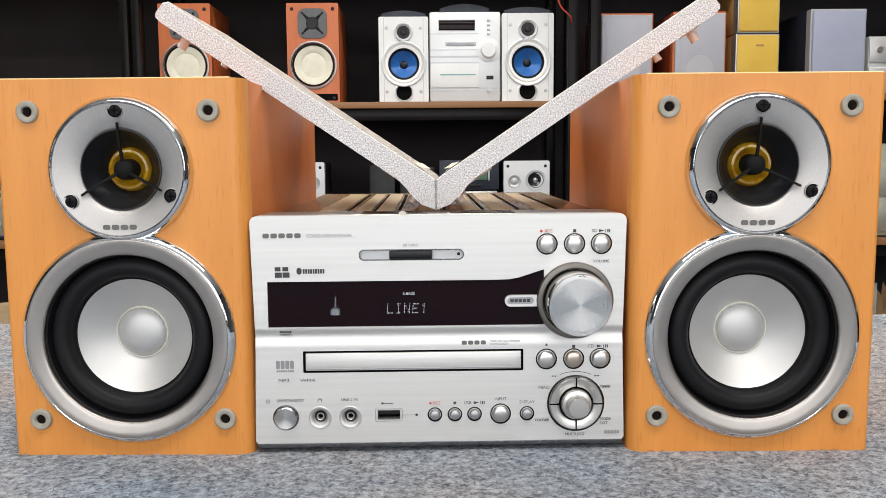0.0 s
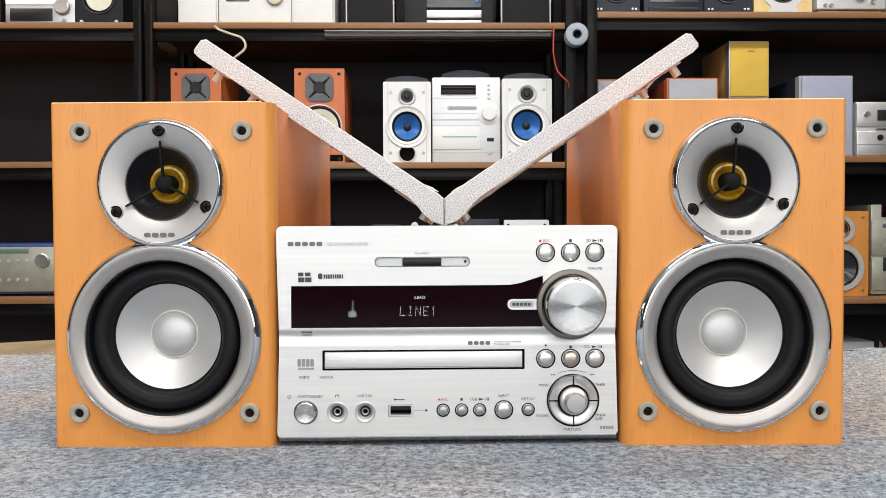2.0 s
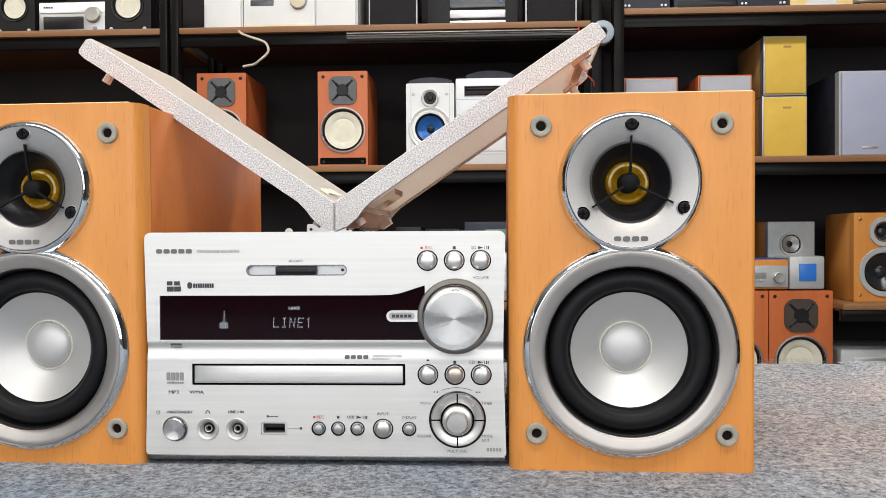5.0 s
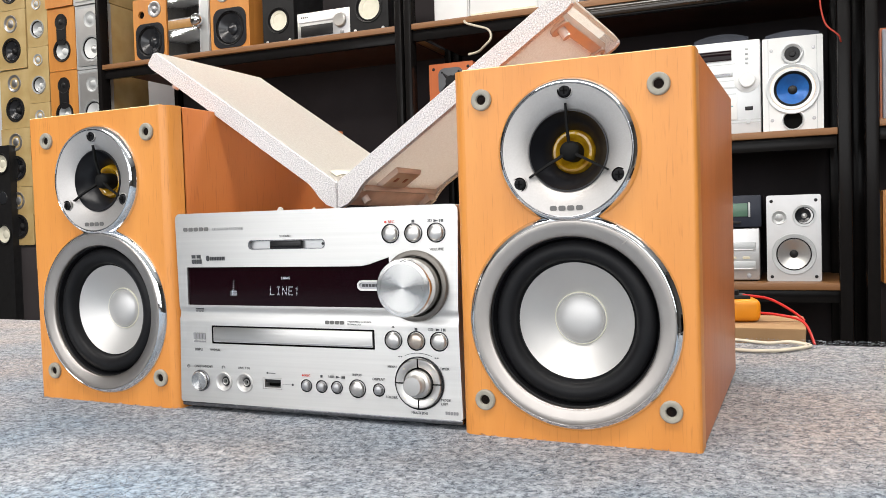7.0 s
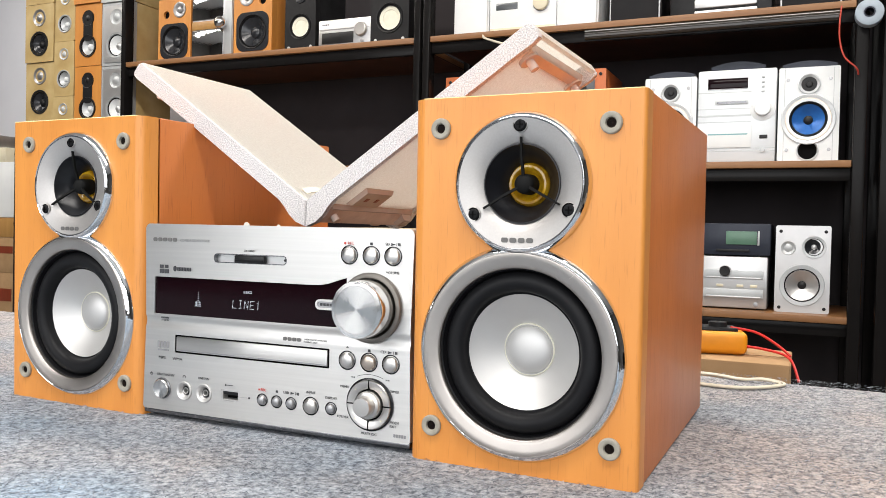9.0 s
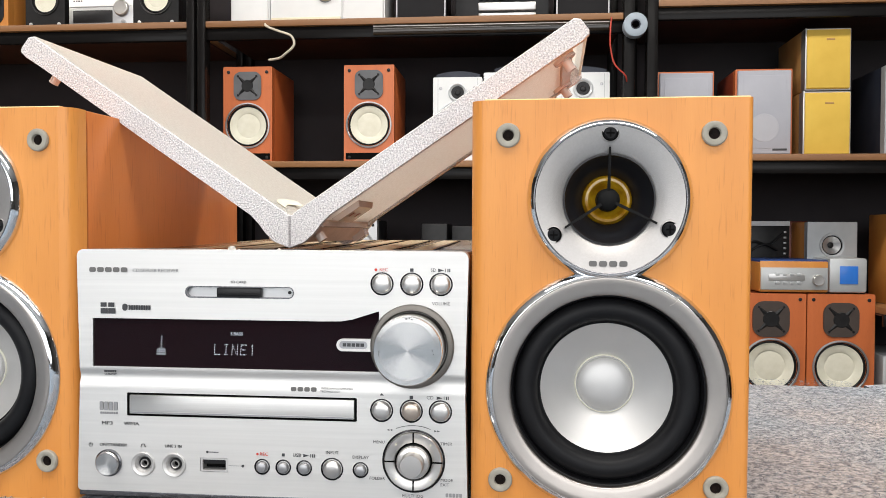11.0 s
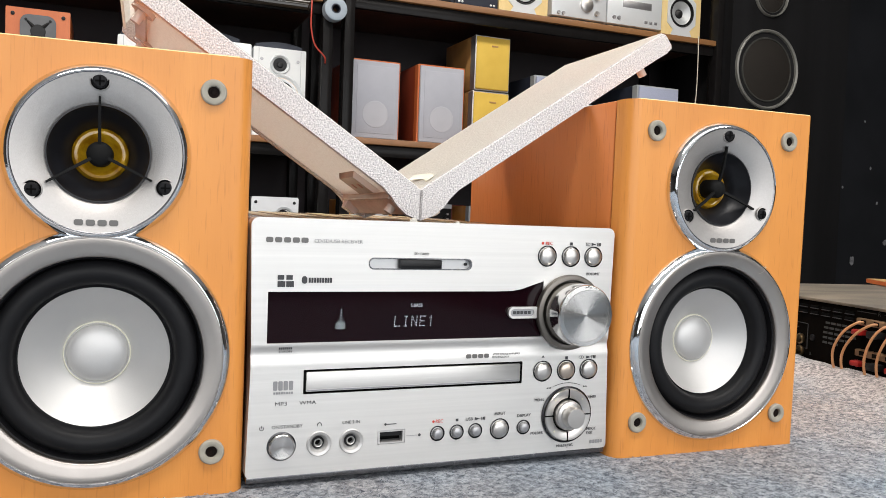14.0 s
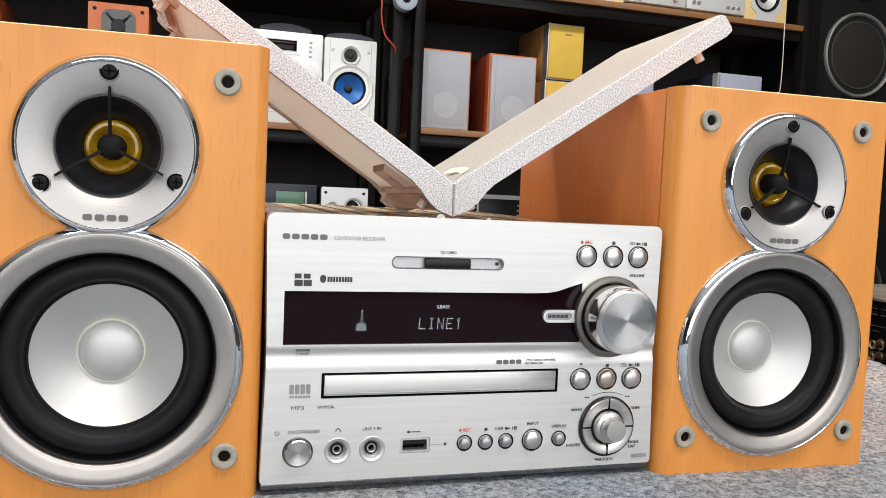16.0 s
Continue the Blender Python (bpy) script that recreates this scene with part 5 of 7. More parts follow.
# Wooden speakers with silver fronts, one above the other.
def silver_front_speaker(x0, x1, y, z0, z1, face):
    w, h = (x1 - x0) / 2, z1 - z0
    ob = cabinet("silver_front_speaker", x0, x1, z0, z1, ORANGE_WOOD, ORANGE_WOOD, "orange wooden speaker with silver front plate and two drivers", "speaker", "wooden speakers with silver fronts", 0.24, y, [(0, h * 0.40, w * 0.58)])
    part("front_plate", plate(rounded(-w * 0.84, w * 0.84, h * 0.085, h * 0.965, 0.004, 3), [circle(0, h * 0.40, w * 0.60), circle(0, h * 0.80, w * 0.22)], -0.005, 0.001), face, ob, "silver front plate")
    part("seam", box(-w * 0.84, w * 0.84, -0.0056, -0.004, h * 0.625, h * 0.629), GREY_METAL, ob)
    driver(ob, "woofer", 0, h * 0.40, w * 0.80, face, LIGHT_GREY, BLACK, 0.14, y=-0.006, cap_share=0.22, depth=0.2, surround=BLACK)
    part("surround_ring", lathe([(w * 0.70, -0.0085), (w * 0.66, -0.0105), (w * 0.56, -0.0105), (w * 0.53, -0.006)], 0, 0, h * 0.40, 40), BLACK, ob)
    tw = part("tweeter", lathe([(w * 0.46, -0.005), (w * 0.45, -0.007), (w * 0.25, -0.002), (w * 0.21, 0.0)], 0, 0, h * 0.80, 36), face, ob)
    part("horn", lathe([(w * 0.23, -0.0015), (w * 0.15, 0.001)], 0, 0, h * 0.80, 28), BLACK, tw)
    part("dome", lathe([(w * 0.15, 0.001), (w * 0.11, -0.006), (0, -0.009)], 0, 0, h * 0.80, 24), CHROME, tw)
    small_screws(ob, w * 0.84, h, 0.020, GREY_METAL, 0.004)
    return ob


silver_front_speaker(0.560, 0.717, FRONT, -0.080, 0.190, SILVER)
silver_front_speaker(0.580, 0.738, 2.10, -0.435, -0.157, LIGHT_GREY)
thing_box("black_crate", 0.552, 0.790, FRONT + 0.145, FRONT + 0.38, -0.75, -0.0805, BACK_BLACK, "plain black crate behind the wooden speakers", "crate", 0.003)
thing_box("black_crate", 0.552, 0.790, 2.08, 2.34, -0.75, -0.4355, BACK_BLACK, "plain black crate under a wooden speaker", "crate", 0.003)


# The white micro system with blue woofers.
def arched(half, z, low, high, y0, y1):
    """A pad with a bowed top, lower at its ends."""
    top = [(half * f, z + low + (high - low) * (1 - f * f)) for f in (-1, -0.75, -0.5, -0.25, 0, 0.25, 0.5, 0.75, 1)]
    return plate([(half * 0.97, z), (-half * 0.97, z)] + top, [], y0, y1)


def blue_speaker(x0, x1, z0, z1):
    w, h = (x1 - x0) / 2, z1 - z0
    zr, r = h * 0.455, w * 0.74
    ob = cabinet("white_speaker", x0, x1, z0, z1, PEARL, WHITE_PAINT, "pearl-white speaker with blue woofer on the shelf", "speaker", "white speakers with blue woofers", 0.24, FRONT, [(0, zr, r * 0.80), (0, h * 0.13, w * 0.36)], 0.005)
    driver(ob, "woofer", 0, zr, r, PEARL, BLUE_CONE, BLACK, 0.16, depth=0.32, cap_share=0.22, label="white flange round a blue cone")
    part("trim_ring", lathe([(r * 1.22, -0.0002), (r * 1.22, -0.0040), (r * 1.18, -0.0052), (r * 1.08, -0.0036), (r * 1.0, -0.0014)], 0, 0, zr, 48), PEARL, ob, "raised pearl ring")
    # The brownish shade round the recessed woofer, put in as a coloured ring.
    part("shade_ring", lathe([(r * 1.03, -0.0022), (r * 1.01, -0.0046), (r * 0.97, -0.0046)], 0, 0, zr, 48), WARM_METAL, ob, "thin bronze-toned ring for the shade round the woofer")
    part("rubber_ring", lathe([(r * 0.86, -0.0020), (r * 0.82, -0.0050), (r * 0.75, -0.0030), (r * 0.73, 0.002)], 0, 0, zr, 40), RUBBER, ob)
    tw = part("tweeter", lathe([(w * 0.38, 0.0), (w * 0.38, -0.004), (w * 0.34, -0.006), (w * 0.27, -0.002), (w * 0.25, 0.0)], 0, 0, h * 0.82, 36), PEARL, ob)
    part("dome", lathe([(w * 0.27, -0.001), (w * 0.12, 0.0), (w * 0.10, -0.004), (0, -0.006)], 0, 0, h * 0.82, 28), BLACK, tw)
    port(ob, 0, h * 0.13, w * 0.32, PEARL)
    part("port_hole", lathe([(w * 0.33, 0.008), (0, 0.008)], 0, 0, h * 0.13, 24), HOLE, ob)
    for sx in (-1, 1):
        for zz in (0.870, 0.135):
            part("screw", lathe([(0.0052, 0.0), (0.0052, -0.0012), (0, -0.0020)], sx * w * 0.69, 0, h * zz, 14), GREY_METAL, ob)
        part("groove", box(sx * w * 0.80 - 0.0008, sx * w * 0.80 + 0.0008, -0.0006, 0.001, 0.004, h - 0.004), LIGHT_GREY, ob)
    part("top_pad", arched(w * 0.90, h - 0.001, 0.013, 0.024, 0.02, 0.2), NAVY, ob, "black arched pad on top")
    return ob


blue_speaker(-0.156, 0.003, 0.3735, 0.648)
blue_speaker(0.241, 0.408, 0.3735, 0.658)


def deck(name, x0, x1, z0, z1, mat, label, category, y=FRONT, depth=0.26, bevel=0.004, turn=0.0):
    w, h = (x1 - x0) / 2, z1 - z0
    ob = thing(name, ((x0 + x1) / 2, y, z0), label, category, "", "", turn)
    part("case", box(-w, w, 0, depth, 0.004, h, bevel), mat, ob)
    for sx in (-1, 1):
        part("foot", box(sx * w * 0.8 - 0.012, sx * w * 0.8 + 0.012, 0.02, 0.05, 0, 0.0045), BLACK, ob)
    return ob, w, h


def fascia(ob, name, x0, x1, z0, z1, mat, out=0.002, bevel=0.0012, label=""):
    return part(name, box(x0, x1, -out, 0.003, z0, z1, bevel), mat, ob, label)


def dial(ob, x, z, r, mat=ALU_TURNED, out=0.014, name="knob"):
    base = part(name, lathe([(r * 1.12, 0), (r * 1.12, -0.002), (r * 1.02, -0.003)], x, 0, z, 32), GREY_METAL, ob)
    part("knob_cap", lathe([(r, -0.001), (r * 0.97, -out), (r * 0.88, -out - 0.0015), (0, -out - 0.0008)], x, 0, z, 32), mat, base)
    return base


ob, w, h = deck("white_minisystem", 0.007, 0.236, 0.3735, 0.663, PEARL, "pearl-white micro system with disc slot and round dial", "stereo", bevel=0.006)
fascia(ob, "display", -w * 0.74, w * 0.28, h * 0.795, h * 0.91, DISPLAY, 0.0015)
for z0, z1 in ((0.905, 0.912), (0.793, 0.797)):
    fascia(ob, "display_edge", -w * 0.75, w * 0.29, h * z0, h * z1, GREY_METAL, 0.0026, 0)
for zz, hh in ((0.755, 0.004), (0.58, 0.004), (0.50, 0.010), (0.44, 0.004), (0.16, 0.004), (0.13, 0.004)):
    fascia(ob, "seam", -w * 0.99, w * 0.38 if zz > 0.2 else w * 0.99, h * zz, h * zz + hh * 0.6, LIGHT_GREY, 0.0006, 0)
tray = fascia(ob, "disc_slot", -w * 0.55, w * 0.30, h * 0.63, h * 0.67, LIGHT_GREY, 0.003)
part("slot_dark", box(-w * 0.5, w * 0.25, -0.0036, -0.002, h * 0.64, h * 0.66), DARK_CHROME, tray)
fascia(ob, "lower_door", -w * 0.97, w * 0.40, h * 0.17, h * 0.43, WHITE_PAINT, 0.003)
fascia(ob, "door_line", -w * 0.7, w * 0.3, h * 0.305, h * 0.318, material_once("teal_strip", (0.20, 0.42, 0.45), 0.4), 0.0036, 0)
part("dial_plate", lathe([(w * 0.33, 0.0), (w * 0.33, -0.002), (w * 0.30, -0.003), (0, -0.003)], w * 0.66, 0, h * 0.58, 40), WHITE_PAINT, ob)
dial(ob, w * 0.66, h * 0.58, w * 0.215, WHITE_PAINT)
for k in range(4):
    part("key", box(w * 0.62, w * 0.70, -0.003, 0, h * (0.745 + 0.05 * k), h * (0.745 + 0.05 * k) + 0.006, 0.001), LIGHT_GREY, ob)
fascia(ob, "jack_cover", w * 0.60, w * 0.80, h * 0.26, h * 0.30, BLACK, 0.002)
part("knob_small", lathe([(0.007, 0), (0.007, -0.005), (0, -0.006)], w * 0.68, 0, h * 0.14, 20), LIGHT_GREY, ob)
part("top_pad", arched(w * 0.70, h - 0.001, 0.016, 0.031, 0.03, 0.2), NAVY, ob, "black arched pad on top")


# Boxy speakers with cloth covers.
def covered_speaker(name, x0, x1, z0, z1, side, cloth, label, group, depth=0.24, frame=None, badge=None):
    w, h = (x1 - x0) / 2, z1 - z0
    ob = cabinet(name, x0, x1, z0, z1, side, frame or side, label, "speaker", group, depth)
    bm = box(-w * 0.94, w * 0.94, -0.010, 0.001, h * 0.02, h * 0.98, 0.004, 3)
    cover = part("cloth_cover", bm, cloth, ob)
    if frame is CHERRY:
        field = part("inner_field", box(-w * 0.76, w * 0.76, -0.0115, -0.0090, h * 0.08, h * 0.92, 0.0012, 2), cloth, cover)
        part("woofer_bulge", lathe([(w * 0.52, -0.0110), (w * 0.50, -0.0124), (w * 0.3, -0.0128), (0, -0.0130)], 0, 0, h * 0.32, 40), GREY_CLOTH_PALE, field, "round woofer showing faintly through the cloth")
    if badge:
        part("badge", box(w * badge[0], w * badge[1], -0.0115, -0.0095, h * badge[2], h * badge[2] + 0.006, 0.0005), badge[3], cover)
    return ob


covered_speaker("covered_speaker", 0.556, 0.730, 0.3895, 0.655, CHERRY_DARK, GREY_CLOTH, "dark red speaker with pale grey cloth cover", "red speakers with grey cloth", frame=CHERRY)
covered_speaker("covered_speaker", 0.795, 0.967, 0.3895, 0.660, CHERRY_DARK, GREY_CLOTH, "dark red speaker with pale grey cloth cover", "red speakers with grey cloth", frame=CHERRY, badge=(0.3, 0.8, 0.06, INK))
for x0, x1, z0, z1 in ((0.998, 1.142, 0.3895, 0.588), (1.002, 1.140, 0.592, 0.782)):
    ob = covered_speaker("yellow_speaker", x0, x1, z0, z1, OCHRE_WOOD, YELLOW_FOAM, "small wooden speaker with yellow front, stacked on shelf", "yellow-fronted speakers", 0.26, SILVER, (-0.10, 0.26, 0.80, OCHRE_WOOD))
    w, h = (x1 - x0) / 2, z1 - z0
    part("edge_strip", box(-w, -w * 0.93, -0.008, 0.004, 0, h, 0.001), SILVER, ob)
for x0, x1, zt in ((1.243, 1.425, 0.667), (1.690, 1.884, 0.674)):
    covered_speaker("grey_speaker", x0, x1, 0.3895, zt, NAVY, BLUE_CLOTH, "dark speaker with blue-grey cloth cover on the shelf", "blue-grey covered speakers", 0.26, LIGHT_GREY, (-0.25, 0.3, 0.10, SILVER))

ob, w, h = deck("silver_minisystem", 1.436, 1.684, 0.3895, 0.580, LIGHT_GREY, "silver two-part micro system with black display", "stereo", bevel=0.006)
fascia(ob, "tuner_face", -w * 0.98, w * 0.98, h * 0.55, h * 0.985, SILVER, 0.004, 0.003)
fascia(ob, "disc_face", -w * 0.98, w * 0.98, h * 0.04, h * 0.48, SILVER, 0.004, 0.003)
fascia(ob, "display", -w * 0.42, w * 0.50, h * 0.66, h * 0.85, BLACK, 0.006)
dial(ob, w * 0.78, h * 0.75, w * 0.15)
dial(ob, -w * 0.72, h * 0.77, w * 0.08)
for k in range(4):
    dial(ob, -w * 0.34 + k * w * 0.27, h * 0.36, w * 0.085, BLACK, 0.006)
fascia(ob, "disc_slot", -w * 0.45, w * 0.4, h * 0.49, h * 0.53, DARK_CHROME, 0.003)
fascia(ob, "seam", -w * 0.98, w * 0.98, h * 0.235, h * 0.245, GREY_METAL, 0.0046, 0)

# Upper board, middle bay.
for x0, x1 in ((-0.831, -0.700), (-0.456, -0.315)):
    covered_speaker("white_speaker", x0, x1, 0.8255, 1.071, WHITE_PAINT, WHITE_PAINT, "plain white speaker on the upper shelf", "plain white speakers", 0.2)
ob, w, h = deck("white_disc_player", -0.698, -0.458, 0.8255, 1.056, WHITE_PAINT, "white disc player with cream knob on the upper shelf", "stereo")
fascia(ob, "lower_strip", -w * 0.97, w * 0.97, h * 0.03, h * 0.11, CREAM_PLASTIC, 0.003)
fascia(ob, "display", -w * 0.80, -w * 0.15, h * 0.38, h * 0.48, GREY_SCREEN, 0.002)
dial(ob, w * 0.55, h * 0.44, w * 0.22, CREAM_PLASTIC)
for k in range(2):
    fascia(ob, "key", -w * 0.9 + k * 0.02, -w * 0.9 + k * 0.02 + 0.012, h * 0.045, h * 0.08, LIGHT_GREY, 0.005)
for x0, x1 in ((-0.278, -0.117), (0.238, 0.405)):
    covered_speaker("black_speaker", x0, x1, 0.8255, 1.086, BLACK, DARK_CLOTH, "black cloth-covered speaker with thin silver edge", "black speakers on the upper shelf", 0.2, GREY_METAL)
ob, w, h = deck("black_disc_tower", -0.085, 0.215, 0.8255, 1.066, BLACK, "black glossy stereo with silver lower decks", "stereo")
for k, (z0, z1, m) in enumerate(((0.03, 0.10, SILVER), (0.13, 0.24, SILVER), (0.27, 0.42, GREY_SCREEN), (0.46, 0.58, SILVER))):
    fascia(ob, "deck_front", -w * 0.50, w * 0.72, h * z0, h * z1, m, 0.012, 0.003)
part("indicator", box(w * 0.58, w * 0.64, -0.014, -0.011, h * 0.34, h * 0.38), BLUE_LCD, ob)

# Upper board, bay with the cream speakers.
for x0, x1 in ((0.549, 0.705), (0.922, 1.084)):
    w, h = (x1 - x0) / 2, 0.26
    ob = cabinet("slate_speaker", x0, x1, 0.8615, 0.8615 + h, NAVY, NAVY, "dark slate speaker with round woofer on the upper shelf", "speaker", "slate speakers on the upper shelf", 0.22, FRONT, [(0, h * 0.40, w * 0.62)], 0.006)
    driver(ob, "woofer", 0, h * 0.40, w * 0.72, BLACK, SMOKE_CONE, SMOKE_CONE, 0.12)
    part("tweeter", lathe([(w * 0.36, 0), (w * 0.34, -0.004), (w * 0.2, 0.0), (0, -0.006)], 0, 0, h * 0.82, 28), BLACK, ob)
    for sx in (-1, 1):
        part("bolt", lathe([(0.004, 0), (0.004, -0.003), (0, -0.004)], sx * w * 0.75 + 0.006, 0, 0.028, 12), SILVER, ob)
        part("bolt", lathe([(0.004, 0), (0.004, -0.003), (0, -0.004)], sx * w * 0.75 - 0.006, 0, 0.028, 12), SILVER, ob)
ob, w, h = deck("black_tape_deck", 0.718, 0.920, 0.8615, 1.052, NAVY, "dark slate stereo unit with grey screen", "stereo")
fascia(ob, "screen", -w * 0.80, w * 0.80, h * 0.26, h * 0.62, GREY_SCREEN, 0.003)
fascia(ob, "lower_strip", -w * 0.85, w * 0.85, h * 0.08, h * 0.18, BLACK, 0.003)
for x0, x1, group in ((1.089, 1.286, ""), (1.788, 1.974, "")):
    w, h = (x1 - x0) / 2, 0.30
    ob = cabinet("cream_speaker", x0, x1, 0.8615, 0.8615 + h, PALE_WOOD, PALE_WOOD, "pale maple speaker with silver octagonal front plate", "speaker", "maple speakers on the upper shelf", 0.22, FRONT, [(0, h * 0.36, w * 0.55)])
    k = 0.30
    oct_pts = [(-w * 0.72, h * 0.36 - w * 0.45), (-w * 0.42, h * 0.36 - w * 0.72), (-w * 0.60, h * 0.02), (w * 0.60, h * 0.02), (w * 0.42, h * 0.36 - w * 0.72), (w * 0.72, h * 0.36 - w * 0.45), (w * 0.72, h * 0.36 + w * 0.45), (w * 0.42, h * 0.36 + w * 0.72), (-w * 0.42, h * 0.36 + w * 0.72), (-w * 0.72, h * 0.36 + w * 0.45)]
    part("front_plate", plate(oct_pts, [circle(0, h * 0.36, w * 0.58, 36)], -0.004, 0.001), PEARL, ob, "silver plate")
    driver(ob, "woofer", 0, h * 0.36, w * 0.60, BLACK, LIGHT_GREY, BLACK, 0.10, y=-0.003, cap_share=0.32)
    for sx in (-1, 1):
        part("bolt", lathe([(0.004, 0), (0.004, -0.006), (0, -0.006)], sx * w * 0.42, 0, h * 0.05, 12), GREY_METAL, ob)
for x0, x1, z0, label in ((1.300, 1.534, 0.8615, "silver receiver with round dial, on wooden feet"), (1.538, 1.786, 0.8615, "silver disc player with wide tray, on wooden feet")):
    base = thing_box("wooden_plinth", x0 + 0.01, x1 - 0.01, FRONT + 0.004, FRONT + 0.24, z0, z0 + 0.024, OCHRE_WOOD, "low brown wooden plinth under a silver deck", "plinth")
    ob, w, h = deck("silver_deck", x0, x1, z0 + 0.024, z0 + 0.155, PEARL, label, "stereo", bevel=0.004)
    fascia(ob, "fascia", -w * 0.99, w * 0.99, h * 0.04, h * 0.98, PEARL, 0.004)
    if x0 < 1.4:
        dial(ob, w * 0.25, h * 0.42, w * 0.22)
        dial(ob, w * 0.62, h * 0.70, w * 0.13)
        dial(ob, w * 0.62, h * 0.22, w * 0.08)
        for kx in (-0.75, -0.58):
            dial(ob, w * kx, h * 0.12, w * 0.06, GREY_METAL, 0.008)
        bars(ob, -w * 0.5, w * 0.0, h * 0.75, 0.004, 4, GREY_METAL, -0.0045)
    else:
        tray = fascia(ob, "disc_tray", -w * 0.45, w * 0.60, h * 0.55, h * 0.75, GREY_METAL, 0.006)
        for kx in (-0.75, -0.58):
            dial(ob, w * kx, h * 0.22, w * 0.06, GREY_METAL, 0.008)
        for kx in range(3):
            fascia(ob, "key", w * (0.35 + 0.18 * kx), w * (0.47 + 0.18 * kx), h * 0.16, h * 0.24, GREY_METAL, 0.006)

# Upper board, far bay: orange speakers, chrome deck, black monitors.
for x0, x1, z0, z1, flip in ((-2.195, -2.022, 0.8255, 1.092, -1), (-1.800, -1.615, 0.8255, 1.115, 1)):
    w, h = (x1 - x0) / 2, z1 - z0
    ob = cabinet("orange_speaker", x0, x1, z0, z1, ORANGE_WOOD, ORANGE_WOOD, "orange wooden speaker with dark woofer and side port", "speaker", "orange speakers with side ports", 0.26, FRONT, [(0, h * 0.34, w * 0.70), (flip * w * 0.5, h * 0.76, w * 0.18)])
    pl = part("woofer_plate", plate(rounded(-w * 0.84, w * 0.84, h * 0.34 - w * 0.84, h * 0.34 + w * 0.84, w * 0.4, 6), [circle(0, h * 0.34, w * 0.70)], -0.003, 0.001), SMOKE_CONE, ob)
    driver(ob, "woofer", 0, h * 0.34, w * 0.74, BLACK, SMOKE_CONE, SMOKE_CONE, 0.08, y=-0.002)
    part("port_hole", lathe([(w * 0.18, 0.01), (0, 0.01)], flip * w * 0.5, 0, h * 0.76, 20), HOLE, ob)
    tw = part("tweeter", lathe([(w * 0.38, 0), (w * 0.38, -0.003), (w * 0.30, -0.004), (w * 0.16, 0.0), (w * 0.15, -0.004), (0, -0.008)], -flip * w * 0.32, 0, h * 0.82, 28), GREY_METAL, ob)
ob, w, h = deck("chrome_stereo", -2.014, -1.806, 0.8255, 1.11, SILVER, "mirror-chromed stereo tower with ball knob", "stereo")
fascia(ob, "mirror_lower", -w * 0.98, w * 0.55, h * 0.05, h * 0.42, CHROME, 0.003)
fascia(ob, "mirror_upper", -w * 0.98, w * 0.55, h * 0.58, h * 0.98, CHROME, 0.003)
# Ochre band stands in for orange reflections in the chrome.
fascia(ob, "band", -w * 0.98, w * 0.6, h * 0.44, h * 0.56, OCHRE_WOOD, 0.003)
fascia(ob, "side_strip", w * 0.62, w * 0.98, h * 0.05, h * 0.98, LIGHT_GREY, 0.004)
part("ball_knob", lathe([(0.0, -0.045)] + [(0.026 * math.sin(radians(a)), -0.02 - 0.025 * math.cos(radians(a))) for a in range(20, 181, 20)], w * 0.55, 0, h * 0.50, 28), CHROME, ob)
for x0, x1 in ((-1.552, -1.412), (-1.170, -1.012)):
    w, h = (x1 - x0) / 2, 0.27
    ob = cabinet("black_monitor", x0, x1, 0.8255, 0.8255 + h, BLACK, BLACK, "black studio speaker with ivory paper woofer", "speaker", "black speakers with ivory woofers", 0.22, FRONT, [(0, h * 0.37, w * 0.55)])
    driver(ob, "woofer", 0, h * 0.37, w * 0.70, BLACK, WHITE_CONE, WHITE_CONE, 0.10, depth=0.07, cap_share=0.55, cap_out=0.03)
    part("tweeter", lathe([(w * 0.40, 0), (w * 0.38, -0.004), (w * 0.2, 0.0), (0, -0.006)], 0, 0, h * 0.80, 28), SMOKE_CONE, ob)
    for sx in (-1, 1):
        part("bolt", lathe([(0.006, 0), (0.006, -0.003), (0, -0.004)], sx * w * 0.72, 0, 0.020, 12), SILVER, ob)
ob, w, h = deck("silver_disc_receiver", -1.398, -1.170, 0.8255, 0.939, SILVER, "small silver disc receiver with black window", "stereo")
fascia(ob, "window", -w * 0.85, w * 0.36, h * 0.20, h * 0.56, BLACK, 0.003)
fascia(ob, "fascia_line", -w * 0.95, w * 0.95, h * 0.66, h * 0.68, GREY_METAL, 0.002, 0)
dial(ob, w * 0.66, h * 0.60, w * 0.22)
part("knob_small", lathe([(0.007, 0), (0.007, -0.004), (0, -0.005)], w * 0.70, 0, h * 0.22, 16), GREY_METAL, ob)
bars(ob, -w * 0.85, -w * 0.55, h * 0.84, 0.006, 4, INK, -0.0006, "brand_mark")

# Lower board.
ob, w, h = deck("blue_radio", -1.68, -1.228, -0.059, 0.117, BLUE_PLASTIC, "blue-cased stereo with champagne front", "stereo", bevel=0.012)
fascia(ob, "fascia", -w * 0.97, w * 0.95, h * 0.08, h * 0.92, CHAMPAGNE, 0.003, 0.002)
dial(ob, w * 0.76, h * 0.66, 0.024, ALU_TURNED)
for row, n in ((0.66, 6), (0.30, 8)):
    for k in range(n):
        part("key", lathe([(0.006, -0.002), (0.006, -0.006), (0, -0.007)], w * (0.52 - 0.13 * k), 0, h * row, 12), LIGHT_GREY, ob)
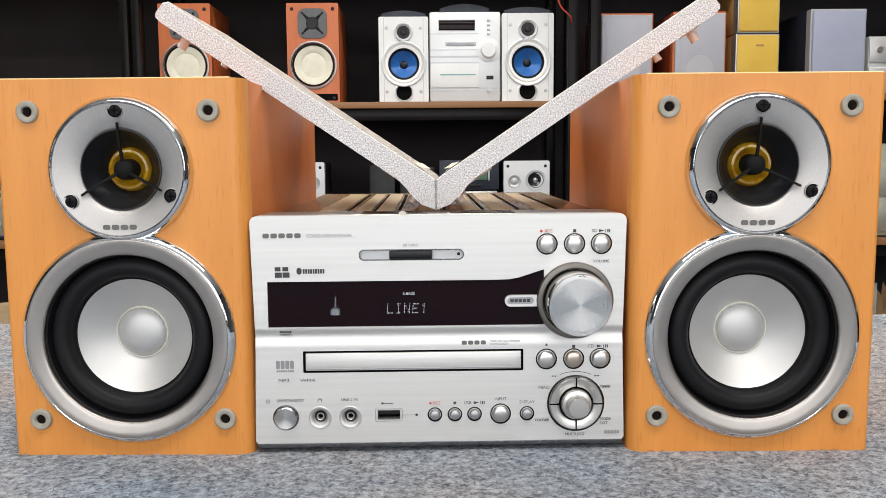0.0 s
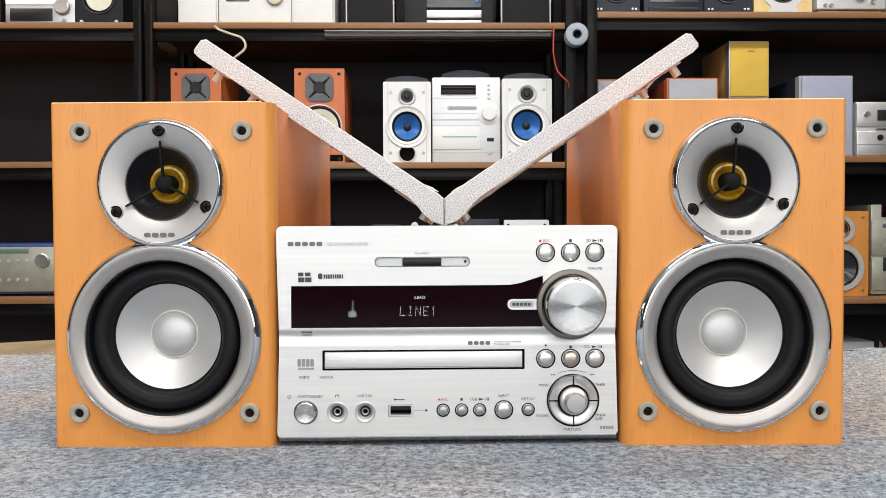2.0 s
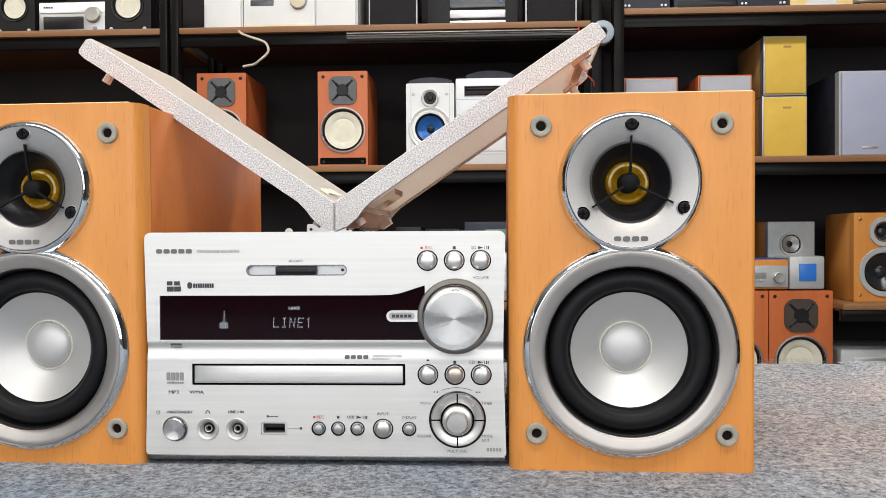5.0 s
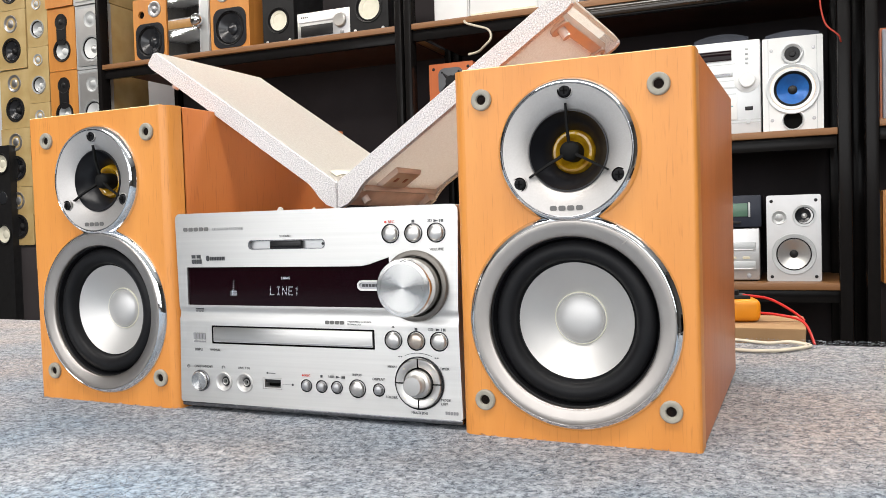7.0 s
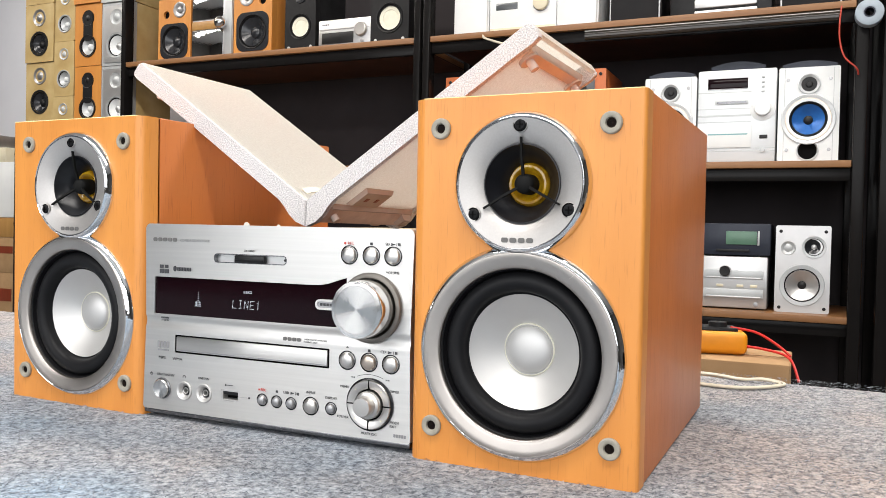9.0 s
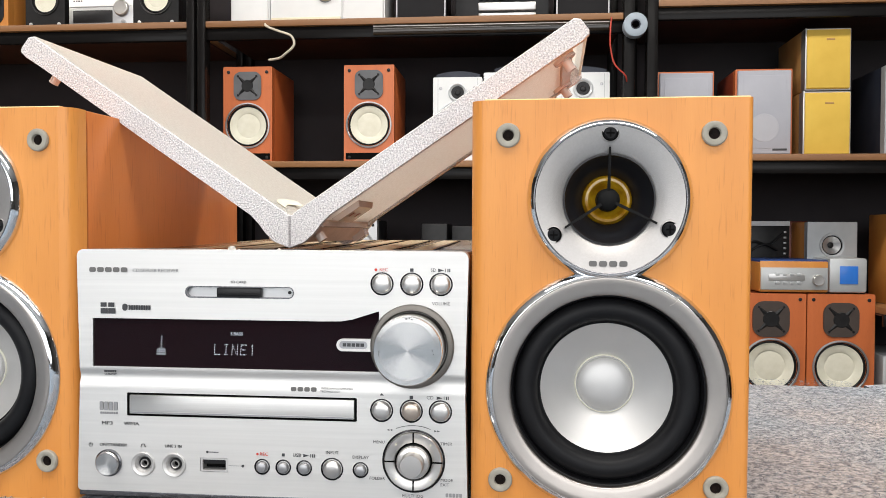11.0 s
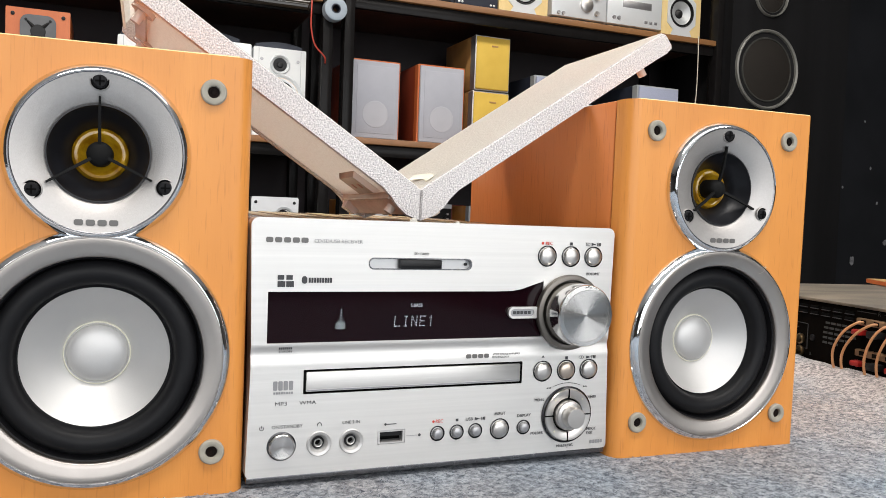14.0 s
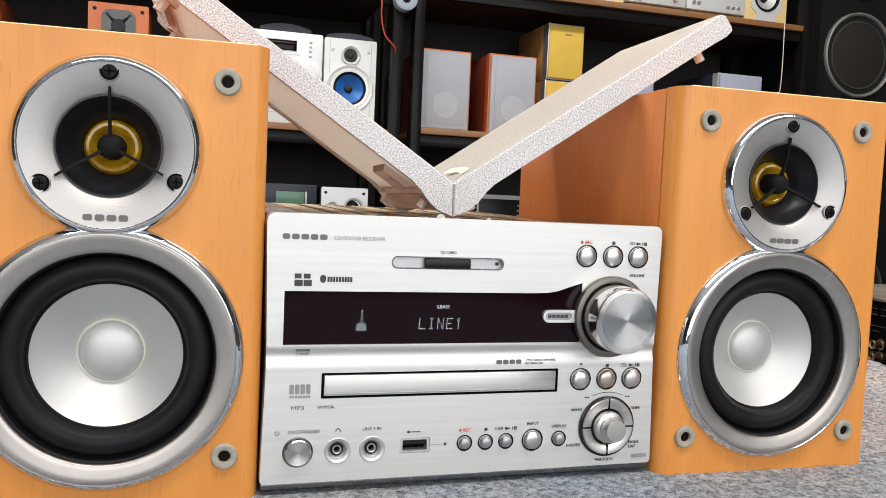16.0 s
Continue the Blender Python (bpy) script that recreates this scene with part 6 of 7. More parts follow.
fascia(ob, "display", -w * 0.6, w * 0.55, h * 0.80, h * 0.88, GREEN_LCD, 0.004)

ob = cabinet("mini_speaker", 0.246, 0.397, -0.0745, 0.186, BLACK, SILVER, "black mini speaker with silver front and two drivers", "speaker", "mini speakers with silver fronts", 0.2, FRONT, [(0, 0.082, 0.045), (0.026, 0.198, 0.022)], 0.006)
driver(ob, "woofer", 0, 0.082, 0.062, LIGHT_GREY, SILVER, BLACK, 0.20, cap_share=0.20)
driver(ob, "midrange", 0.030, 0.197, 0.033, LIGHT_GREY, SMOKE_CONE, SILVER, 0.22, cap_share=0.25)
part("tweeter", lathe([(0.021, 0), (0.020, -0.004), (0.012, 0.0), (0.006, -0.003), (0, -0.004)], -0.040, 0, 0.193, 28), LIGHT_GREY, ob)
small_screws(ob, 0.0755, 0.257, 0.014, BLACK, 0.005)
ob = cabinet("mini_speaker", -0.490, -0.339, -0.0745, 0.186, BLACK, SILVER, "black mini speaker with silver front and two drivers", "speaker", "mini speakers with silver fronts", 0.2, FRONT, [(0, 0.082, 0.045), (-0.026, 0.198, 0.022)], 0.006)
driver(ob, "woofer", 0, 0.082, 0.062, LIGHT_GREY, SILVER, BLACK, 0.20, cap_share=0.20)
driver(ob, "midrange", -0.030, 0.197, 0.033, LIGHT_GREY, SMOKE_CONE, SILVER, 0.22, cap_share=0.25)
part("tweeter", lathe([(0.021, 0), (0.020, -0.004), (0.012, 0.0), (0.006, -0.003), (0, -0.004)], 0.040, 0, 0.193, 28), LIGHT_GREY, ob)
small_screws(ob, 0.0755, 0.257, 0.014, BLACK, 0.005)
ob, w, h = deck("silver_disc_changer", 0.030, 0.226, -0.0745, 0.088, SILVER, "silver disc changer under a black tuner", "stereo")
for zz in (0.58, 0.22):
    tray = fascia(ob, "disc_drawer", -w * 0.9, w * 0.88, h * zz, h * (zz + 0.16), LIGHT_GREY, 0.006)
    part("drawer_lip", box(-w * 0.8, w * 0.8, -0.010, -0.005, h * zz, h * zz + 0.005, 0.001), SILVER, tray)
for kx in (-0.5, 0.1, 0.5):
    fascia(ob, "key", w * kx, w * kx + 0.020, h * 0.42, h * 0.47, CREAM_PLASTIC, 0.004)
dial(ob, -w * 0.25, h * 0.72, 0.016, BLACK, 0.02)
part("knob_small", lathe([(0.007, 0), (0.007, -0.006), (0, -0.007)], w * 0.68, 0, h * 0.10, 16), GREY_METAL, ob)
ob, w, h = deck("black_tuner", 0.034, 0.232, 0.088, 0.190, NAVY, "black tuner with green display on a disc changer", "stereo")
fascia(ob, "display", -w * 0.30, w * 0.60, h * 0.36, h * 0.76, GREEN_LCD, 0.003)
fascia(ob, "display_frame", w * 0.62, w * 0.68, h * 0.34, h * 0.78, LIGHT_GREY, 0.003)
fascia(ob, "key_row", -w * 0.6, w * 0.4, h * 0.14, h * 0.22, BLACK, 0.004)
for x0, x1, z1 in ((-0.195, -0.110, 0.175), (-0.095, 0.020, 0.168)):
    thing_box("dark_box", x0, x1, FRONT + 0.02, FRONT + 0.2, -0.0745, z1, BLACK, "plain black speaker box on the lower shelf", "speaker", 0.004)

# Stack in the bay beside: player, screen and a speaker on top of the low cherry pair.
ob, w, h = deck("blue_disc_player", 0.876, 1.084, -0.040, 0.062, ORANGE_WOOD, "silver-fronted disc player with blue lid and ribbed orange sides", "stereo", bevel=0.006)
fascia(ob, "fascia", -w * 0.97, w * 0.97, h * 0.12, h * 0.80, LIGHT_GREY, 0.004)
fascia(ob, "disc_drawer", -w * 0.75, w * 0.3, h * 0.40, h * 0.60, SILVER, 0.006)
dial(ob, w * 0.68, h * 0.42, 0.018)
part("lid", box(-w * 0.99, w * 0.99, 0.004, 0.255, h - 0.010, h + 0.003, 0.002), BLUE_PLASTIC, ob, "dark blue lid")
for k in range(4):
    part("side_rib", box(-w - 0.004, -w + 0.001, 0.10 + 0.035 * k, 0.118 + 0.035 * k, h * 0.25, h * 0.8, 0.001), LIGHT_GREY, ob, "pale rib")
    for row in (0.3, 0.55):
        part("key", box(-w * 0.55 + k * 0.022, -w * 0.55 + k * 0.022 + 0.012, -0.008, -0.003, h * row, h * row + 0.008, 0.001), LIGHT_GREY, ob)
ob, w, h = deck("small_screen_unit", 1.086, 1.200, -0.040, 0.072, LIGHT_GREY, "small grey unit with blue lit screen", "stereo", bevel=0.008)
fascia(ob, "screen", -w * 0.45, w * 0.5, h * 0.28, h * 0.78, BLUE_LCD, 0.003)
ob = cabinet("orange_speaker", 1.066, 1.222, -0.040, 0.186, ORANGE_WOOD, LIGHT_GREY, "orange wooden speaker with white front plate", "speaker", "", 0.2, FRONT + 0.14, [(0, 0.15, 0.03)])
driver(ob, "tweeter", 0, 0.150, 0.040, LIGHT_GREY, SILVER, BLACK, 0.2, cap_share=0.25)
ob, w, h = deck("black_dvd_player", 0.866, 1.049, -0.040, 0.190, BLACK, "black player with silver frame behind a disc player", "stereo", FRONT + 0.265, 0.1)
fascia(ob, "top_edge", -w, w, h * 0.93, h, WHITE_PAINT, 0.003)
fascia(ob, "side_edge", -w, -w * 0.90, h * 0.01, h * 0.925, LIGHT_GREY, 0.003)
for pts in (((-0.07, -0.004, 0.14), (-0.03, -0.02, 0.16), (0.02, -0.01, 0.15), (0.07, -0.004, 0.19)), ((-0.05, -0.004, 0.12), (0.0, -0.02, 0.15), (0.05, -0.006, 0.13))):
    part("lead", tube(pts, 0.004), BLACK, ob)
for k in range(5):
    fascia(ob, "key", w * 0.78, w * 0.88, h * (0.5 + 0.08 * k), h * (0.53 + 0.08 * k), GREY_METAL, 0.003)
thing_box("black_crate", 0.80, 1.24, FRONT + 0.262, FRONT + 0.42, -0.75, -0.0405, BACK_BLACK, "plain black crate behind the cherry speakers", "crate", 0.003)
thing_box("brown_box", 1.052, 1.12, FRONT + 0.30, FRONT + 0.40, -0.040, 0.190, CHERRY_DARK, "dark red-brown wooden box on a stack", "box", 0.003)

# Orange speakers and the champagne stack.
for x0, x1 in ((1.290, 1.481), (1.742, 1.930)):
    w, h = (x1 - x0) / 2, 0.286
    ob = cabinet("orange_speaker", x0, x1, -0.0755, 0.211, ORANGE_WOOD, ORANGE_WOOD, "orange wooden speaker with white-ringed drivers", "speaker", "orange speakers with white rings", 0.22, FRONT, [(0, 0.095, w * 0.62), (0, 0.225, w * 0.30)])
    driver(ob, "woofer", 0, 0.095, w * 0.84, LIGHT_GREY, SMOKE_CONE, SMOKE_CONE, 0.22, cap_share=0.25, label="white flange round a dark cone")
    driver(ob, "tweeter", 0, 0.225, w * 0.50, LIGHT_GREY, SMOKE_CONE, SMOKE_CONE, 0.32, cap_share=0.3, label="white flange")
    small_screws(ob, w, h, 0.020, GOLD, 0.005)
ob, w, h = deck("champagne_stack", 1.490, 1.736, -0.0755, 0.233, CHAMPAGNE, "champagne-coloured stereo stack with buttons and dial", "stereo", bevel=0.003)
fascia(ob, "top_window", -w * 0.72, w * 0.70, h * 0.86, h * 1.0, DISPLAY, 0.003)
fascia(ob, "tuner_face", -w * 0.99, w * 0.99, h * 0.44, h * 0.82, CHAMPAGNE, 0.005, 0.002)
fascia(ob, "tape_face", -w * 0.99, w * 0.99, h * 0.06, h * 0.42, CHAMPAGNE, 0.004, 0.002)
fascia(ob, "tape_window", -w * 0.68, w * 0.62, h * 0.27, h * 0.42, BLACK, 0.006)
fascia(ob, "display", -w * 0.7, w * 0.72, h * 0.745, h * 0.785, GREY_SCREEN, 0.007)
for row in (0.62, 0.53):
    for k in range(4):
        part("key", lathe([(0.009, -0.004), (0.009, -0.012), (0, -0.014)], w * (-0.56 + 0.21 * k), 0, h * row, 14), CHROME, ob)
dial(ob, w * 0.42, h * 0.58, 0.030, CHROME, 0.02)
ob, w, h = deck("silver_tape_deck", 1.250, 1.503, -0.422, -0.230, LIGHT_GREY, "silver disc player with black window, low on the floor stack", "stereo")
fascia(ob, "window", -w * 0.5, w * 0.45, h * 0.48, h * 0.66, BLACK, 0.003)
fascia(ob, "disc_drawer", -w * 0.7, w * 0.4, h * 0.75, h * 0.86, SILVER, 0.004)
thing_box("floor_crate", 0.80, 1.75, FRONT, FRONT + 0.3, -0.75, -0.4225, BACK_BLACK, "plain black crate under the low speakers", "crate", 0.003)

# The tall black floor speaker.
tower = cabinet("floor_speaker", 2.029, 2.639, -0.75, 1.38, TOWER_BLACK, TOWER_BLACK, "tall black floor speaker with ringed drivers", "speaker", "", 0.4, 2.08, [], 0.006)
ring = material_once("dull_ring", (0.20, 0.20, 0.185), 0.5, 0.3)
faint_ring = material_once("faint_ring", (0.05, 0.05, 0.045), 0.5)
MESH = material("brown_black_wire_mesh", (0.030, 0.026, 0.022), 0.6, 0, (0.012, 0.010, 0.009), 700, (1, 1, 1), (0.4, 0.6), 0.6, 700, spec=0.2)
for name, rx, rz, rr in (("woofer", -0.126, 1.515, 0.157), ("midrange", -0.120, 1.802, 0.082), ("lower_midrange", -0.070, 0.855, 0.090), ("lower_woofer", -0.070, 0.650, 0.125)):
    rim = part(name, lathe([(rr, 0.0), (rr * 0.99, -0.010), (rr * 0.96, -0.013), (rr * 0.925, -0.009), (rr * 0.915, -0.001)], rx, 0, rz, 56), faint_ring if "lower" in name else ring, tower, "dull silver ring")
    part("gasket", lathe([(rr * 0.92, -0.001), (rr * 0.80, -0.001)], rx, 0, rz, 56), BLACK, rim)
    part("inner_ring", lathe([(rr * 0.80, -0.001), (rr * 0.79, -0.005), (rr * 0.765, -0.005), (rr * 0.76, -0.002)], rx, 0, rz, 56), faint_ring, rim)
    part("mesh", lathe([(rr * 0.765, -0.002), (rr * 0.5, -0.008), (rr * 0.2, -0.012), (0, -0.0125)], rx, 0, rz, 48), MESH, rim, "domed wire mesh")

# Speakers stacked against the wall at the far end.
rng = random.Random(11)
cols = ((-2.985, -2.805, OCHRE_WOOD, YELLOWED), (-2.800, -2.678, OCHRE_WOOD, YELLOWED), (-2.674, -2.515, ORANGE_WOOD, ORANGE_WOOD), (-2.510, -2.340, YELLOWED, LIGHT_GREY))
for c, (x0, x1, side, face) in enumerate(cols):
    z, k = (0.085, -0.026, 0.020, 0.012)[c], 0
    thing_box("stack_crate", x0, x1, 2.20, 2.43, -0.75, z - 0.0005, BACK_BLACK, "black crate under a stack of speakers", "crate", 0.003)
    while z < 1.35:
        h = (0.262, 0.245, 0.272, 0.272)[c]
        w = (x1 - x0) / 2
        rw = w * (0.62, 0.66, 0.62, 0.66)[c]
        ob = cabinet("stacked_speaker", x0, x1, z, z + h, side, face, ("cream bookshelf speaker in a stack of old speakers", "ochre speaker with grey drivers in a stack", "ochre wooden speaker with black ringed woofer in a stack", "pale speaker with silver front in a stack")[c], "speaker", "stacked speakers", 0.24, 2.185 + 0.015 * rng.random(), [(0, h * 0.32, rw * 0.8)], 0.003)
        driver(ob, "woofer", 0, h * 0.32, rw, (BLACK, LIGHT_GREY, BLACK, LIGHT_GREY)[c], (SMOKE_CONE, LIGHT_GREY, LIGHT_GREY, WHITE_PAINT)[c], (BLACK, WHITE_PAINT, WHITE_PAINT, SILVER)[c], 0.16, cap_share=0.3, cap_out=0.8)
        part("tweeter", lathe([(w * 0.44, 0), (w * 0.42, -0.004), (w * 0.24, 0.002), (w * 0.16, -0.003), (0, -0.007)], 0, 0, h * 0.77, 28), (GREY_METAL, LIGHT_GREY, BLACK, LIGHT_GREY)[c], ob)
        if c == 2:
            part("black_plate", plate(rounded(-w * 0.34, w * 0.34, h * 0.40, h * 0.90, w * 0.28, 5), [], -0.003, 0.001), BLACK, ob, "black waisted plate")
        if c == 3:
            part("silver_plate", plate(rounded(-w * 0.86, w * 0.86, h * 0.05, h * 0.95, w * 0.10, 3), [circle(0, h * 0.32, rw * 0.9), circle(0, h * 0.77, w * 0.40)], -0.004, 0.001), SILVER, ob, "silver front plate")
        z += h + 0.002
        k += 1
ob = cabinet("black_tower_speaker", -3.006, -2.900, -0.35, 0.535, BLACK, BLACK, "narrow black speaker with ivory cones", "speaker", "", 0.22, 2.16, [(0.0, 0.804, 0.044), (0.0, 0.486, 0.044)])
for zz in (0.804, 0.486):
    driver(ob, "woofer", 0.0, zz, 0.047, BLACK, WHITE_CONE, WHITE_CONE, 0.1, depth=0.15, cap_share=0.4, cap_out=0.2, y=-0.002)
part("dome", lathe([(0.03, 0), (0.028, -0.004), (0, -0.008)], 0, 0, 0.65, 24), SMOKE_CONE, ob)
part("base", box(-0.060, 0.060, 0.01, 0.22, -0.4, 0.0, 0.003), BLACK, ob)
for x0, x1, z0, z1, mat, label in ((-3.62, -3.09, -0.40, -0.10, CARDBOARD, "worn brown cardboard box with orange print"), (-3.62, -3.085, -0.10, 0.07, CARDBOARD, "worn brown cardboard box in a pile"), (-3.60, -3.08, 0.07, 0.165, OCHRE_WOOD, "flat yellow-ochre carton in a pile"), (-3.62, -3.085, 0.165, 0.43, WHITE_PAINT, "large plain off-white carton"), (-3.55, -3.17, 0.43, 0.50, CREAM_PLASTIC, "pinkish flat carton on a pile"), (-3.5, -3.22, 0.50, 0.56, GREY_METAL, "grey machine case on cartons"), (-3.62, -3.09, -0.75, -0.40, BACK_BLACK, "black crate on the floor")):
    ob = thing_box("carton", x0, x1, 2.24, 2.6, z0, z1, mat, label, "box", 0.004)
    if mat is CARDBOARD:
        half, mid = (x1 - x0) / 2, (z1 - z0) / 2
        for a, b, lo, hi, ink in ((0.12, 0.50, 0.35, 0.80, ORANGE_PLASTIC), (-0.75, -0.35, 0.30, 0.62, ORANGE_PLASTIC), (0.55, 0.90, 0.55, 0.75, CHERRY_DARK), (-0.25, 0.05, 0.2, 0.7, CHERRY_DARK)):
            patch = part("print_patch", box(half * a, half * b, -0.0012, 0.0004, 2 * mid * lo, 2 * mid * hi), ink, ob, "faded print")
            patch.location = (0, 0, 0)

# Small things hanging on the shelving.
roll = thing("tape_roll", (0.471, 2.075, 0.777), "roll of pale blue-grey tape hung on the post", "tape roll")
part("roll", lathe([(0.014, 0), (0.014, -0.036), (0.016, -0.038), (0.033, -0.038), (0.036, -0.036), (0.036, 0), (0.014, 0)], 0, 0.042, 0, 36), material_once("pale_tape", (0.34, 0.40, 0.46), 0.5), roll)
part("core", lathe([(0.0145, 0.042), (0.0145, 0.004), (0.0115, 0.004), (0.0115, 0.042)], 0, 0, 0, 30), NAVY, roll)
cord = thing("red_cord", (0.398, 2.10, 0.612), "thin red cord hanging from the shelf", "cord")
part("cord", tube([(0.004, 0.01, 0.195), (0.0, 0.0, 0.15), (0.001, 0, 0.10), (0.014, 0, 0.05), (0.045, 0, 0.017), (0.052, 0.015, 0.0)], 0.0025), material_once("red_cord_sheath", (0.45, 0.04, 0.02), 0.5), cord)
lead = thing("white_lead", (-0.65, 2.11, 0.697), "white cable drooping from a disc player", "cable")
part("cable", tube([(-0.055, 0.05, 0.130), (-0.026, -0.012, 0.100), (0.010, -0.01, 0.086), (0.048, -0.01, 0.072), (0.061, -0.01, 0.052), (0.057, -0.01, 0.034), (0.032, -0.005, 0.015), (0.009, 0.01, 0.005), (-0.03, 0.02, 0.001)], 0.004), IVORY_CORD, lead)
lead = thing("white_lead", (1.890, 2.105, 0.54), "thin white cable looped on the shelf post", "cable")
part("cable", tube([(0.018, 0.02, 0.330), (0.004, 0, 0.225), (0.004, 0, 0.126), (0.0, 0, 0.072), (-0.010, 0, 0.064), (-0.021, 0, 0.056), (-0.022, 0, 0.012), (-0.012, 0, 0.0), (-0.004, 0, 0.030), (-0.008, 0, 0.056), (0.002, 0, 0.050), (0.007, 0, 0.021)], 0.0018), IVORY_CORD, lead)

# ---- things beside and behind the bench ----
amp = thing("amplifier", (0.5345, 0.45, -0.080), "dusty black amplifier showing its rear sockets beside the bench", "amplifier", "", "", -8.55)
# Local x runs away from the bench, local y back along the rear panel.
part("case", box(0.0, 0.36, -0.50, -0.055, 0.008, 0.1495, 0.002), AMP_STEEL, amp, "black steel case")
part("top_cover", box(-0.003, 0.362, -0.502, -0.053, 0.150, 0.1530, 0.001), AMP_TOP, amp, "dusty brown top, lightened for its grazing sheen")
for fy in (-0.46, -0.10):
    for fx in (0.04, 0.32):
        part("foot", lathe([(0, 0), (0.018, 0), (0.018, 0.009), (0, 0.009)], fx, fy, 0, 20, "z"), BLACK, amp)


def cinch(y, z, core):
    ring = part("socket", lathe([(0.0056, 0.0), (0.0056, -0.0020), (0.0040, -0.0024), (0.0040, -0.0086), (0.0044, -0.0090), (0.0044, -0.0108), (0.0038, -0.0112), (0.0032, -0.0104), (0.0030, -0.003)], 0, y, z, 20, "x"), DULL_GILT, amp, "dull gilt phono socket")
    part("socket_core", lathe([(0.0031, -0.0085), (0.0011, -0.0085), (0.0011, -0.0060), (0, -0.0060)], 0, y, z, 12, "x"), core, ring)


for row, zz in enumerate((0.1055, 0.0930)):
    for k, yy in enumerate((-0.101, -0.125, -0.156, -0.1795, -0.203, -0.2265)):
        cinch(yy, zz + 0.012 * (-0.10 - yy) * 2, CHERRY_DARK if (k + row) % 3 == 0 else BLACK)
knob = part("ground_post", lathe([(0.0052, 0.0), (0.0052, -0.0130), (0.0060, -0.0135), (0.0060, -0.0220), (0.0046, -0.0226), (0.0, -0.0226)], 0, -0.140, 0.1345, 20, "x"), BLACK, amp)
part("post_ring", lathe([(0.0064, -0.0205), (0.0064, -0.0232), (0.0040, -0.0236)], 0, -0.140, 0.1345, 20, "x"), GOLD, knob, "brass ring")
for yy, zz in ((-0.0845, 0.106), (-0.1400, 0.1130), (-0.2050, 0.1150), (-0.2440, 0.1120)):
    part("panel_screw", lathe([(0.0034, 0.0), (0.0034, -0.0012), (0.0020, -0.0022), (0, -0.0024)], 0, yy, zz, 16, "x"), SCREW_BLACK, amp)
for y0, y1, z0, z1 in ((-0.098, -0.146, 0.1000, 0.1400), (-0.150, -0.236, 0.0990, 0.1250)):
    frame_bm = bmesh.new()
    for a, b, c, d in ((y0, y1, z0, z0 + 0.0006), (y0, y1, z1, z1 + 0.0006), (y0, y0 - 0.0006, z0, z1), (y1, y1 - 0.0006, z0, z1)):
        add_box(frame_bm, -0.0007, 0.0003, b, a, c, d)
    part("printed_frame", frame_bm, DIM_PRINT, amp)
# Vent slots under the top edge, their lower lips coloured lighter for caught light.
for row, zz in enumerate((0.1455, 0.1395)):
    for k in range(7):
        yy = -0.190 - 0.0165 * k
        slot = part("vent_slot", box(-0.0012, 0.0003, yy - 0.0115, yy, zz - 0.0026, zz, 0.0003), HOLE, amp)
        part("slot_lip", box(-0.0020, 0.0002, yy - 0.0115, yy, zz - 0.0034, zz - 0.0027, 0.0003), CASE_GREY, slot, "grey lip, coloured lighter for the light it catches")
# Spring terminals with copper leads.
LEVER_RED = material("dusty_red_plastic", (0.42, 0.016, 0.012), 0.45, 0, (0.30, 0.012, 0.010), 120)
TERMINAL = material("brown_terminal_board", (0.24, 0.15, 0.08), 0.55, 0, (0.13, 0.07, 0.03), 80)
for top in (0.1410, 0.1115):
    strip = part("terminal_strip", box(-0.005, 0.001, -0.422, -0.3085, top - 0.0065, top, 0.0008), TERMINAL, amp, "brown terminal strip")
    for k in range(7):
        part("wire_hole", box(-0.0056, -0.004, -0.3210 - 0.0160 * k, -0.3150 - 0.0160 * k, top - 0.0050, top - 0.0012), HOLE, strip)
    for k in range(3):
        yy = -0.3135 - 0.0425 * k
        part("red_lever", box(-0.010, 0.0, yy - 0.0058, yy + 0.0058, top - 0.0160, top - 0.0108, 0.0014), LEVER_RED, strip, "small red lever")
        part("black_lever", box(-0.011, 0.0, yy - 0.0280, yy - 0.0140, top - 0.0165, top - 0.0100, 0.0014), BLACK, strip, "small black lever")
for y0, y1, swell in ((-0.3185, -0.297, 0.004), (-0.3355, -0.308, 0.003), (-0.3510, -0.337, 0.002), (-0.3670, -0.352, 0.002), (-0.3830, -0.371, 0.002)):
    part("lead", tube([(-0.004, y0, 0.1375), (-0.011, y0 + 0.002, 0.1368), (-0.017, y0 * 0.62 + y1 * 0.38 + swell, 0.127), (-0.019, y0 * 0.20 + y1 * 0.80 + swell, 0.111), (-0.018, y1 + swell * 0.3, 0.096), (-0.014, y1 - 0.002, 0.080)], 0.00125), COPPER, amp, "copper-coloured speaker wire")


def panel_text(words, y, z, height):
    ob = lettering(amp, words, 0, 0, height, DIM_PRINT, 0.0, "lettering")
    ob.matrix_local = Matrix.Translation((-0.0004, y, z)) @ Euler((0, 0, radians(-90))).to_matrix().to_4x4()


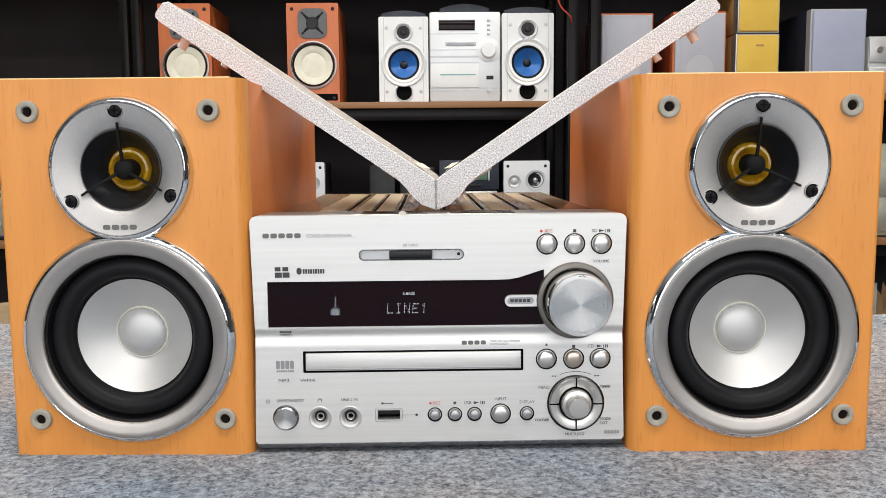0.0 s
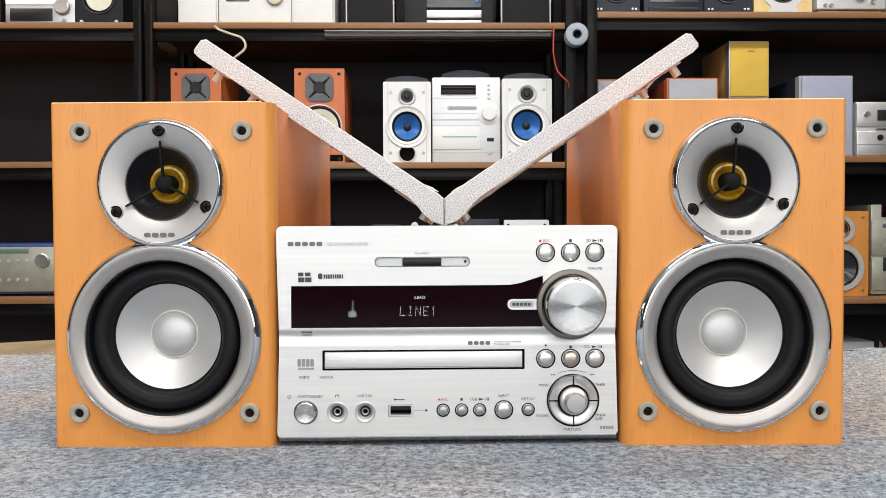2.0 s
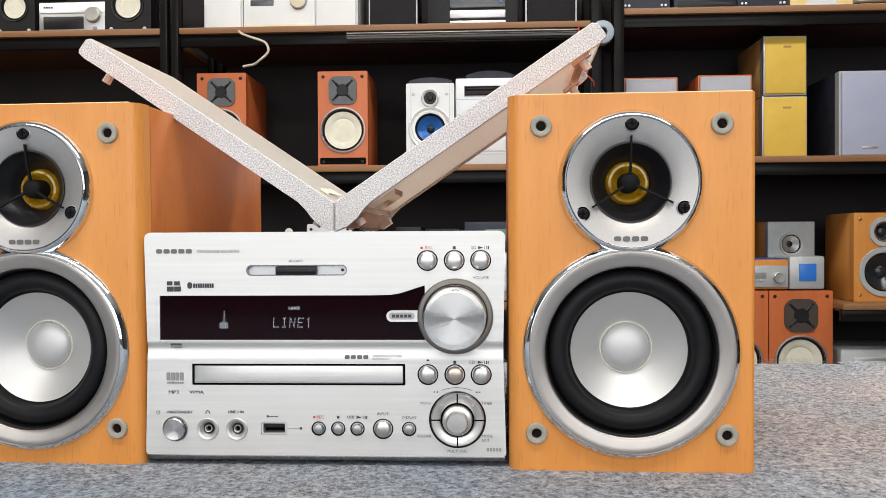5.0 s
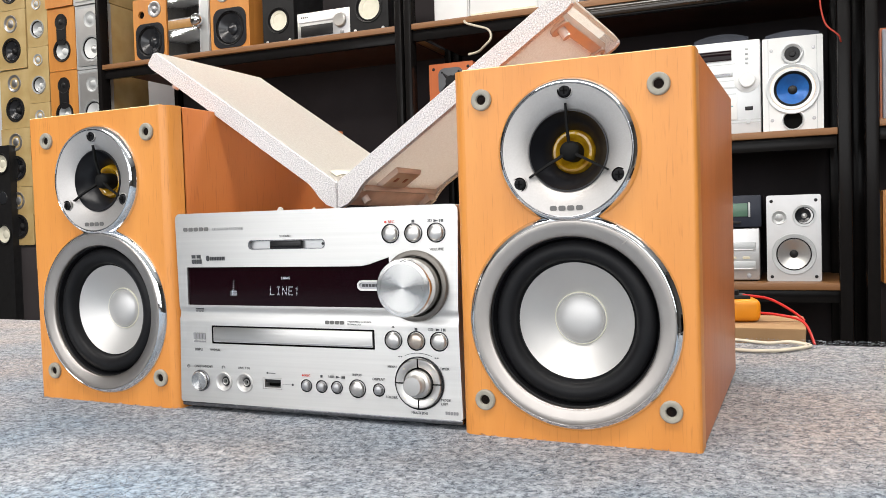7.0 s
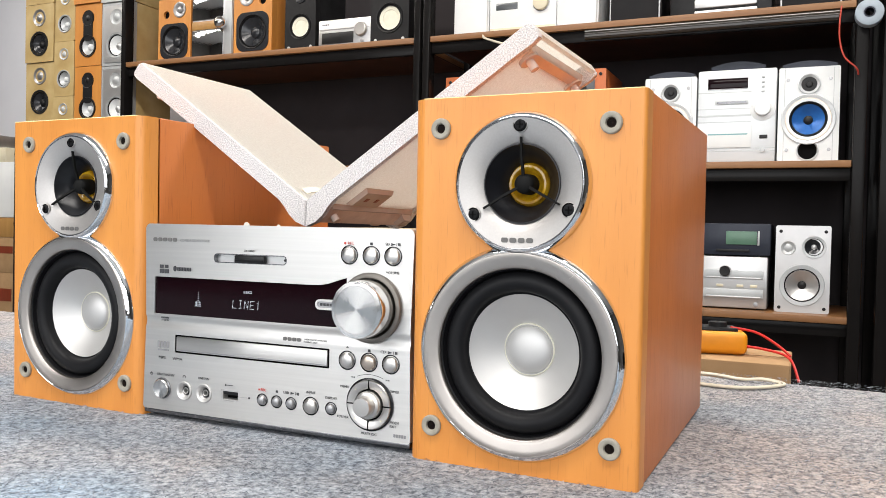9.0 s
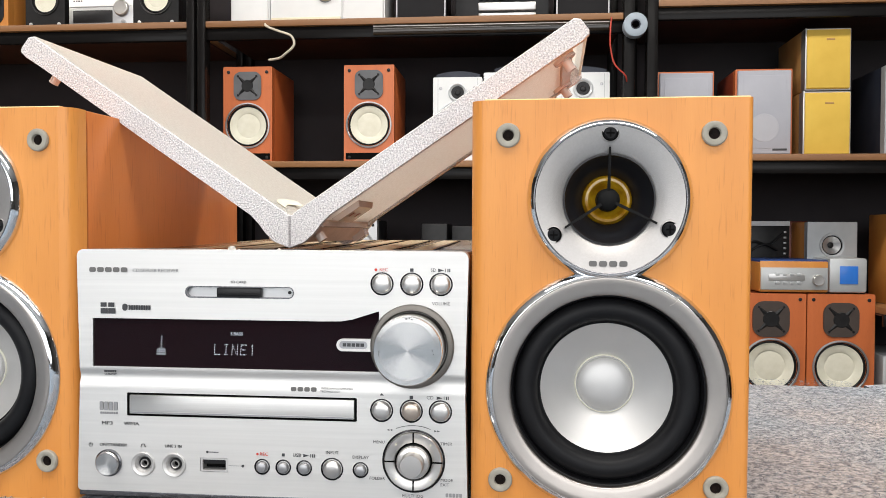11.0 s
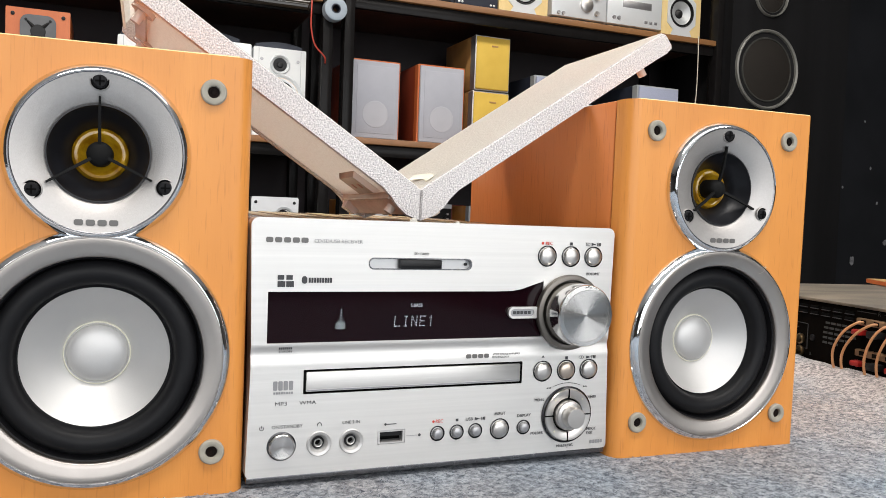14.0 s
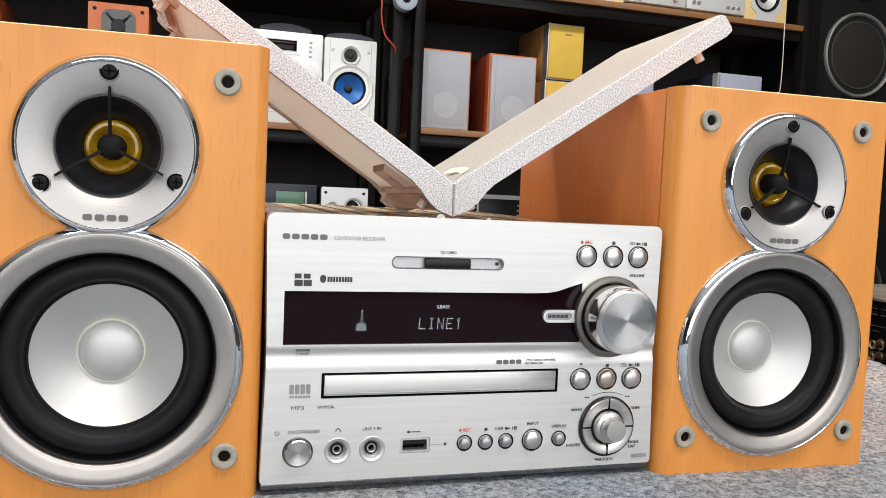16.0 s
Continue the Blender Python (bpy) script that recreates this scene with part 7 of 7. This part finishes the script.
panel_text("R", -0.332, 0.1468, 0.0040)
panel_text("L", -0.364, 0.1468, 0.0040)
panel_text("R", -0.242, 0.095, 0.0035)
bm = bmesh.new()
for y0, z, n in ((-0.262, 0.1290, 4), (-0.260, 0.1240, 5), (-0.259, 0.1190, 6), (-0.259, 0.1140, 5), (-0.259, 0.1090, 3)):
    for k in range(n):
        add_box(bm, -0.0005, 0.0002, y0 - 0.0078 * k - 0.0060, y0 - 0.0078 * k, z, z + 0.0022)
part("print_bars", bm, DIM_PRINT, amp)
for y0, y1, z in ((-0.304, -0.328, 0.1465), (-0.338, -0.360, 0.1465), (-0.104, -0.116, 0.1375), (-0.120, -0.132, 0.1375), (-0.104, -0.112, 0.1240), (-0.160, -0.172, 0.1200), (-0.184, -0.196, 0.1200), (-0.206, -0.222, 0.1200)):
    part("print_line", box(-0.0005, 0.0002, y1, y0, z, z + 0.0006), DIM_PRINT, amp)

stand = thing("brass_fitting", (1.087, 1.12, 0.001), "four-legged brass ring stand with dark band, on a black plinth", "fitting")
part("ring", lathe([(0.025, 0.0165), (0.031, 0.0145), (0.0328, 0.0195), (0.0322, 0.0272), (0.029, 0.031), (0.025, 0.031), (0.025, 0.0165)], 0, 0, 0, 40, "z"), GOLD, stand, "brass ring")
part("band", lathe([(0.029, 0.030), (0.037, 0.032), (0.0378, 0.039), (0.037, 0.047), (0.031, 0.049), (0, 0.0492)], 0, 0, 0, 40, "z"), DARK_BAND, stand, "dark green-black band")
part("cap", lathe([(0.029, 0.049), (0.0288, 0.0535), (0.0235, 0.0585), (0.012, 0.0615), (0, 0.062)], 0, 0, 0, 32, "z"), BLACK, stand, "low black cap")
part("rim", lathe([(0.0374, 0.046), (0.0382, 0.0478), (0.0366, 0.0492), (0.035, 0.0484)], 0, 0, 0, 40, "z"), GOLD, stand, "thin brass edge")
for k in range(4):
    q = radians(20 + 90 * k)
    c, w = math.cos(q), math.sin(q)
    part("leg", tube([(0.027 * c, 0.027 * w, 0.0225), (0.037 * c, 0.037 * w, 0.0185), (0.048 * c, 0.048 * w, 0.0098), (0.058 * c, 0.058 * w, 0.0040)], 0.0040, 8), GOLD, stand, "splayed brass leg")
thing_box("black_plinth", 1.087 - 0.075, 1.087 + 0.075, 1.045, 1.195, -0.75, 0.001 - 0.0003, BACK_BLACK, "plain black plinth behind the amplifier", "plinth", 0.003)
grey_case = thing("grey_case", (0.782, 0.85, -0.75), "flat dark grey steel case standing on edge behind the bench", "case")
part("body", box(0, 0.08, 0, 0.022, 0, 0.768, 0.003), CASE_GREY, grey_case)
part("lid_line", box(-0.0006, 0.0806, -0.0006, 0.0226, 0.738, 0.7395), BLACK, grey_case)
rag = thing("crumpled_paper", (1.575, 2.26, -0.4223), "crumpled pale brown paper standing on a crate", "paper")
bm = bmesh.new()
rng = random.Random(41)
sheet_rows = []
for i in range(9):
    f = i / 8
    top = 0.150 + 0.014 * math.sin(5 * f) + rng.uniform(-0.024, 0.024)
    sheet_rows.append([bm.verts.new((-0.046 + 0.086 * f + rng.uniform(-0.004, 0.004), rng.uniform(-0.012, 0.012) * (0.3 + j * 0.3), top * j / 4)) for j in range(5)])
for p, q in zip(sheet_rows, sheet_rows[1:]):
    for j in range(4):
        bm.faces.new((p[j], p[j + 1], q[j + 1], q[j]))
made = bmesh.ops.extrude_face_region(bm, geom=bm.faces[:])
bmesh.ops.translate(bm, vec=(0, 0.0008, 0), verts=[g for g in made["geom"] if isinstance(g, bmesh.types.BMVert)])
part("sheet", bm, CARDBOARD, rag)
offcut = thing("wood_offcut", (0.780, 0.383, 0.0735), "thin orange-brown board lying on the amplifier", "board", "", "", -30.7)
part("board", box(0, 0.075, -0.24, 0, 0, 0.0062, 0.001), OCHRE_WOOD, offcut)
part("edge", box(-0.0008, -0.0002, -0.24, 0, 0.0006, 0.0056), material_once("orange_edge", (0.55, 0.13, 0.03), 0.5), offcut, "orange sawn edge")
table = thing("side_table", (0.75, 0.20, -0.75), "low black side table under the amplifier", "table")
part("top", box(-0.21, 0.25, -0.40, 0.30, 0.65, 0.6698, 0.002), BACK_BLACK, table)
for sx in (-0.13, 0.2):
    for sy in (-0.3, 0.25):
        part("leg", box(sx - 0.02, sx + 0.02, sy - 0.02, sy + 0.02, 0, 0.65), BACK_BLACK, table)

# A brown bundle on a crate beyond the far edge of the bench.
thing_box("black_crate", -0.90, -0.36, 0.55, 0.78, -0.75, -0.060, BACK_BLACK, "plain black crate behind the bench", "crate", 0.003)
bundle = thing("brown_bundle", (-0.62, 0.60, -0.0598), "dull brown wrapped bundle lying on a crate", "bundle")
bm = bmesh.new()
rng = random.Random(17)
grid = []
for i in range(15):
    f = i / 14
    row = []
    for j in range(7):
        g = j / 6
        swell = math.sin(math.pi * min(1, 0.12 + f * 0.8)) ** 0.35 * math.sin(math.pi * (0.06 + 0.88 * g)) ** 0.4
        row.append(bm.verts.new((-0.24 + 0.46 * f, -0.03 + 0.16 * g, 0.050 * swell + 0.009 * math.sin(7 * f + 2 * g) * swell + rng.uniform(-0.002, 0.002) * swell)))
    grid.append(row)
for p, q in zip(grid, grid[1:]):
    for j in range(6):
        bm.faces.new((p[j], p[j + 1], q[j + 1], q[j]))
edge = [row[0] for row in grid] + grid[-1][1:] + [row[-1] for row in reversed(grid[:-1])] + list(reversed(grid[0][1:-1]))
base = [bm.verts.new((v.co.x, v.co.y, 0.0)) for v in edge]
for i in range(len(edge)):
    k = (i + 1) % len(edge)
    bm.faces.new((edge[i], edge[k], base[k], base[i]))
part("wrapping", bm, BUNDLE_CLOTH, bundle)

# Cardboard box with a multimeter behind the bench, and a cord on the felt.
carton = thing("carton", (0.222, 0.62, -0.318), "brown cardboard box behind the bench", "box")
part("body", box(-0.09, 0.092, 0.0, 0.14, 0.0, 0.305, 0.002), CARDBOARD, carton)
part("flap_line", box(-0.088, 0.090, 0.066, 0.068, 0.3049, 0.3058), material_once("tape_brown", (0.30, 0.18, 0.08), 0.4), carton)
part("side_edge", box(0.0915, 0.0925, 0.001, 0.139, 0.298, 0.304), CARDBOARD, carton)
block = thing("wooden_block", (0.222, 0.62, -0.75), "rough wooden block on the floor under a carton", "block")
part("body", box(-0.12, 0.12, 0, 0.2, 0, 0.432, 0.004), BOARD, block)
meter = thing("multimeter", (0.208, 0.69, -0.0122), "orange and black multimeter with red test leads", "multimeter", "", "", 12)
part("holster", box(-0.06, 0.05, -0.03, 0.03, 0, 0.030, 0.008, 3), ORANGE_PLASTIC, meter, "orange rubber holster")
part("face", box(-0.05, 0.038, -0.023, 0.023, 0.028, 0.034, 0.002), BLACK, meter)
part("dial", lathe([(0.012, 0.033), (0.012, 0.040), (0, 0.041)], 0.015, 0, 0, 20, "z"), BLACK, meter)
for pts in (((0.03, -0.01, 0.034), (0.06, -0.02, 0.030), (0.085, -0.03, 0.016), (0.100, -0.04, 0.003)), ((0.04, -0.02, 0.012), (0.07, -0.035, 0.010), (0.095, -0.055, 0.003), (0.102, -0.080, -0.022))):
    part("test_lead", tube(pts, 0.0017), RED_PLASTIC, meter, "red test lead")
cordy = thing("loose_cable", (0.262, 0.362, 0.0), "ivory twin cable looped on the felt", "cable")
part("strand", tube([(-0.06, 0.040, 0.0022), (-0.02, 0.046, 0.0022), (0.012, 0.030, 0.0022), (0.032, 0.030, 0.004), (0.050, 0.024, 0.0022), (0.044, 0.004, 0.0022), (0.018, -0.022, 0.0022), (-0.01, -0.024, 0.0022), (-0.05, -0.012, 0.0022)], 0.0013), IVORY_CORD, cordy)
part("strand", tube([(-0.06, 0.036, 0.0022), (-0.02, 0.042, 0.0022), (0.012, 0.026, 0.0022), (0.030, 0.026, 0.004), (0.046, 0.022, 0.0022), (0.041, 0.005, 0.0022), (0.017, -0.018, 0.0022), (-0.01, -0.020, 0.0022), (-0.05, -0.008, 0.0022)], 0.0013), IVORY_CORD, cordy)
